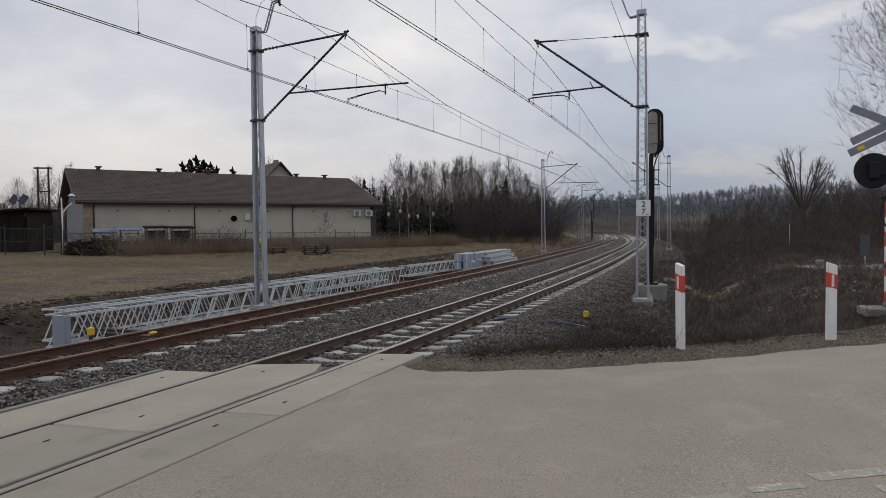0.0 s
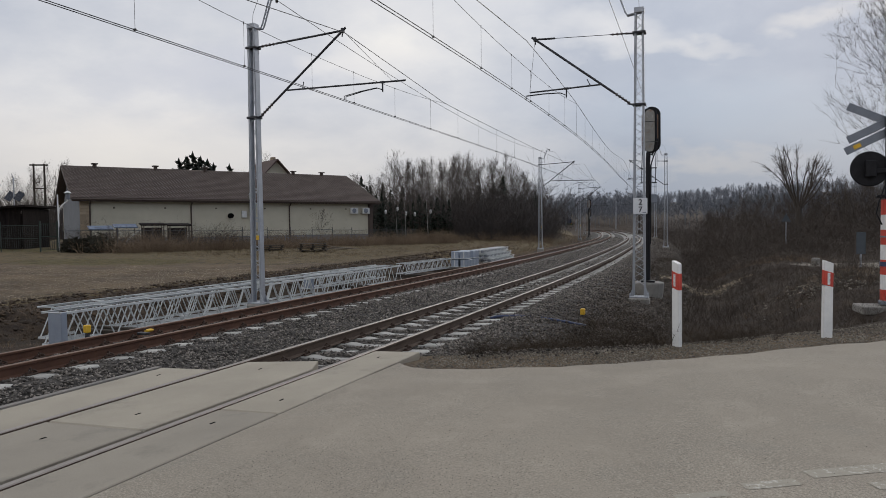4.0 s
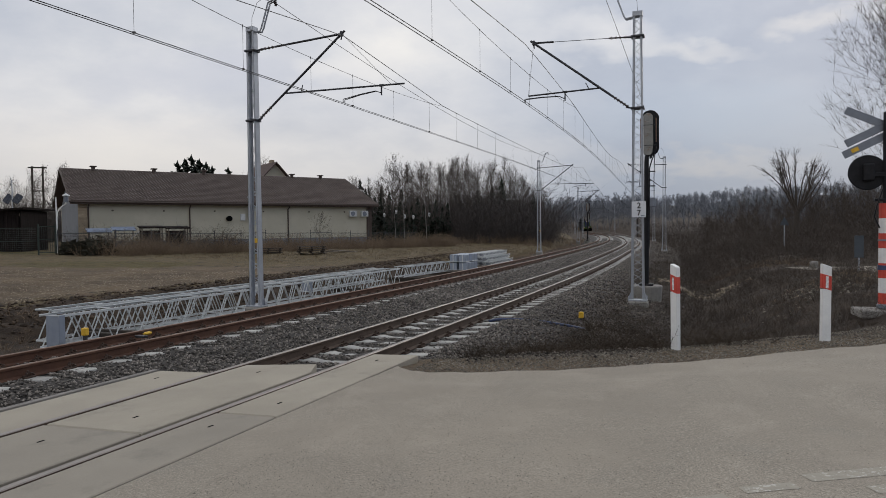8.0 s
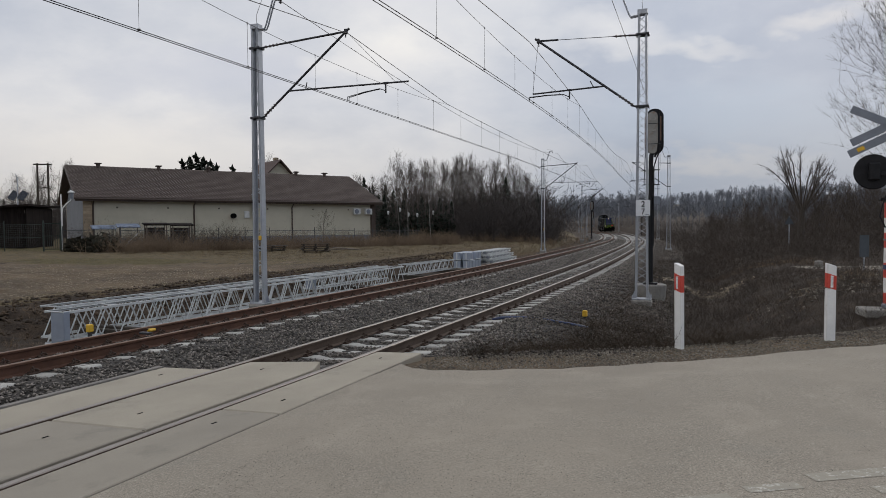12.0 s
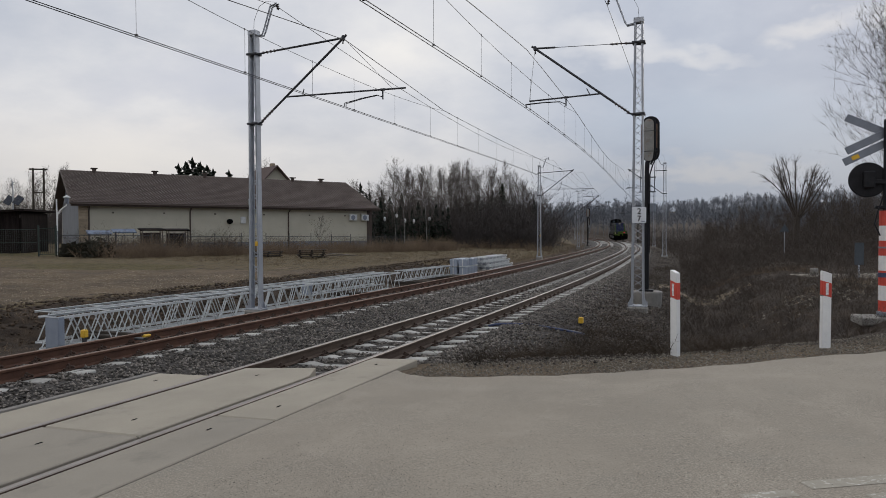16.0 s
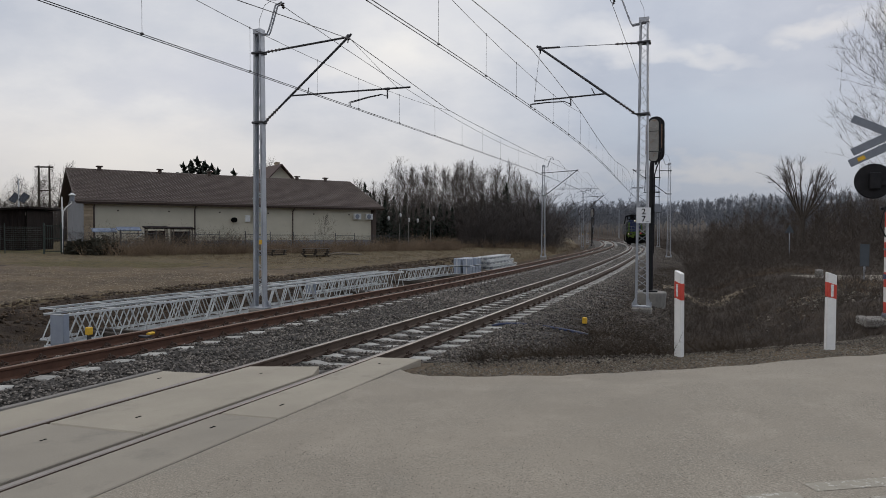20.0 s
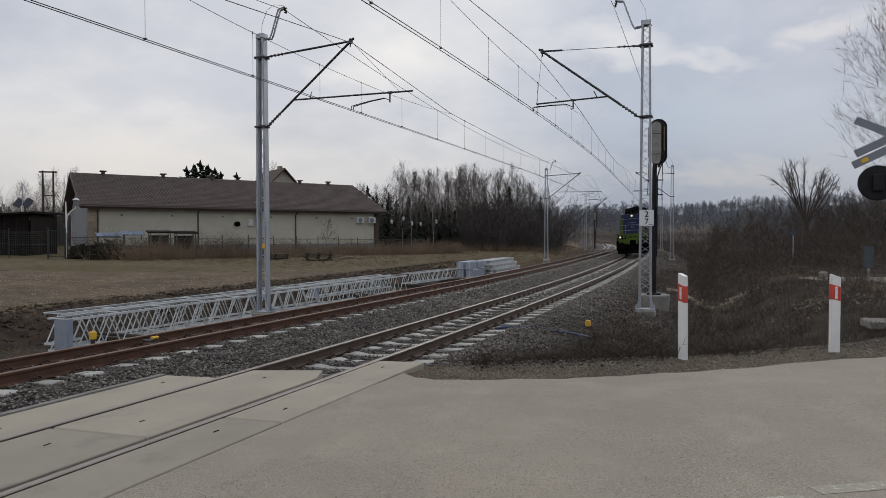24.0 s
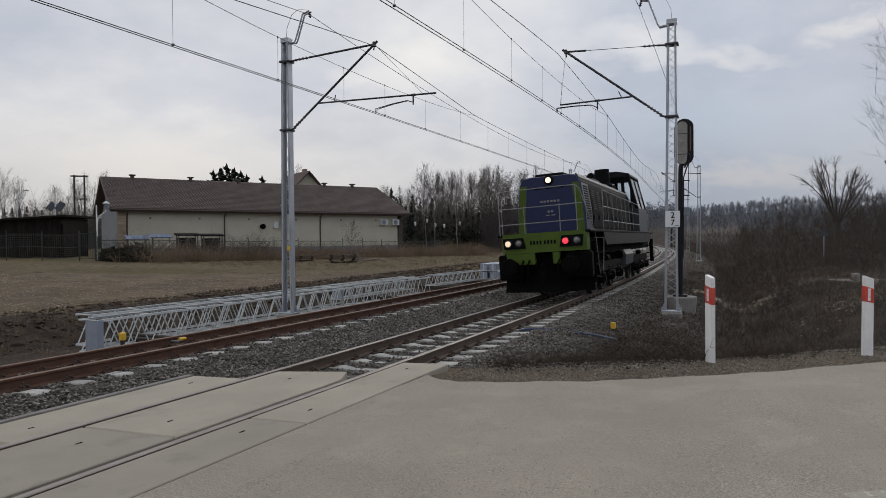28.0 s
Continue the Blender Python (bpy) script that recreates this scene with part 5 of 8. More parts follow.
def make_loco():
    t = thing("locomotive", "blue and green diesel locomotive with lit lamps", "locomotive")
    P = lambda name, sh, mat, label="", parent=t: part(name, sh, mat, parent, label)
    # front beam with lamps
    beam = Shape()
    beam.quad_strip([[(x, y, z) for x, y in ((-1.26, -0.42), (-1.24, -0.12), (-1.1, -0.02), (1.1, -0.02), (1.24, -0.12), (1.26, -0.42))] for z in (1.42, 1.94, 1.98)])
    beam.box((0.68, -0.12, 1.25), (0.86, 0.16, 0.36), 0.02)
    beam.box((-0.36, -0.12, 1.25), (0.20, 0.16, 0.36), 0.02)
    b = P("front_beam", beam, "loco_green", "bright green front beam")
    for k in range(8):
        P("number_bar", Shape().box((0.34 - k * 0.095 - (0.03 if k > 3 else 0), -0.012, 1.70), (0.05, 0.012, 0.105), 0.003), "loco_grey", "", b)
    for sg in (1, -1):
        box = Shape().plate([(sg * 0.50, 1.55), (sg * 1.13, 1.55), (sg * 1.17, 1.86), (sg * 0.56, 1.86)][:: sg], 0.10, Matrix.Translation((0, -0.01, 0)))
        bx = P("lamp_box", box, "loco_grey", "dark headlamp box")
        for inner in (0, 1):
            x = sg * (1.0 if not inner else 0.68)
            lit = ("lamp_white" if sg > 0 and not inner else "lamp_red" if sg < 0 and inner else "lamp_off")
            tone = {"lamp_white": "lit warm white headlamp", "lamp_red": "lit red tail lamp", "lamp_off": "unlit lamp glass"}[lit]
            turn = Matrix.Translation((x, 0.04, 1.705)) @ Matrix.Rotation(-math.pi / 2, 4, "X")
            P("lamp_rim", Shape().lathe([(0.108, 0.0), (0.112, 0.03), (0.088, 0.045)], 18, turn), "loco_silver", "", bx)
            P("headlamp", Shape().lathe([(0.084, 0.02), (0.084, 0.048), (0.05, 0.062), (0.0, 0.068)], 18, turn), lit, tone, bx)
    # buffers, coupler, plough
    for sg in (1, -1):
        turn = Matrix.Translation((sg * 0.875, -0.2, 1.04)) @ Matrix.Rotation(-math.pi / 2, 4, "X")
        bu = P("buffer", Shape().lathe([(0.15, 0), (0.15, 0.35), (0.11, 0.36), (0.11, 0.62), (0.24, 0.63), (0.25, 0.66), (0.23, 0.69), (0.0, 0.71)], 20, turn), "loco_black", "black buffer")
        P("housing", Shape().box((sg * 1.0, -0.22, 1.02), (0.72, 0.34, 0.74), 0.05), "loco_black", "", bu)
    P("coupler_hook", Shape().box((0, 0.02, 1.03), (0.10, 0.3, 0.16), 0.03).tube((0, 0.1, 1.0), (0, 0.14, 0.62), 0.035, n=8), "loco_black")
    P("coupling_link", Shape().pipe([(-0.07, 0.12, 0.98), (-0.08, 0.15, 0.6), (0.0, 0.16, 0.5), (0.08, 0.15, 0.6), (0.07, 0.12, 0.98)], 0.022, 6), "loco_black")
    for x in (-0.45, 0.42, 0.6):
        P("air_hose", Shape().pipe([(x, -0.05, 1.2), (x, 0.12, 1.1), (x + 0.03, 0.14, 0.8), (x + 0.08, 0.05, 0.62)], 0.028, 6), "loco_black")
    pl = Shape().quad_strip([[(-1.32, -0.45, 0.27), (0, 0.0, 0.27), (1.32, -0.45, 0.27)], [(-1.32, -0.55, 0.55), (0, -0.14, 0.55), (1.32, -0.55, 0.55)], [(-1.30, -0.55, 0.92), (0, -0.18, 0.92), (1.30, -0.55, 0.92)]], closed=False)
    pl.quad_strip([[(-1.32, -0.50, 0.27), (0, -0.05, 0.27), (1.32, -0.50, 0.27)], [(-1.32, -0.60, 0.55), (0, -0.19, 0.55), (1.32, -0.60, 0.55)], [(-1.30, -0.60, 0.92), (0, -0.23, 0.92), (1.30, -0.60, 0.92)]], closed=False)
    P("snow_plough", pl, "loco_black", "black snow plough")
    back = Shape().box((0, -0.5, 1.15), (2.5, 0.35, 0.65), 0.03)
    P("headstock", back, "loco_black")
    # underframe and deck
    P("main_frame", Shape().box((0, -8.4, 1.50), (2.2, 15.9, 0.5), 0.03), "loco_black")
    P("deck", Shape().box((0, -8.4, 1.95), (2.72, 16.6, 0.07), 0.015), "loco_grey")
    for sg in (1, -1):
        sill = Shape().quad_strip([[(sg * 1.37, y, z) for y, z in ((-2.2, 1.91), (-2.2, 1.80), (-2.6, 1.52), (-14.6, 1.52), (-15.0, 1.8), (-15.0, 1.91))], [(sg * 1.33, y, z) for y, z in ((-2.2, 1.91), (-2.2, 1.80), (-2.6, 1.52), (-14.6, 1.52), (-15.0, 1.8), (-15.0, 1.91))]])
        P("side_sill", sill, "loco_silver", "silver side sill with shade in its colour")
        # steps below the front deck
        st = Shape()
        for k in range(3):
            st.box((sg * 1.22, -0.95, 0.62 + 0.36 * k), (0.30, 0.5, 0.04), 0.008)
        for yy in (-0.69, -1.21):
            st.box((sg * 1.30, yy, 1.1), (0.12, 0.02, 1.1))
        P("steps", st, "loco_black")
        st2 = Shape()
        for k in range(3):
            st2.box((sg * 1.22, -15.7, 0.62 + 0.36 * k), (0.30, 0.5, 0.04), 0.008)
        for yy in (-15.45, -15.95):
            st2.box((sg * 1.30, yy, 1.1), (0.12, 0.02, 1.1))
        P("steps", st2, "loco_black")
    # the hood
    y0, y1 = -1.15, -11.4

    def hood_ring(y, k=1.0, top=3.70):
        pts = [(1.03, 1.98), (1.03, 2.6), (0.93, 3.46), (0.84, top - 0.05), (0.6, top), (-0.6, top), (-0.84, top - 0.05), (-0.93, 3.46), (-1.03, 2.6), (-1.03, 1.98)]
        return [(x * k, y, z if z < 2 else 1.98 + (z - 1.98) * (0.985 if k < 1 else 1)) for x, z in pts]

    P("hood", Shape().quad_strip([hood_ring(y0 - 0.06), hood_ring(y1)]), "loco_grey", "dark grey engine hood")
    face = Shape().quad_strip([hood_ring(y0, 0.97), hood_ring(y0 - 0.07, 1.004)])
    f = P("hood_front", face, "loco_blue", "deep blue hood front")
    for sg in (1, -1):
        strip = Shape().quad_strip([[(sg * (x + w * 0.5), y0 + 0.008, z), (sg * (x - w * 0.5), y0 + 0.008, z), (sg * (x - w * 0.5), y0 - 0.03, z), (sg * (x + w * 0.5), y0 - 0.03, z)][:: sg] for x, w, z in ((0.89, 0.22, 2.0), (0.88, 0.22, 2.6), (0.79, 0.20, 3.44))])
        P("green_stripe", strip, "loco_green", "bright green edge stripe", f)
        edge = Shape().quad_strip([[(sg * x, y, z) for x, z in ((0.895, 3.585), (0.86, 3.665), (0.80, 3.71), (0.80, 3.66), (0.86, 3.57))] for y in (y0 - 0.02, y1)])
        P("roof_edge", edge, "loco_cab", "pale stripe along the hood's edge")
        # a blue louvred panel, then doors down the side
        pan = Shape().quad_strip([[(sg * (x + 0.012), y, z), (sg * (x + 0.012), y - 1.0, z), (sg * (x - 0.02), y - 1.0, z), (sg * (x - 0.02), y, z)][:: sg] for x, y, z in ((1.03, -1.24, 2.02), (1.03, -1.24, 2.6), (0.935, -1.24, 3.42))])
        P("side_panel", pan, "loco_cab", "pale grey louvred side panel")
        for k in range(14):
            z = 2.35 + k * 0.075
            xx = 1.034 - max(z - 2.6, 0) * 0.116
            P("louvre", Shape().box((sg * (xx + 0.012), -1.72, z), (0.03, 0.6, 0.04), 0.008), "loco_grey")
        for k in range(10):
            yy = -2.75 - k * 0.86
            door = Shape().quad_strip([[(sg * (1.03 - max(z - 2.6, 0) * 0.116 + d), y, z) for y in (yy - 0.38, yy + 0.38)] for z, d in ((2.1, 0.025), (2.6, 0.025), (3.38, 0.025), (3.38, -0.01))], closed=False)
            door.quad_strip([[(sg * (1.03 + d), y, z) for z in (2.1, 2.6)] for y, d in ((yy - 0.38, -0.01), (yy - 0.38, 0.025))], closed=False)
            d = P("side_door", door, "loco_grey")
            slats = Shape()
            for j in range(9):
                z = 2.68 + j * 0.07
                slats.box((sg * (1.055 - (z - 2.6) * 0.116), yy, z), (0.02, 0.56, 0.03), 0)
            P("slats", slats, "loco_silver" if k in (0, 1, 4) else "loco_grey", "", d)
            P("handle", Shape().box((sg * 1.07, yy + 0.28, 2.4), (0.03, 0.04, 0.14), 0.008), "loco_silver", "", d)
    for z, w in ((2.93, 0.62), (2.62, 0.20), (2.51, 0.34)):
        n = 6 if z > 2.9 else 2
        for k in range(n):
            P("lettering_bar", Shape().box((0.0 + (k - (n - 1) / 2) * w / n, y0 + 0.012, z), (w / n * 0.7, 0.008, 0.06 if z > 2.6 else 0.03)), "rail_white", "", f)
    for x in (0.0, 0.35, -0.35):
        P("grab_handle", Shape().box((x, y0 + 0.02, 3.33), (0.20, 0.05, 0.03), 0.01), "loco_black", "", f)
    turn = Matrix.Translation((0, y0 - 0.02, 3.56)) @ Matrix.Rotation(-math.pi / 2, 4, "X")
    lamp = P("top_lamp", Shape().lathe([(0.14, 0), (0.145, 0.06), (0.12, 0.075)], 20, turn), "loco_grey", "lamp ring over the hood front")
    P("lens", Shape().lathe([(0.10, 0.03), (0.10, 0.07), (0.05, 0.09), (0, 0.095)], 20, turn), "lamp_top", "lit warm white lamp", lamp)
    P("roof_hatch", Shape().box((0.02, -1.9, 3.74), (0.9, 1.1, 0.10), 0.03), "loco_grey")
    P("roof_fan", Shape().lathe([(0.5, 3.69), (0.5, 3.82), (0.42, 3.85)], 20, Matrix.Translation((0, -3.5, 0))), "loco_roof")
    st = Shape().tube((-0.02, -10.4, 3.6), (-0.02, -10.4, 4.72), 0.34, 0.31, 16)
    P("stack_base", Shape().box((0.05, -10.4, 3.85), (1.1, 1.3, 0.42), 0.06), "loco_grey")
    P("exhaust_chimney", st, "loco_grey", "tall dark exhaust chimney")
    P("exhaust_pipe", Shape().tube((0.25, -9.4, 3.66), (0.25, -9.4, 4.3), 0.10, n=12).tube((0.25, -9.4, 4.28), (0.25, -9.2, 4.42), 0.13, n=12), "loco_black")
    P("air_intake", Shape().box((-0.1, -5.2, 3.76), (1.2, 1.5, 0.18), 0.06), "loco_roof")
    P("air_intake", Shape().box((-0.30, -8.0, 3.78), (0.6, 0.9, 0.2), 0.06), "loco_roof")
    # cab: solid lower walls, pillars, roof and panes
    c0, c1 = -11.4, -14.2
    cab = Shape()
    for sg in (1, -1):
        cab.box((sg * 1.30, (c0 + c1) / 2, 2.5), (0.06, c0 - c1, 1.05), 0.01)
    for yy in (c0, c1):
        cab.box((0, yy, 2.5), (2.66, 0.06, 1.05), 0.01)
        cab.box((0, yy, 3.22), (1.62, 0.06, 0.46), 0.01)
    P("cab_wall", cab, "loco_cab", "pale grey cab walls")
    for yy in (c0, (c0 + c1) / 2, c1):
        for sg in (1, -1):
            P("cab_pillar", Shape().quad_strip([[(sg * (x - 0.12 * u), yy + 0.12 * v, z) for u, v in ((0, -1), (0, 1), (1, 1), (1, -1))] for x, z in ((1.33, 3.0), (1.02, 4.50))]), "loco_grey", "dark cab window pillar")
    for yy in (c0, c1):
        for x in (-0.02, 0.72, -0.72):
            P("window_post", Shape().box((x, yy, 3.93), (0.14, 0.06, 1.16), 0.01), "loco_grey")
    roof = Shape().quad_strip([[(x, y, z) for x, z in ((1.08, 4.42), (1.0, 4.56), (0.5, 4.68), (-0.5, 4.68), (-1.0, 4.56), (-1.08, 4.42))] for y in (c0 + 0.12, c1 - 0.12)])
    P("cab_roof", roof, "loco_roof", "dark curved cab roof")
    for sg in (1, -1):
        for ya, yb in ((c0 - 0.06, (c0 + c1) / 2 + 0.06), ((c0 + c1) / 2 - 0.06, c1 + 0.06)):
            pane = Shape().quad_strip([[(sg * (x - d), y, z) for y, d in ((ya, 0.02), (yb, 0.02), (yb, 0.035), (ya, 0.035))] for x, z in ((1.32, 3.03), (1.03, 4.46))])
            w = P("side_window", pane, "glass", "clear cab window")
    for yy in (c0, c1):
        for x, w in ((0.35, 0.62), (-0.37, 0.60)):
            P("front_window", Shape().box((x, yy, 3.93), (w, 0.02, 1.0)), "glass", "clear cab window")
    P("rear_hood", Shape().box((0, -15.35, 2.72), (2.0, 2.2, 1.48), 0.08), "loco_cab", "pale rear hood")
    for k in range(3):
        P("roof_rail", Shape().pipe([(0.95 - 0.0 * k, -3.0 - 2.1 * k, 3.64), (0.98, -3.0 - 2.1 * k, 3.80), (0.98, -4.6 - 2.1 * k, 3.80), (0.95, -4.6 - 2.1 * k, 3.64)], 0.016, 5), "rail_white")
    # railings of the front deck
    r = 0.0145
    def rail(name, *pts, rr=r):
        P(name, Shape().pipe(list(pts), rr, 6), "rail_white")
    rail("handrail", (1.28, -0.12, 3.22), (1.25, -0.10, 3.24), (-0.55, -0.08, 3.26), (-1.0, -0.1, 3.26), (-1.10, -0.18, 3.15), (-1.34, -0.9, 1.9), (-1.36, -1.2, 0.72))
    rail("handrail", (1.10, -1.0, 3.12), (1.40, -0.95, 3.14), (1.44, -0.85, 3.0), (1.45, -0.85, 0.75))
    for z in (2.72, 2.26):
        rail("handrail", (1.28, -0.10, z), (-1.18, -0.10, z + 0.02))
        rail("handrail", (1.44, -0.85, z), (1.28, -0.12, z))
    for x in (1.28, 0.52, -0.52):
        rail("railing_post", (x, -0.10, 1.95), (x, -0.10, 2.78 if abs(x) < 1 else 3.24))
    rail("railing_post", (-1.0, -0.10, 1.95), (-1.0, -0.10, 3.26))
    for sg in (1, -1):
        rail("handrail", (sg * 1.36, -1.75, 0.75), (sg * 1.34, -2.35, 1.95), (sg * 1.33, -2.45, 2.9), (sg * 1.31, -2.6, 3.22), (sg * 1.31, -2.75, 3.24), (sg * 1.31, -11.3, 3.14))
        for z in (2.72, 2.28):
            rail("handrail", (sg * 1.33, -2.45, z), (sg * 1.33, -11.3, z))
        for k in range(7):
            rail("railing_post", (sg * 1.33, -3.4 - k, 1.95), (sg * 1.32, -3.4 - k, 3.2), rr=0.011)
        rail("handrail", (sg * 1.33, -14.3, 3.1), (sg * 1.33, -16.2, 3.1), (sg * 1.34, -16.4, 2.9), (sg * 1.36, -16.4, 0.8))
        for k in range(2):
            rail("railing_post", (sg * 1.33, -14.8 - k, 1.95), (sg * 1.33, -14.0 - k, 3.1), rr=0.011)
    # tank and bogies
    tank = Shape().quad_strip([[(x, y, z) for x, z in ((1.12, 1.28), (1.22, 1.1), (1.18, 0.72), (0.9, 0.55), (-0.9, 0.55), (-1.18, 0.72), (-1.22, 1.1), (-1.12, 1.28))] for y in (-7.55, -9.75)])
    P("fuel_tank", tank, "loco_cab", "pale grey fuel tank under the frame")
    for sg in (1, -1):
        P("air_reservoir", Shape().tube((sg * 1.05, -6.9, 1.12), (sg * 1.05, -7.5, 1.12), 0.16, n=12), "loco_black")
    for mid in (-4.5, -12.7):
        fr = Shape()
        for sg in (1, -1):
            fr.quad_strip([[(sg * 1.10, y, z) for y, z in ((mid + 2.7, 0.78), (mid + 2.5, 0.98), (mid - 2.5, 0.98), (mid - 2.7, 0.78), (mid - 2.4, 0.68), (mid + 2.4, 0.68))], [(sg * 0.96, y, z) for y, z in ((mid + 2.7, 0.78), (mid + 2.5, 0.98), (mid - 2.5, 0.98), (mid - 2.7, 0.78), (mid - 2.4, 0.68), (mid + 2.4, 0.68))]])
        fr.box((0, mid, 0.85), (2.0, 0.5, 0.25), 0.02)
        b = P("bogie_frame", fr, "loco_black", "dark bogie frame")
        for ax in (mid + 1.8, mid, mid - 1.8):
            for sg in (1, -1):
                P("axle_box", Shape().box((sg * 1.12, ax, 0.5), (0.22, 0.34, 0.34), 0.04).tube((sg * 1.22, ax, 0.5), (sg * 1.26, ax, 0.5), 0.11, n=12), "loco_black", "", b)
                for dy in (-0.32, 0.32):
                    sp = Shape().pipe([(sg * 1.12 + 0.075 * math.cos(k * 1.05), ax + dy + 0.075 * math.sin(k * 1.05), 0.5 + k * 0.0145) for k in range(25)], 0.016, 4)
                    P("spring", sp, "wheel", "", b)
        for sg in (1, -1):
            P("brake_cylinder", Shape().tube((sg * 1.18, mid + 0.9, 1.1), (sg * 1.18, mid + 1.35, 1.1), 0.1, n=10), "loco_black", "", b)
    wheels = []
    for ax in AXLES:
        ws = Shape().tube((-0.9, 0, 0), (0.9, 0, 0), 0.09, n=12)
        for sg in (1, -1):
            m = Matrix.Translation((sg * 0.70, 0, 0)) @ Matrix.Rotation(sg * math.pi / 2, 4, "Y")
            ws.lathe([(WHEEL_R + 0.028, 0), (WHEEL_R + 0.028, 0.025), (WHEEL_R, 0.035), (WHEEL_R - 0.003, 0.13), (WHEEL_R - 0.06, 0.13), (WHEEL_R - 0.08, 0.07), (0.18, 0.06), (0.15, 0.13), (0.0, 0.13)], 28, m)
            for k in range(5):
                a = 2 * math.pi * k / 5
                ws.box((sg * 0.765, 0.29 * math.cos(a), 0.29 * math.sin(a)), (0.03, 0.09, 0.09), 0.01)
        wheels.append(part("wheelset", ws, "wheel", t, "worn steel wheelset"))
    return t, wheels


LOCO, WHEELSETS = make_loco()
SPEED, S_END = 10.076, -0.25
LOCO_LEAN = 0.062


def loco_s(t):
    d = 28.0 - t
    return S_END + SPEED * d - 0.00131 * d * d


def loco_pose(t):
    s = loco_s(t)
    a, b = at_track(s + 4.5), at_track(s + 12.7)
    y = (a - b).normalized()
    x = y.cross(Vector((0, 0, 1)))
    m = Matrix((x, y, Vector((0, 0, 1)))).transposed().to_4x4()
    return Matrix.Translation(a + y * 4.5 - x * 0.12) @ m @ Matrix.Rotation(LOCO_LEAN, 4, "Y")

# ---- the long building and its yard ----

HOUSE = Matrix.Translation((-32.6, 60.0, 0.30)) @ Matrix.Rotation(math.atan2(0.567, 0.823), 4, "Z")
LEN, DEEP, WALL, RIDGE = 30.0, 16.0, 4.25, 7.85


def tiled_slope(L, run, z0, z1, over):
    """One roof slope of pressed tile sheets: waves across, a step at each course."""
    sh = Shape()
    courses, waves = 24, int(L / 0.30)
    xs = [k / 4 * 0.30 for k in range(waves * 4 + 1)]
    lift = (0.0, 0.045, 0.06, 0.02)
    rows = []
    for c in range(courses):
        for e, d in ((0.0, 0.10), (1.0, 0.0)):
            f = (c + e) / courses
            y, z = run * f, z0 + (z1 - z0) * f
            rows.append([(x - over, y, z + d + lift[k % 4]) for k, x in enumerate(xs)])
    sh.quad_strip(rows, closed=False)
    return sh


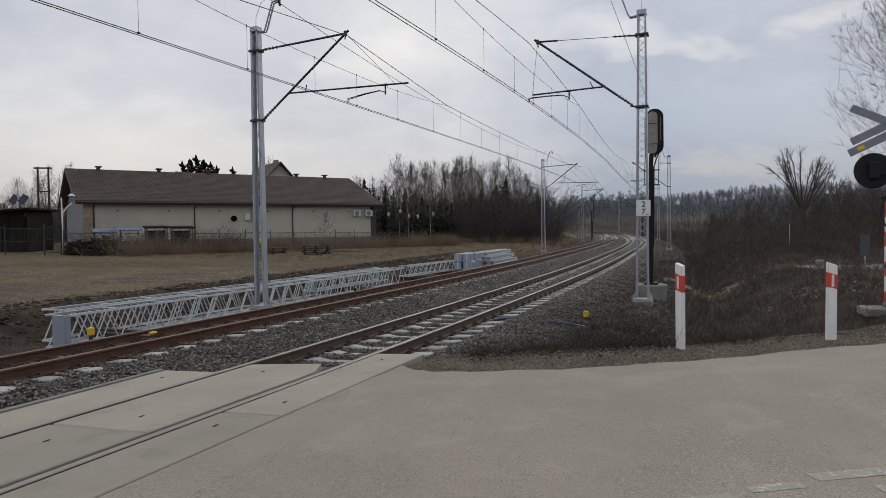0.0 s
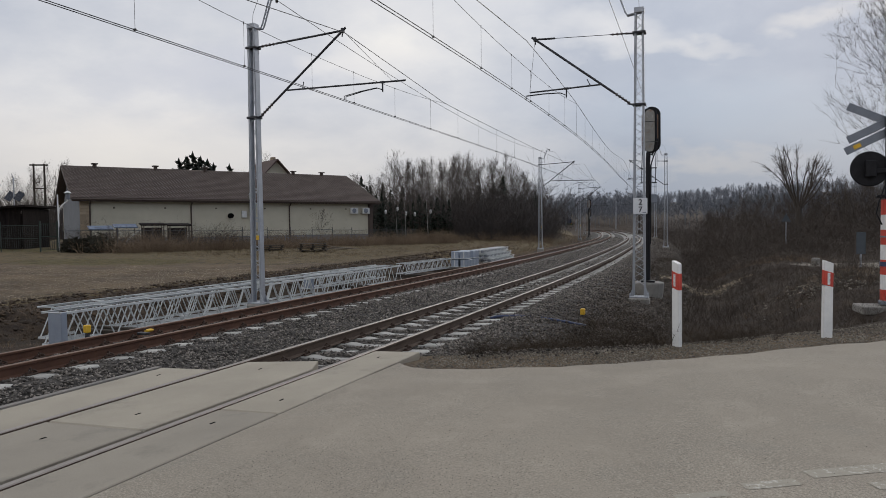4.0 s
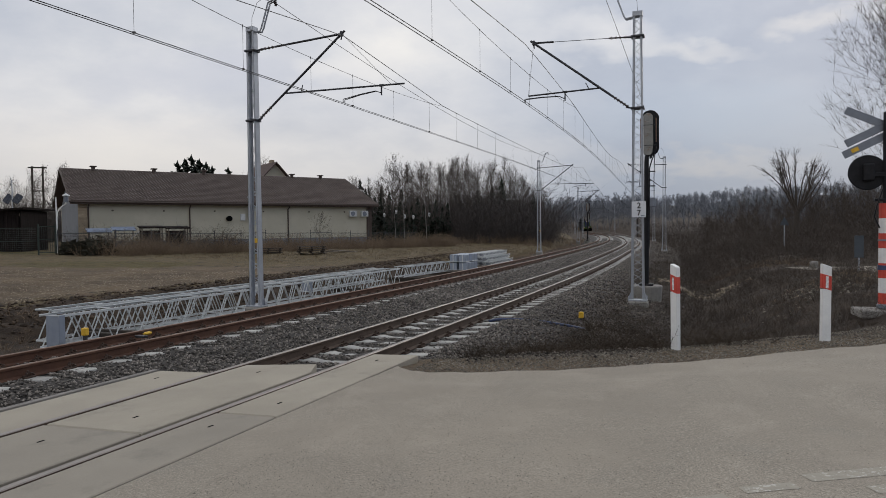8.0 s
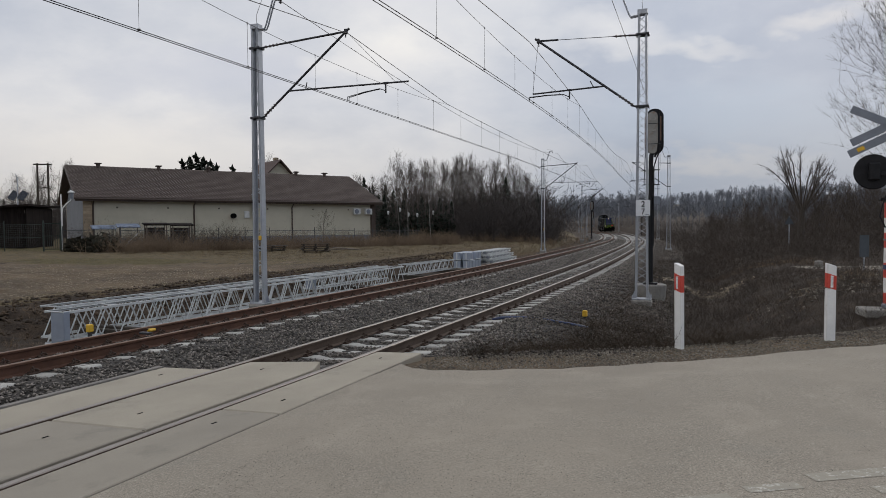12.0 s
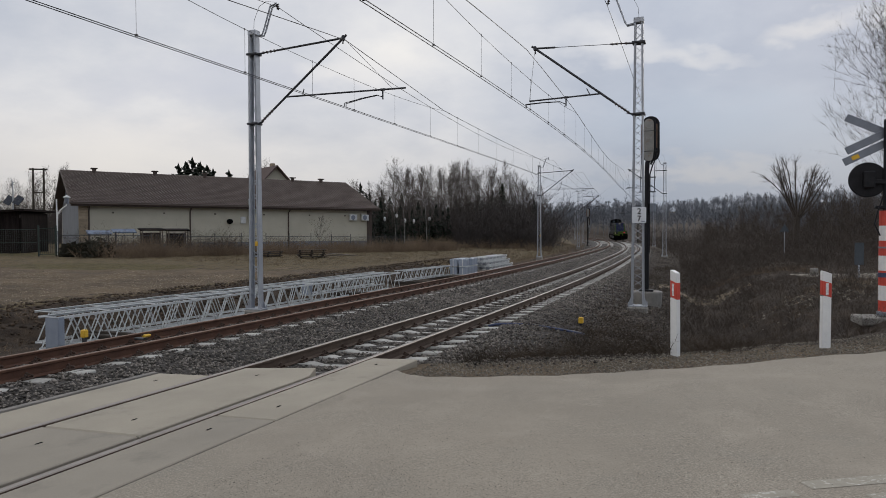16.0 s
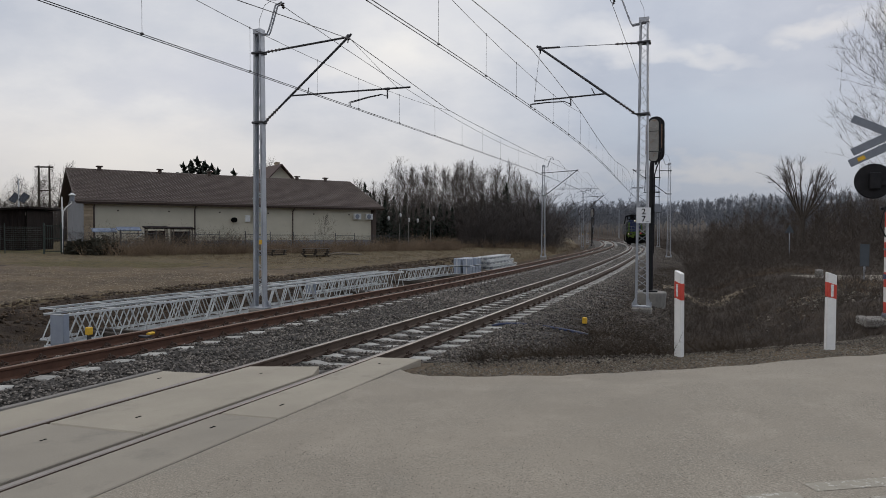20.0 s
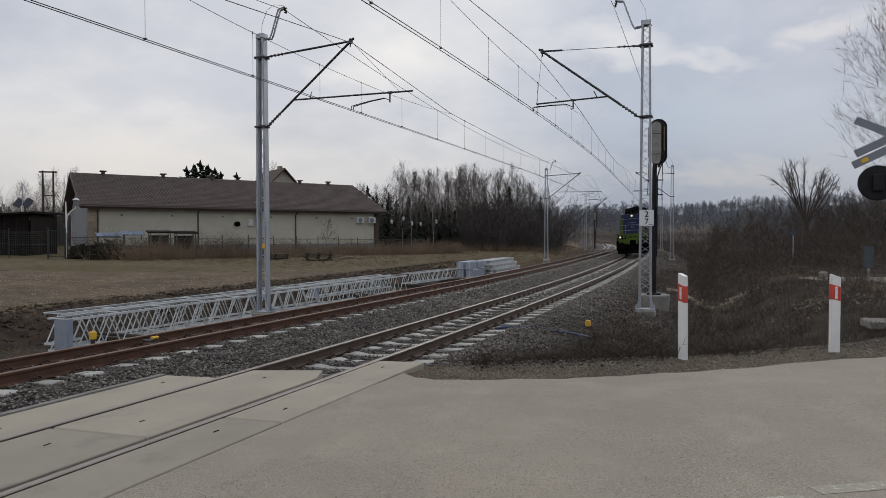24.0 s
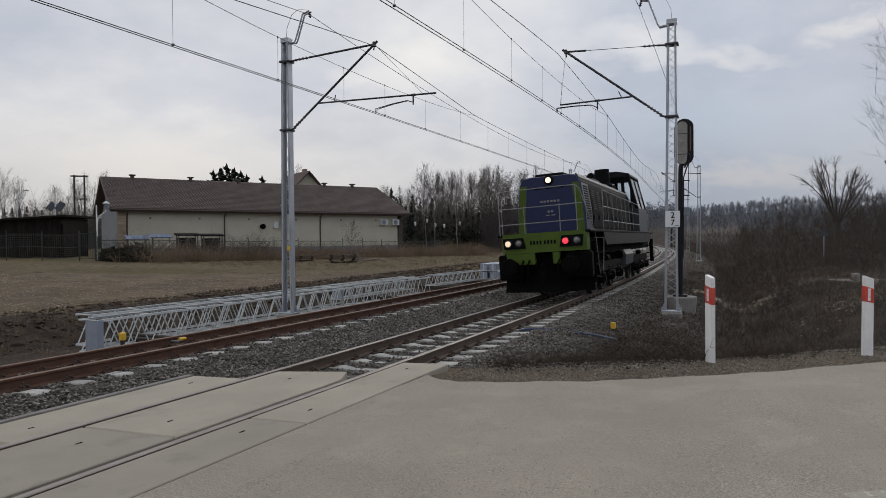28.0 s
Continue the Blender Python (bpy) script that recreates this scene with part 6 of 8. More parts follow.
def make_building():
    t = thing("long_building", "long cream-rendered building with a brown tiled roof", "building", HOUSE)
    P = lambda name, sh, mat, label="", parent=t: part(name, sh, mat, parent, label)
    P("front_wall", Shape().box((LEN / 2, 0.15, WALL / 2 - 0.3), (LEN, 0.3, WALL + 0.6)), "cream", "cream rendered wall with faint stains")
    P("back_wall", Shape().box((LEN / 2, DEEP - 0.15, WALL / 2 - 0.3), (LEN, 0.3, WALL + 0.6)), "cream")
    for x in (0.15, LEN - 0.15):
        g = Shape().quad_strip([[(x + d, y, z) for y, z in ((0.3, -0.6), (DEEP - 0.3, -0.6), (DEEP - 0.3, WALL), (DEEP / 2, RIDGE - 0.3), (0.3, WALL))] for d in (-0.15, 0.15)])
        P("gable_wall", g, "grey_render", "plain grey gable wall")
    over = 0.75
    front = tiled_slope(LEN + 2 * over, DEEP / 2 + 0.65, WALL + 0.05, RIDGE, over)
    r = part("roof_slope", front, "roof_tile", t, "brown pressed tile roof", m=Matrix.Translation((0, -0.65, 0)))
    back = part("roof_slope", front.mesh("roof_slope"), "roof_tile", t, m=Matrix.Translation((LEN, DEEP + 0.65, 0)) @ Matrix.Rotation(math.pi, 4, "Z"))
    P("ceiling_board", Shape().quad_strip([[(x, y, z) for y, z in ((-0.6, WALL - 0.02), (DEEP / 2, RIDGE - 0.12), (DEEP + 0.6, WALL - 0.02), (DEEP / 2, RIDGE - 0.3))] for x in (-over, LEN + over)]), "brown_trim")
    P("ridge_cap", Shape().tube((-over, DEEP / 2, RIDGE), (LEN + over, DEEP / 2, RIDGE), 0.11, n=8), "roof_tile")
    P("fascia", Shape().box((LEN / 2, -0.64, WALL - 0.02), (LEN + 2 * over, 0.04, 0.36)), "brown_trim")
    P("gutter", Shape().tube((-over, -0.74, WALL), (LEN + over, -0.74, WALL), 0.08, n=8), "brown_trim", "dark brown gutter")
    for x in (-over, LEN + over):
        for y0, y1 in ((-0.68, DEEP / 2), (DEEP + 0.68, DEEP / 2)):
            P("verge_board", Shape().tube((x, y0, WALL + 0.02), (x, y1, RIDGE - 0.03), 0.10, n=4), "brown_trim")
    for x in (0.75, 9.65, 19.85, 29.6):
        P("downpipe", Shape().pipe([(x, -0.7, WALL - 0.05), (x, -0.4, WALL - 0.35), (x, -0.08, WALL - 0.5), (x, -0.08, 0)], 0.07, 8), "brown_trim", "dark brown downpipe")
    for x, w in ((0.30, 0.75), (29.75, 0.65)):
        pier = P("corner_facing", Shape().box((x, -0.02, WALL / 2), (w, 0.10, WALL - 0.1), 0.01), "brown_trim" if x > 20 else "clinker", "tan facing at the corner")
        if x < 20:
            for k in range(13):
                P("slat", Shape().box((x, -0.085, 0.5 + k * 0.28), (w - 0.06, 0.04, 0.22), 0.01), "clinker", "", pier)
    for x in (2.76, 7.25, 12.1, 17.15, 22.3, 26.6):
        P("wall_vent", Shape().box((x, -0.03, 3.5), (0.18, 0.08, 0.15), 0.02), "grey_wood")
    P("plinth", Shape().box((LEN / 2, -0.025, 0.2), (LEN, 0.05, 0.9)), "grey_render")
    P("exhaust_vent", Shape().tube((13.5, 0.05, 2.75), (13.5, -0.45, 2.75), 0.26, n=16), "loco_black", "round dark exhaust vent")
    flue = P("flue", Shape().tube((15.6, -0.3, 2.6), (15.6, -0.3, 4.9), 0.16, n=12).lathe([(0.26, 4.95), (0.10, 5.2)], 12, Matrix.Translation((15.6, -0.3, 0))), "galv", "steel flue pipe")
    P("meter_box", Shape().box((14.9, -0.12, 2.9), (0.5, 0.25, 0.7), 0.03), "white_plastic")
    for x in (27.5, 29.0):
        ac = P("air_conditioner", Shape().box((x, -0.3, 3.3), (0.85, 0.38, 0.68), 0.03), "white_plastic", "white outdoor air conditioner")
        P("fan_grille", Shape().lathe([(0.25, 0), (0.27, 0.03), (0.22, 0.04)], 16, Matrix.Translation((x - 0.08, -0.49, 3.3)) @ Matrix.Rotation(math.pi / 2, 4, "X")), "sign_back", "", ac)
    for x in (2.2, 8.0, 13.2, 18.5, 23.5, 27.2):
        c = P("roof_vent", Shape().tube((x, DEEP / 2 - 0.3, RIDGE - 0.3), (x, DEEP / 2 - 0.3, RIDGE + 0.28), 0.2, n=10).box((x, DEEP / 2 - 0.3, RIDGE + 0.34), (0.62, 0.62, 0.12), 0.03), "brown_trim")


make_building()


def make_far_house():
    m = Matrix.Translation((-26.4, 107, 0.9)) @ Matrix.Rotation(radians(38), 4, "Z")
    t = thing("far_house", "distant cream house with a red-brown gabled roof", "house", m)
    w, d, h, r = 7.6, 7.0, 7.9, 11.9
    body = Shape().quad_strip([[(x, y, z) for x, z in ((-w / 2, 0), (w / 2, 0), (w / 2, h), (0, r - 0.3), (-w / 2, h))] for y in (0, d)])
    part("wall", body, "cream", t)
    for sg in (1, -1):
        ro = Shape().quad_strip([[(sg * x, y, z) for x, z in ((w / 2 + 0.9, h - 0.9), (0, r), (0, r - 0.22), (w / 2 + 0.9, h - 1.12))] for y in (-0.8, d + 0.8)])
        part("roof", ro, "red_roof", t, "red-brown roof slope")
    part("chimney", Shape().box((1.2, d * 0.55, r - 0.1), (0.6, 0.9, 1.6), 0.03), "clinker", t)
    for x in (-0.9, 0.9):
        part("window", Shape().box((x, -0.02, h + 0.9), (0.9, 0.1, 1.2), 0.02), "solar", t, "dark attic window")


make_far_house()


def make_shed():
    z = height_at(-36, 52)
    t = thing("dark_shed", "dark brown wooden shed with a shallow roof", "shed", Matrix.Translation((-41.6, 51.5, z)) @ Matrix.Rotation(0.12, 4, "Z"))
    for k in range(30):
        part("plank", Shape().box((0.13 + k * 0.28, 0, 1.45 + 0.0088 * k), (0.26, 0.05, 2.9 + 0.0176 * k), 0.008), "dark_wood", t)
    part("side_wall", Shape().box((8.5, 2.2, 1.62), (0.08, 4.4, 3.24)), "dark_wood", t)
    part("back_wall", Shape().box((4.2, 4.4, 1.45), (8.5, 0.08, 2.9)), "dark_wood", t)
    part("roof", Shape().quad_strip([[(x, y, zz) for x, zz in ((-0.4, 2.75), (9.0, 3.35), (9.0, 3.5), (-0.4, 2.9))] for y in (-0.6, 4.9)]), "dark_wood", t, "shallow dark roof")
    c = thing("storage_box", "pale grey box on the ground by the shed", "box", Matrix.Translation((-38.6, 49.6, height_at(-38.6, 49.6))))
    part("body", Shape().box((0, 0, 0.25), (0.6, 0.5, 0.5), 0.02), "sign_back", c)
    part("lid", Shape().box((0, 0, 0.52), (0.64, 0.54, 0.05), 0.01), "white_plastic", c)


make_shed()


def make_pole_things():
    # wooden twin pole
    t = thing("twin_pole", "wooden twin pole with two cross beams", "utility pole", Matrix.Translation((-45.3, 75, 0.4)) @ Matrix.Rotation(0.2, 4, "Z"))
    for x in (-0.55, 0.55):
        part("pole", Shape().tube((x, 0, -0.5), (x, 0, 8.9), 0.13, 0.10, 10), "timber", t)
    part("beam", Shape().box((0, 0, 8.75), (1.9, 0.18, 0.16), 0.02), "timber", t)
    part("beam", Shape().box((0, 0, 6.1), (1.4, 0.12, 0.12), 0.02), "timber", t)
    # solar lamp with a small turbine
    t = thing("solar_lamp", "lamp post with two dark solar panels", "solar lamp", Matrix.Translation((-45.0, 70, 0.4)))
    part("pole", Shape().tube((0, 0, -0.3), (0, 0, 6.9), 0.07, 0.05, 8), "galv", t)
    for x in (-0.45, 0.55):
        part("solar_panel", Shape().box((0, 0, 0), (0.75, 0.05, 1.0), 0.01), "solar", t, m=Matrix.Translation((x, 0, 5.0)) @ Matrix.Rotation(radians(28), 4, "Y") @ Matrix.Rotation(radians(-20), 4, "X"))
    for k in range(3):
        a = 2 * math.pi * k / 3
        part("turbine_blade", Shape().tube((0, 0, 6.9), (0.55 * math.cos(a), 0.1, 6.9 + 0.55 * math.sin(a)), 0.04, 0.01, 4), "sign_back", t)
    # white curved yard lamp
    x, y = -28.6, 50.0
    t = thing("yard_lamp", "white curved yard lamp with a round shade", "lamp post", Matrix.Translation((x, y, height_at(x, y))))
    part("pole", Shape().pipe([(-0.25, 0, -0.2), (-0.25, 0, 2.6), (-0.2, 0, 3.1), (0.1, 0, 3.45), (0.45, 0, 3.7), (0.5, 0, 4.25)], 0.055, 8), "white_paint", t)
    part("mast", Shape().tube((-0.25, 0, 2.5), (-0.28, 0, 4.2), 0.05, n=8), "white_paint", t)
    part("shade", Shape().lathe([(0.02, 4.50), (0.15, 4.42), (0.27, 4.32), (0.26, 4.30), (0.1, 4.36)], 18, Matrix.Translation((0.5, 0, 0))), "white_plastic", t)
    part("lantern", Shape().lathe([(0.14, 3.85), (0.17, 4.25), (0.05, 4.35)], 12, Matrix.Translation((0.5, 0, 0))), "sign_back", t)


    # street lamp far west
    t = thing("street_lamp", "tall grey street lamp beyond the yard", "street lamp", Matrix.Translation((-60.5, 86, 0.4)))
    part("pole", Shape().tube((0, 0, -0.3), (0, 0, 7.6), 0.09, 0.05, 8), "galv", t)
    part("arm", Shape().pipe([(0, 0, 7.5), (0.3, 0, 7.85), (1.0, 0, 7.95)], 0.04, 6), "galv", t)
    part("lamp_head", Shape().box((1.2, 0, 7.95), (0.7, 0.3, 0.14), 0.04), "sign_back", t)


make_pole_things()


def make_fence(pts, mat, height, label, rails, gap=0.14):
    for (xa, ya), (xb, yb) in zip(pts, pts[1:]):
        a, b = Vector((xa, ya, 0)), Vector((xb, yb, 0))
        L = (b - a).length
        n = max(round(L / 2.6), 1)
        for k in range(n):
            p, q = a.lerp(b, k / n), a.lerp(b, (k + 1) / n)
            z = height_at(p.x, p.y)
            w = (q - p).length
            t = thing("fence_panel", label, "fence", Matrix.Translation((p.x, p.y, z)) @ Matrix.Rotation(math.atan2(b.y - a.y, b.x - a.x), 4, "Z"), "fence round the yard")
            part("post", Shape().tube((0, 0, -0.3), (0, 0, height + 0.25), 0.035, n=6), mat, t)
            for h in rails:
                part("rail", Shape().tube((0, 0, h * height), (w, 0, h * height), 0.022, n=5), mat, t)
            net = Shape()
            for j in range(int(w / gap)):
                net.tube((j * gap, 0, 0.05), (j * gap, 0, height), 0.006, n=3, caps=False)
            for j in range(int(height / gap)):
                net.tube((0, 0, 0.08 + j * gap), (w, 0, 0.08 + j * gap), 0.006, n=3, caps=False)
            part("wire_mesh", net, mat, t)


make_fence([(-35.5, 45.5), (-28.5, 46.8)], "fence_green", 1.9, "green wire mesh fence panel at the yard", (0.98, 0.5))
make_fence([(-27.2, 47.2), (-23.8, 48.7), (-18.5, 54.5)], "fence_steel", 1.55, "thin dark wire fence panel", (0.97,), 0.2)
make_fence([(-18.5, 54.5), (-7.2, 67.8), (-2.5, 73.0)], "fence_steel", 1.5, "dark steel mesh fence panel along the yard", (0.98, 0.1), 0.12)


def make_gate():
    t = thing("yard_gate", "narrow green gate in the mesh fence", "gate", Matrix.Translation((-28.4, 46.9, height_at(-28.4, 46.9))) @ Matrix.Rotation(0.3, 4, "Z"))
    for x in (0, 1.1):
        part("post", Shape().box((x, 0, 1.1), (0.10, 0.10, 2.2), 0.01), "fence_green", t)
    for z in (0.15, 1.1, 2.0):
        part("rail", Shape().box((0.55, 0, z), (1.0, 0.05, 0.05), 0.005), "fence_green", t)
    for k in range(8):
        part("bar", Shape().tube((0.1 + k * 0.13, 0, 0.15), (0.1 + k * 0.13, 0, 2.0), 0.012, n=5), "fence_green", t)


make_gate()


def make_stands():
    """Low covered stands and a sheet-topped bench behind the fence."""
    def stored(k, off, name, label, cat):
        p = HOUSE @ Vector((k, -off, 0))
        z = height_at(p.x, p.y)
        return thing(name, label, cat, Matrix.Translation((p.x, p.y, z)) @ Matrix.Rotation(0.6, 4, "Z"), "things stored behind the fence")
    for k, off in ((4.7, 7.0), (6.9, 6.6)):
        t = stored(k, off, "covered_stand", "wooden stand with a dark sloping lid behind the fence", "stand")
        part("lid", Shape().box((0, 0, 0), (2.0, 1.2, 0.12), 0.02), "dark_wood", t, m=Matrix.Translation((0, 0, 1.95)) @ Matrix.Rotation(0.12, 4, "X"))
        for x in (-0.8, 0.8):
            for y in (-0.45, 0.45):
                part("leg", Shape().box((x, y, 0.95), (0.1, 0.1, 1.9), 0.01), "grey_wood", t)
        part("panel", Shape().box((0, 0.4, 1.0), (1.6, 0.05, 1.3), 0.01), "dark_wood", t)
        part("brace", Shape().tube((-0.8, -0.48, 0.3), (0.2, -0.48, 1.7), 0.04, n=4), "grey_wood", t)
    t = stored(1.6, 6.8, "sheeted_bench", "bench topped with blue and white sheets", "bench")
    for k in range(2):
        part("sheet", Shape().box((-0.9 + k * 1.9, 0, 0), (1.85, 1.2, 0.07), 0.01), "blue_sheet", t, m=Matrix.Translation((0, 0.25 * k, 1.72 + 0.13 * k)) @ Matrix.Rotation(0.25, 4, "X"))
        for x in (-0.7, 0.7):
            part("leg", Shape().box((-0.9 + k * 1.9 + x, 0, 0.85), (0.08, 0.08, 1.7), 0.01), "grey_wood", t)
    part("brace", Shape().tube((0.6, -0.5, 0.2), (2.1, -0.5, 1.6), 0.04, n=4), "white_plastic", t)


make_stands()


def make_pallets():
    for x, y, n, seed in ((-13.5, 52.3, 3, 1), (-9.95, 51.5, 4, 2)):
        rng = random.Random(seed)
        z = height_at(x, y)
        for lay in range(n):
            t = thing("dark_pallet", "dark old pallet lying in a low stack", "pallet", Matrix.Translation((x + rng.uniform(-0.1, 0.1), y + rng.uniform(-0.1, 0.1), z + 0.17 * lay)) @ Matrix.Rotation(0.25 + rng.uniform(-0.12, 0.12), 4, "Z"), "pallets in the yard")
            for k in range(5):
                part("board", Shape().box((0, -0.5 + k * 0.25, 0.13), (2.2, 0.16, 0.03), 0.005), "timber", t)
            for k in (-0.9, 0, 0.9):
                part("block", Shape().box((k, 0, 0.055), (0.14, 1.1, 0.11), 0.008), "timber", t)
    for k, (x, y) in enumerate(((-9.0, 56.0), (-8.2, 56.5), (1.5, 86.0), (9.0, 88.0))):
        z = height_at(x, y)
        ob = part("pale_board", Shape().box((0, 0, 0.08), (2.2 + 0.3 * k, 0.5, 0.06), 0.01), "grey_wood", None, m=Matrix.Translation((x, y, z)) @ Matrix.Rotation(0.2 - 0.3 * k, 4, "Z") @ Matrix.Rotation(0.08, 4, "Y"))
        tagged(ob, "pale weathered board lying in the dry grass", "board", "boards in the grass")


make_pallets()


def make_garden_lamps():
    for x, h in ((-7.05, 3.9), (-5.5, 4.3), (-4.4, 3.7), (-3.25, 3.6), (-1.2, 3.9)):
        z = height_at(x, 86)
        t = thing("garden_lamp", "small white garden lamp among dark conifers", "lamp post", Matrix.Translation((x, 86.0, z)), "garden lamps")
        part("post", Shape().tube((0, 0, -0.2), (0, 0, h - z - 0.5), 0.022, n=6), "fence_green", t)
        part("lantern", Shape().lathe([(0.05, h - z - 0.55), (0.13, h - z - 0.42), (0.15, h - z - 0.1), (0.06, h - z)], 10), "white_plastic", t, "white lamp head")


make_garden_lamps()

# ---- trees and plants ----


def bare_tree(seed, h, spread=0.32, mains=16, upright=0.75, fork=0.0):
    """Sticks of a leafless tree: the trunk's and the crown's, each as ends and radii."""
    rng = np.random.RandomState(seed)
    trunk, crown, fine = [], [], []

    def limb(p, d, length, r0, r1, n, bend, out):
        pts = [p]
        for k in range(n):
            d = d + rng.normal(0, bend, 3) * 0.6
            d[2] += 0.08 * upright
            d = d / np.linalg.norm(d)
            q = p + d * length / n
            a, b = r0 + (r1 - r0) * k / n, r0 + (r1 - r0) * (k + 1) / n
            out.append((p, q, a, b))
            p = q
            pts.append(p)
        return pts, d

    r = 0.007 * h + 0.02
    stem, _ = limb(np.zeros(3), np.array([0, 0, 1.0]), h * 0.96, r, 0.012, 9, 0.05, trunk)
    stem = np.array(stem)
    for k in range(mains):
        t = 0.24 + 0.74 * (k + rng.uniform(0, 1)) / mains
        p = stem[int(t * 9)] + (stem[min(int(t * 9) + 1, 9)] - stem[int(t * 9)]) * (t * 9 % 1)
        a = rng.uniform(0, 6.28)
        lean = rng.uniform(0.45, 0.95) * (1.25 - 0.5 * t)
        d = np.array([math.cos(a) * lean, math.sin(a) * lean, upright])
        L = h * spread * (1.15 - 0.75 * t) * rng.uniform(0.75, 1.2)
        pts, d1 = limb(p, d / np.linalg.norm(d), L, r * (1.0 - t) * 0.15 + 0.007, 0.004, 4, 0.16, crown)
        for j in range(7):
            q = pts[1 + int(rng.uniform(0, 3.99))]
            d2 = d1 + rng.normal(0, 0.42, 3)
            d2[2] += 0.2
            sub, d3 = limb(q, d2 / np.linalg.norm(d2), L * rng.uniform(0.3, 0.65), 0.0065, 0.004, 2, 0.18, crown)
            for i in range(19):
                q2 = sub[1 + int(rng.uniform(0, 1.99))]
                d4 = d3 + rng.normal(0, 0.5, 3)
                d4[2] += 0.15
                limb(q2, d4 / np.linalg.norm(d4), L * rng.uniform(0.16, 0.42), 0.006, 0.003, 1, 0.0, fine)
    return trunk, crown, fine


def sticks_mesh(name, sticks, sides=3, thick=1.0):
    p, q = np.array([s[0] for s in sticks]), np.array([s[1] for s in sticks])
    v, f = strokes(p, q, np.array([s[2] for s in sticks]) * thick, np.array([s[3] for s in sticks]) * thick, sides)
    return array_mesh(name, v, f)


def spruce(seed, h, w):
    """A conifer: drooping boughs, each a row of small ragged sprays."""
    rng = np.random.RandomState(seed)
    v, f = [], []
    for k in range(int(h * 20)):
        t = rng.uniform(0.0, 1.0) ** 1.15
        R = w * (1 - t) ** 0.9 * rng.uniform(0.6, 1.15) + 0.06
        z = h * (0.05 + 0.93 * t)
        a = rng.uniform(0, 6.28)
        ca, sa = math.cos(a), math.sin(a)
        droop = rng.uniform(0.05, 0.5)
        for i in range(4):
            u0, u1 = R * i / 4.6, R * (i + 1.5) / 4.6
            ww = (0.09 * R + 0.07) * rng.uniform(0.7, 1.4)
            z0, z1 = z - droop * u0 + rng.normal(0, 0.07), z - droop * u1 + rng.normal(0, 0.10)
            b = len(v)
            v += [(ca * u0, sa * u0, z0), (ca * u1 - sa * ww, sa * u1 + ca * ww, z1 - rng.uniform(0, 0.2)), (ca * (u1 + 0.1), sa * (u1 + 0.1), z1 + 0.05), (ca * u1 + sa * ww, sa * u1 - ca * ww, z1 - rng.uniform(0, 0.2))]
            f += [(b, b + 1, b + 2), (b, b + 2, b + 3)]
    for k in range(5):
        b = len(v)
        a = k * 1.25
        v += [(0.12 * math.cos(a), 0.12 * math.sin(a), h * 0.93), (0.12 * math.cos(a + 2), 0.12 * math.sin(a + 2), h * 0.93), (0, 0, h * 1.02)]
        f += [(b, b + 1, b + 2)]
    return array_mesh("foliage", np.array(v), np.array(f))


def slivers(p, q, w, rng):
    """Thin triangles from p to q, w wide at the foot, for twigs too fine to be round."""
    p, q = np.asarray(p, float), np.asarray(q, float)
    side = np.cross(q - p, rng.normal(0, 1, p.shape))
    side /= np.maximum(np.linalg.norm(side, axis=1), 1e-6)[:, None]
    w = np.asarray(w)[:, None] / 2
    v = np.stack([p - side * w, p + side * w, q], 1).reshape(-1, 3)
    return v, np.arange(len(v)).reshape(-1, 3)


def crown_mesh(sticks, fine):
    """Round limbs and, at their ends, flat fine twigs."""
    a = strokes(np.array([s[0] for s in sticks]), np.array([s[1] for s in sticks]), np.array([s[2] for s in sticks]), np.array([s[3] for s in sticks]), 3)
    b = slivers(np.array([s[0] for s in fine]), np.array([s[1] for s in fine]), np.array([s[2] for s in fine]) * 1.5, np.random.RandomState(2))
    return array_mesh("crown", np.concatenate([a[0], b[0]]), np.concatenate([a[1], b[1] + len(a[0])]))


BARE = []
for k, (h, sp, up, n) in enumerate(((11, 0.33, 1.15, 30), (12, 0.29, 1.3, 32), (10, 0.38, 0.95, 26), (9, 0.36, 1.0, 22), (13, 0.30, 1.2, 32), (8, 0.46, 0.7, 16))):
    tr, cr, fi = bare_tree(40 + k, h, sp, n, up)
    BARE.append((h, sticks_mesh("trunk", tr, 6), crown_mesh(cr, fi)))
SPRUCE = [(8.0, spruce(3, 8, 1.9)), (8.0, spruce(4, 8, 1.5)), (5.0, spruce(5, 5, 0.75))]


def plant_bare(x, y, h, kind, turn, bark="trunk", label="bare leafless tree at the edge of the wood", group="bare trees of the wood", base=None):
    h0, tr, cr = BARE[kind]
    z = height_at(x, y) if base is None else base
    t = thing("bare_tree", label, "tree", Matrix.Translation((x, y, z - 0.1)) @ Matrix.Rotation(turn, 4, "Z"), group)
    k = h / h0
    m = Matrix.Diagonal((k, k, k, 1))
    for name, me, mat in (("trunk", tr, bark), ("crown", cr, "twig")):
        if bark == "birch" and name == "trunk":
            me = BIRCH[kind]
        part(name, me, mat, t, m=m)


BIRCH = []
for h, tr, cr in BARE:
    b = tr.copy()
    b.materials.clear()
    b.materials.append(M["birch"])
    BIRCH.append(b)


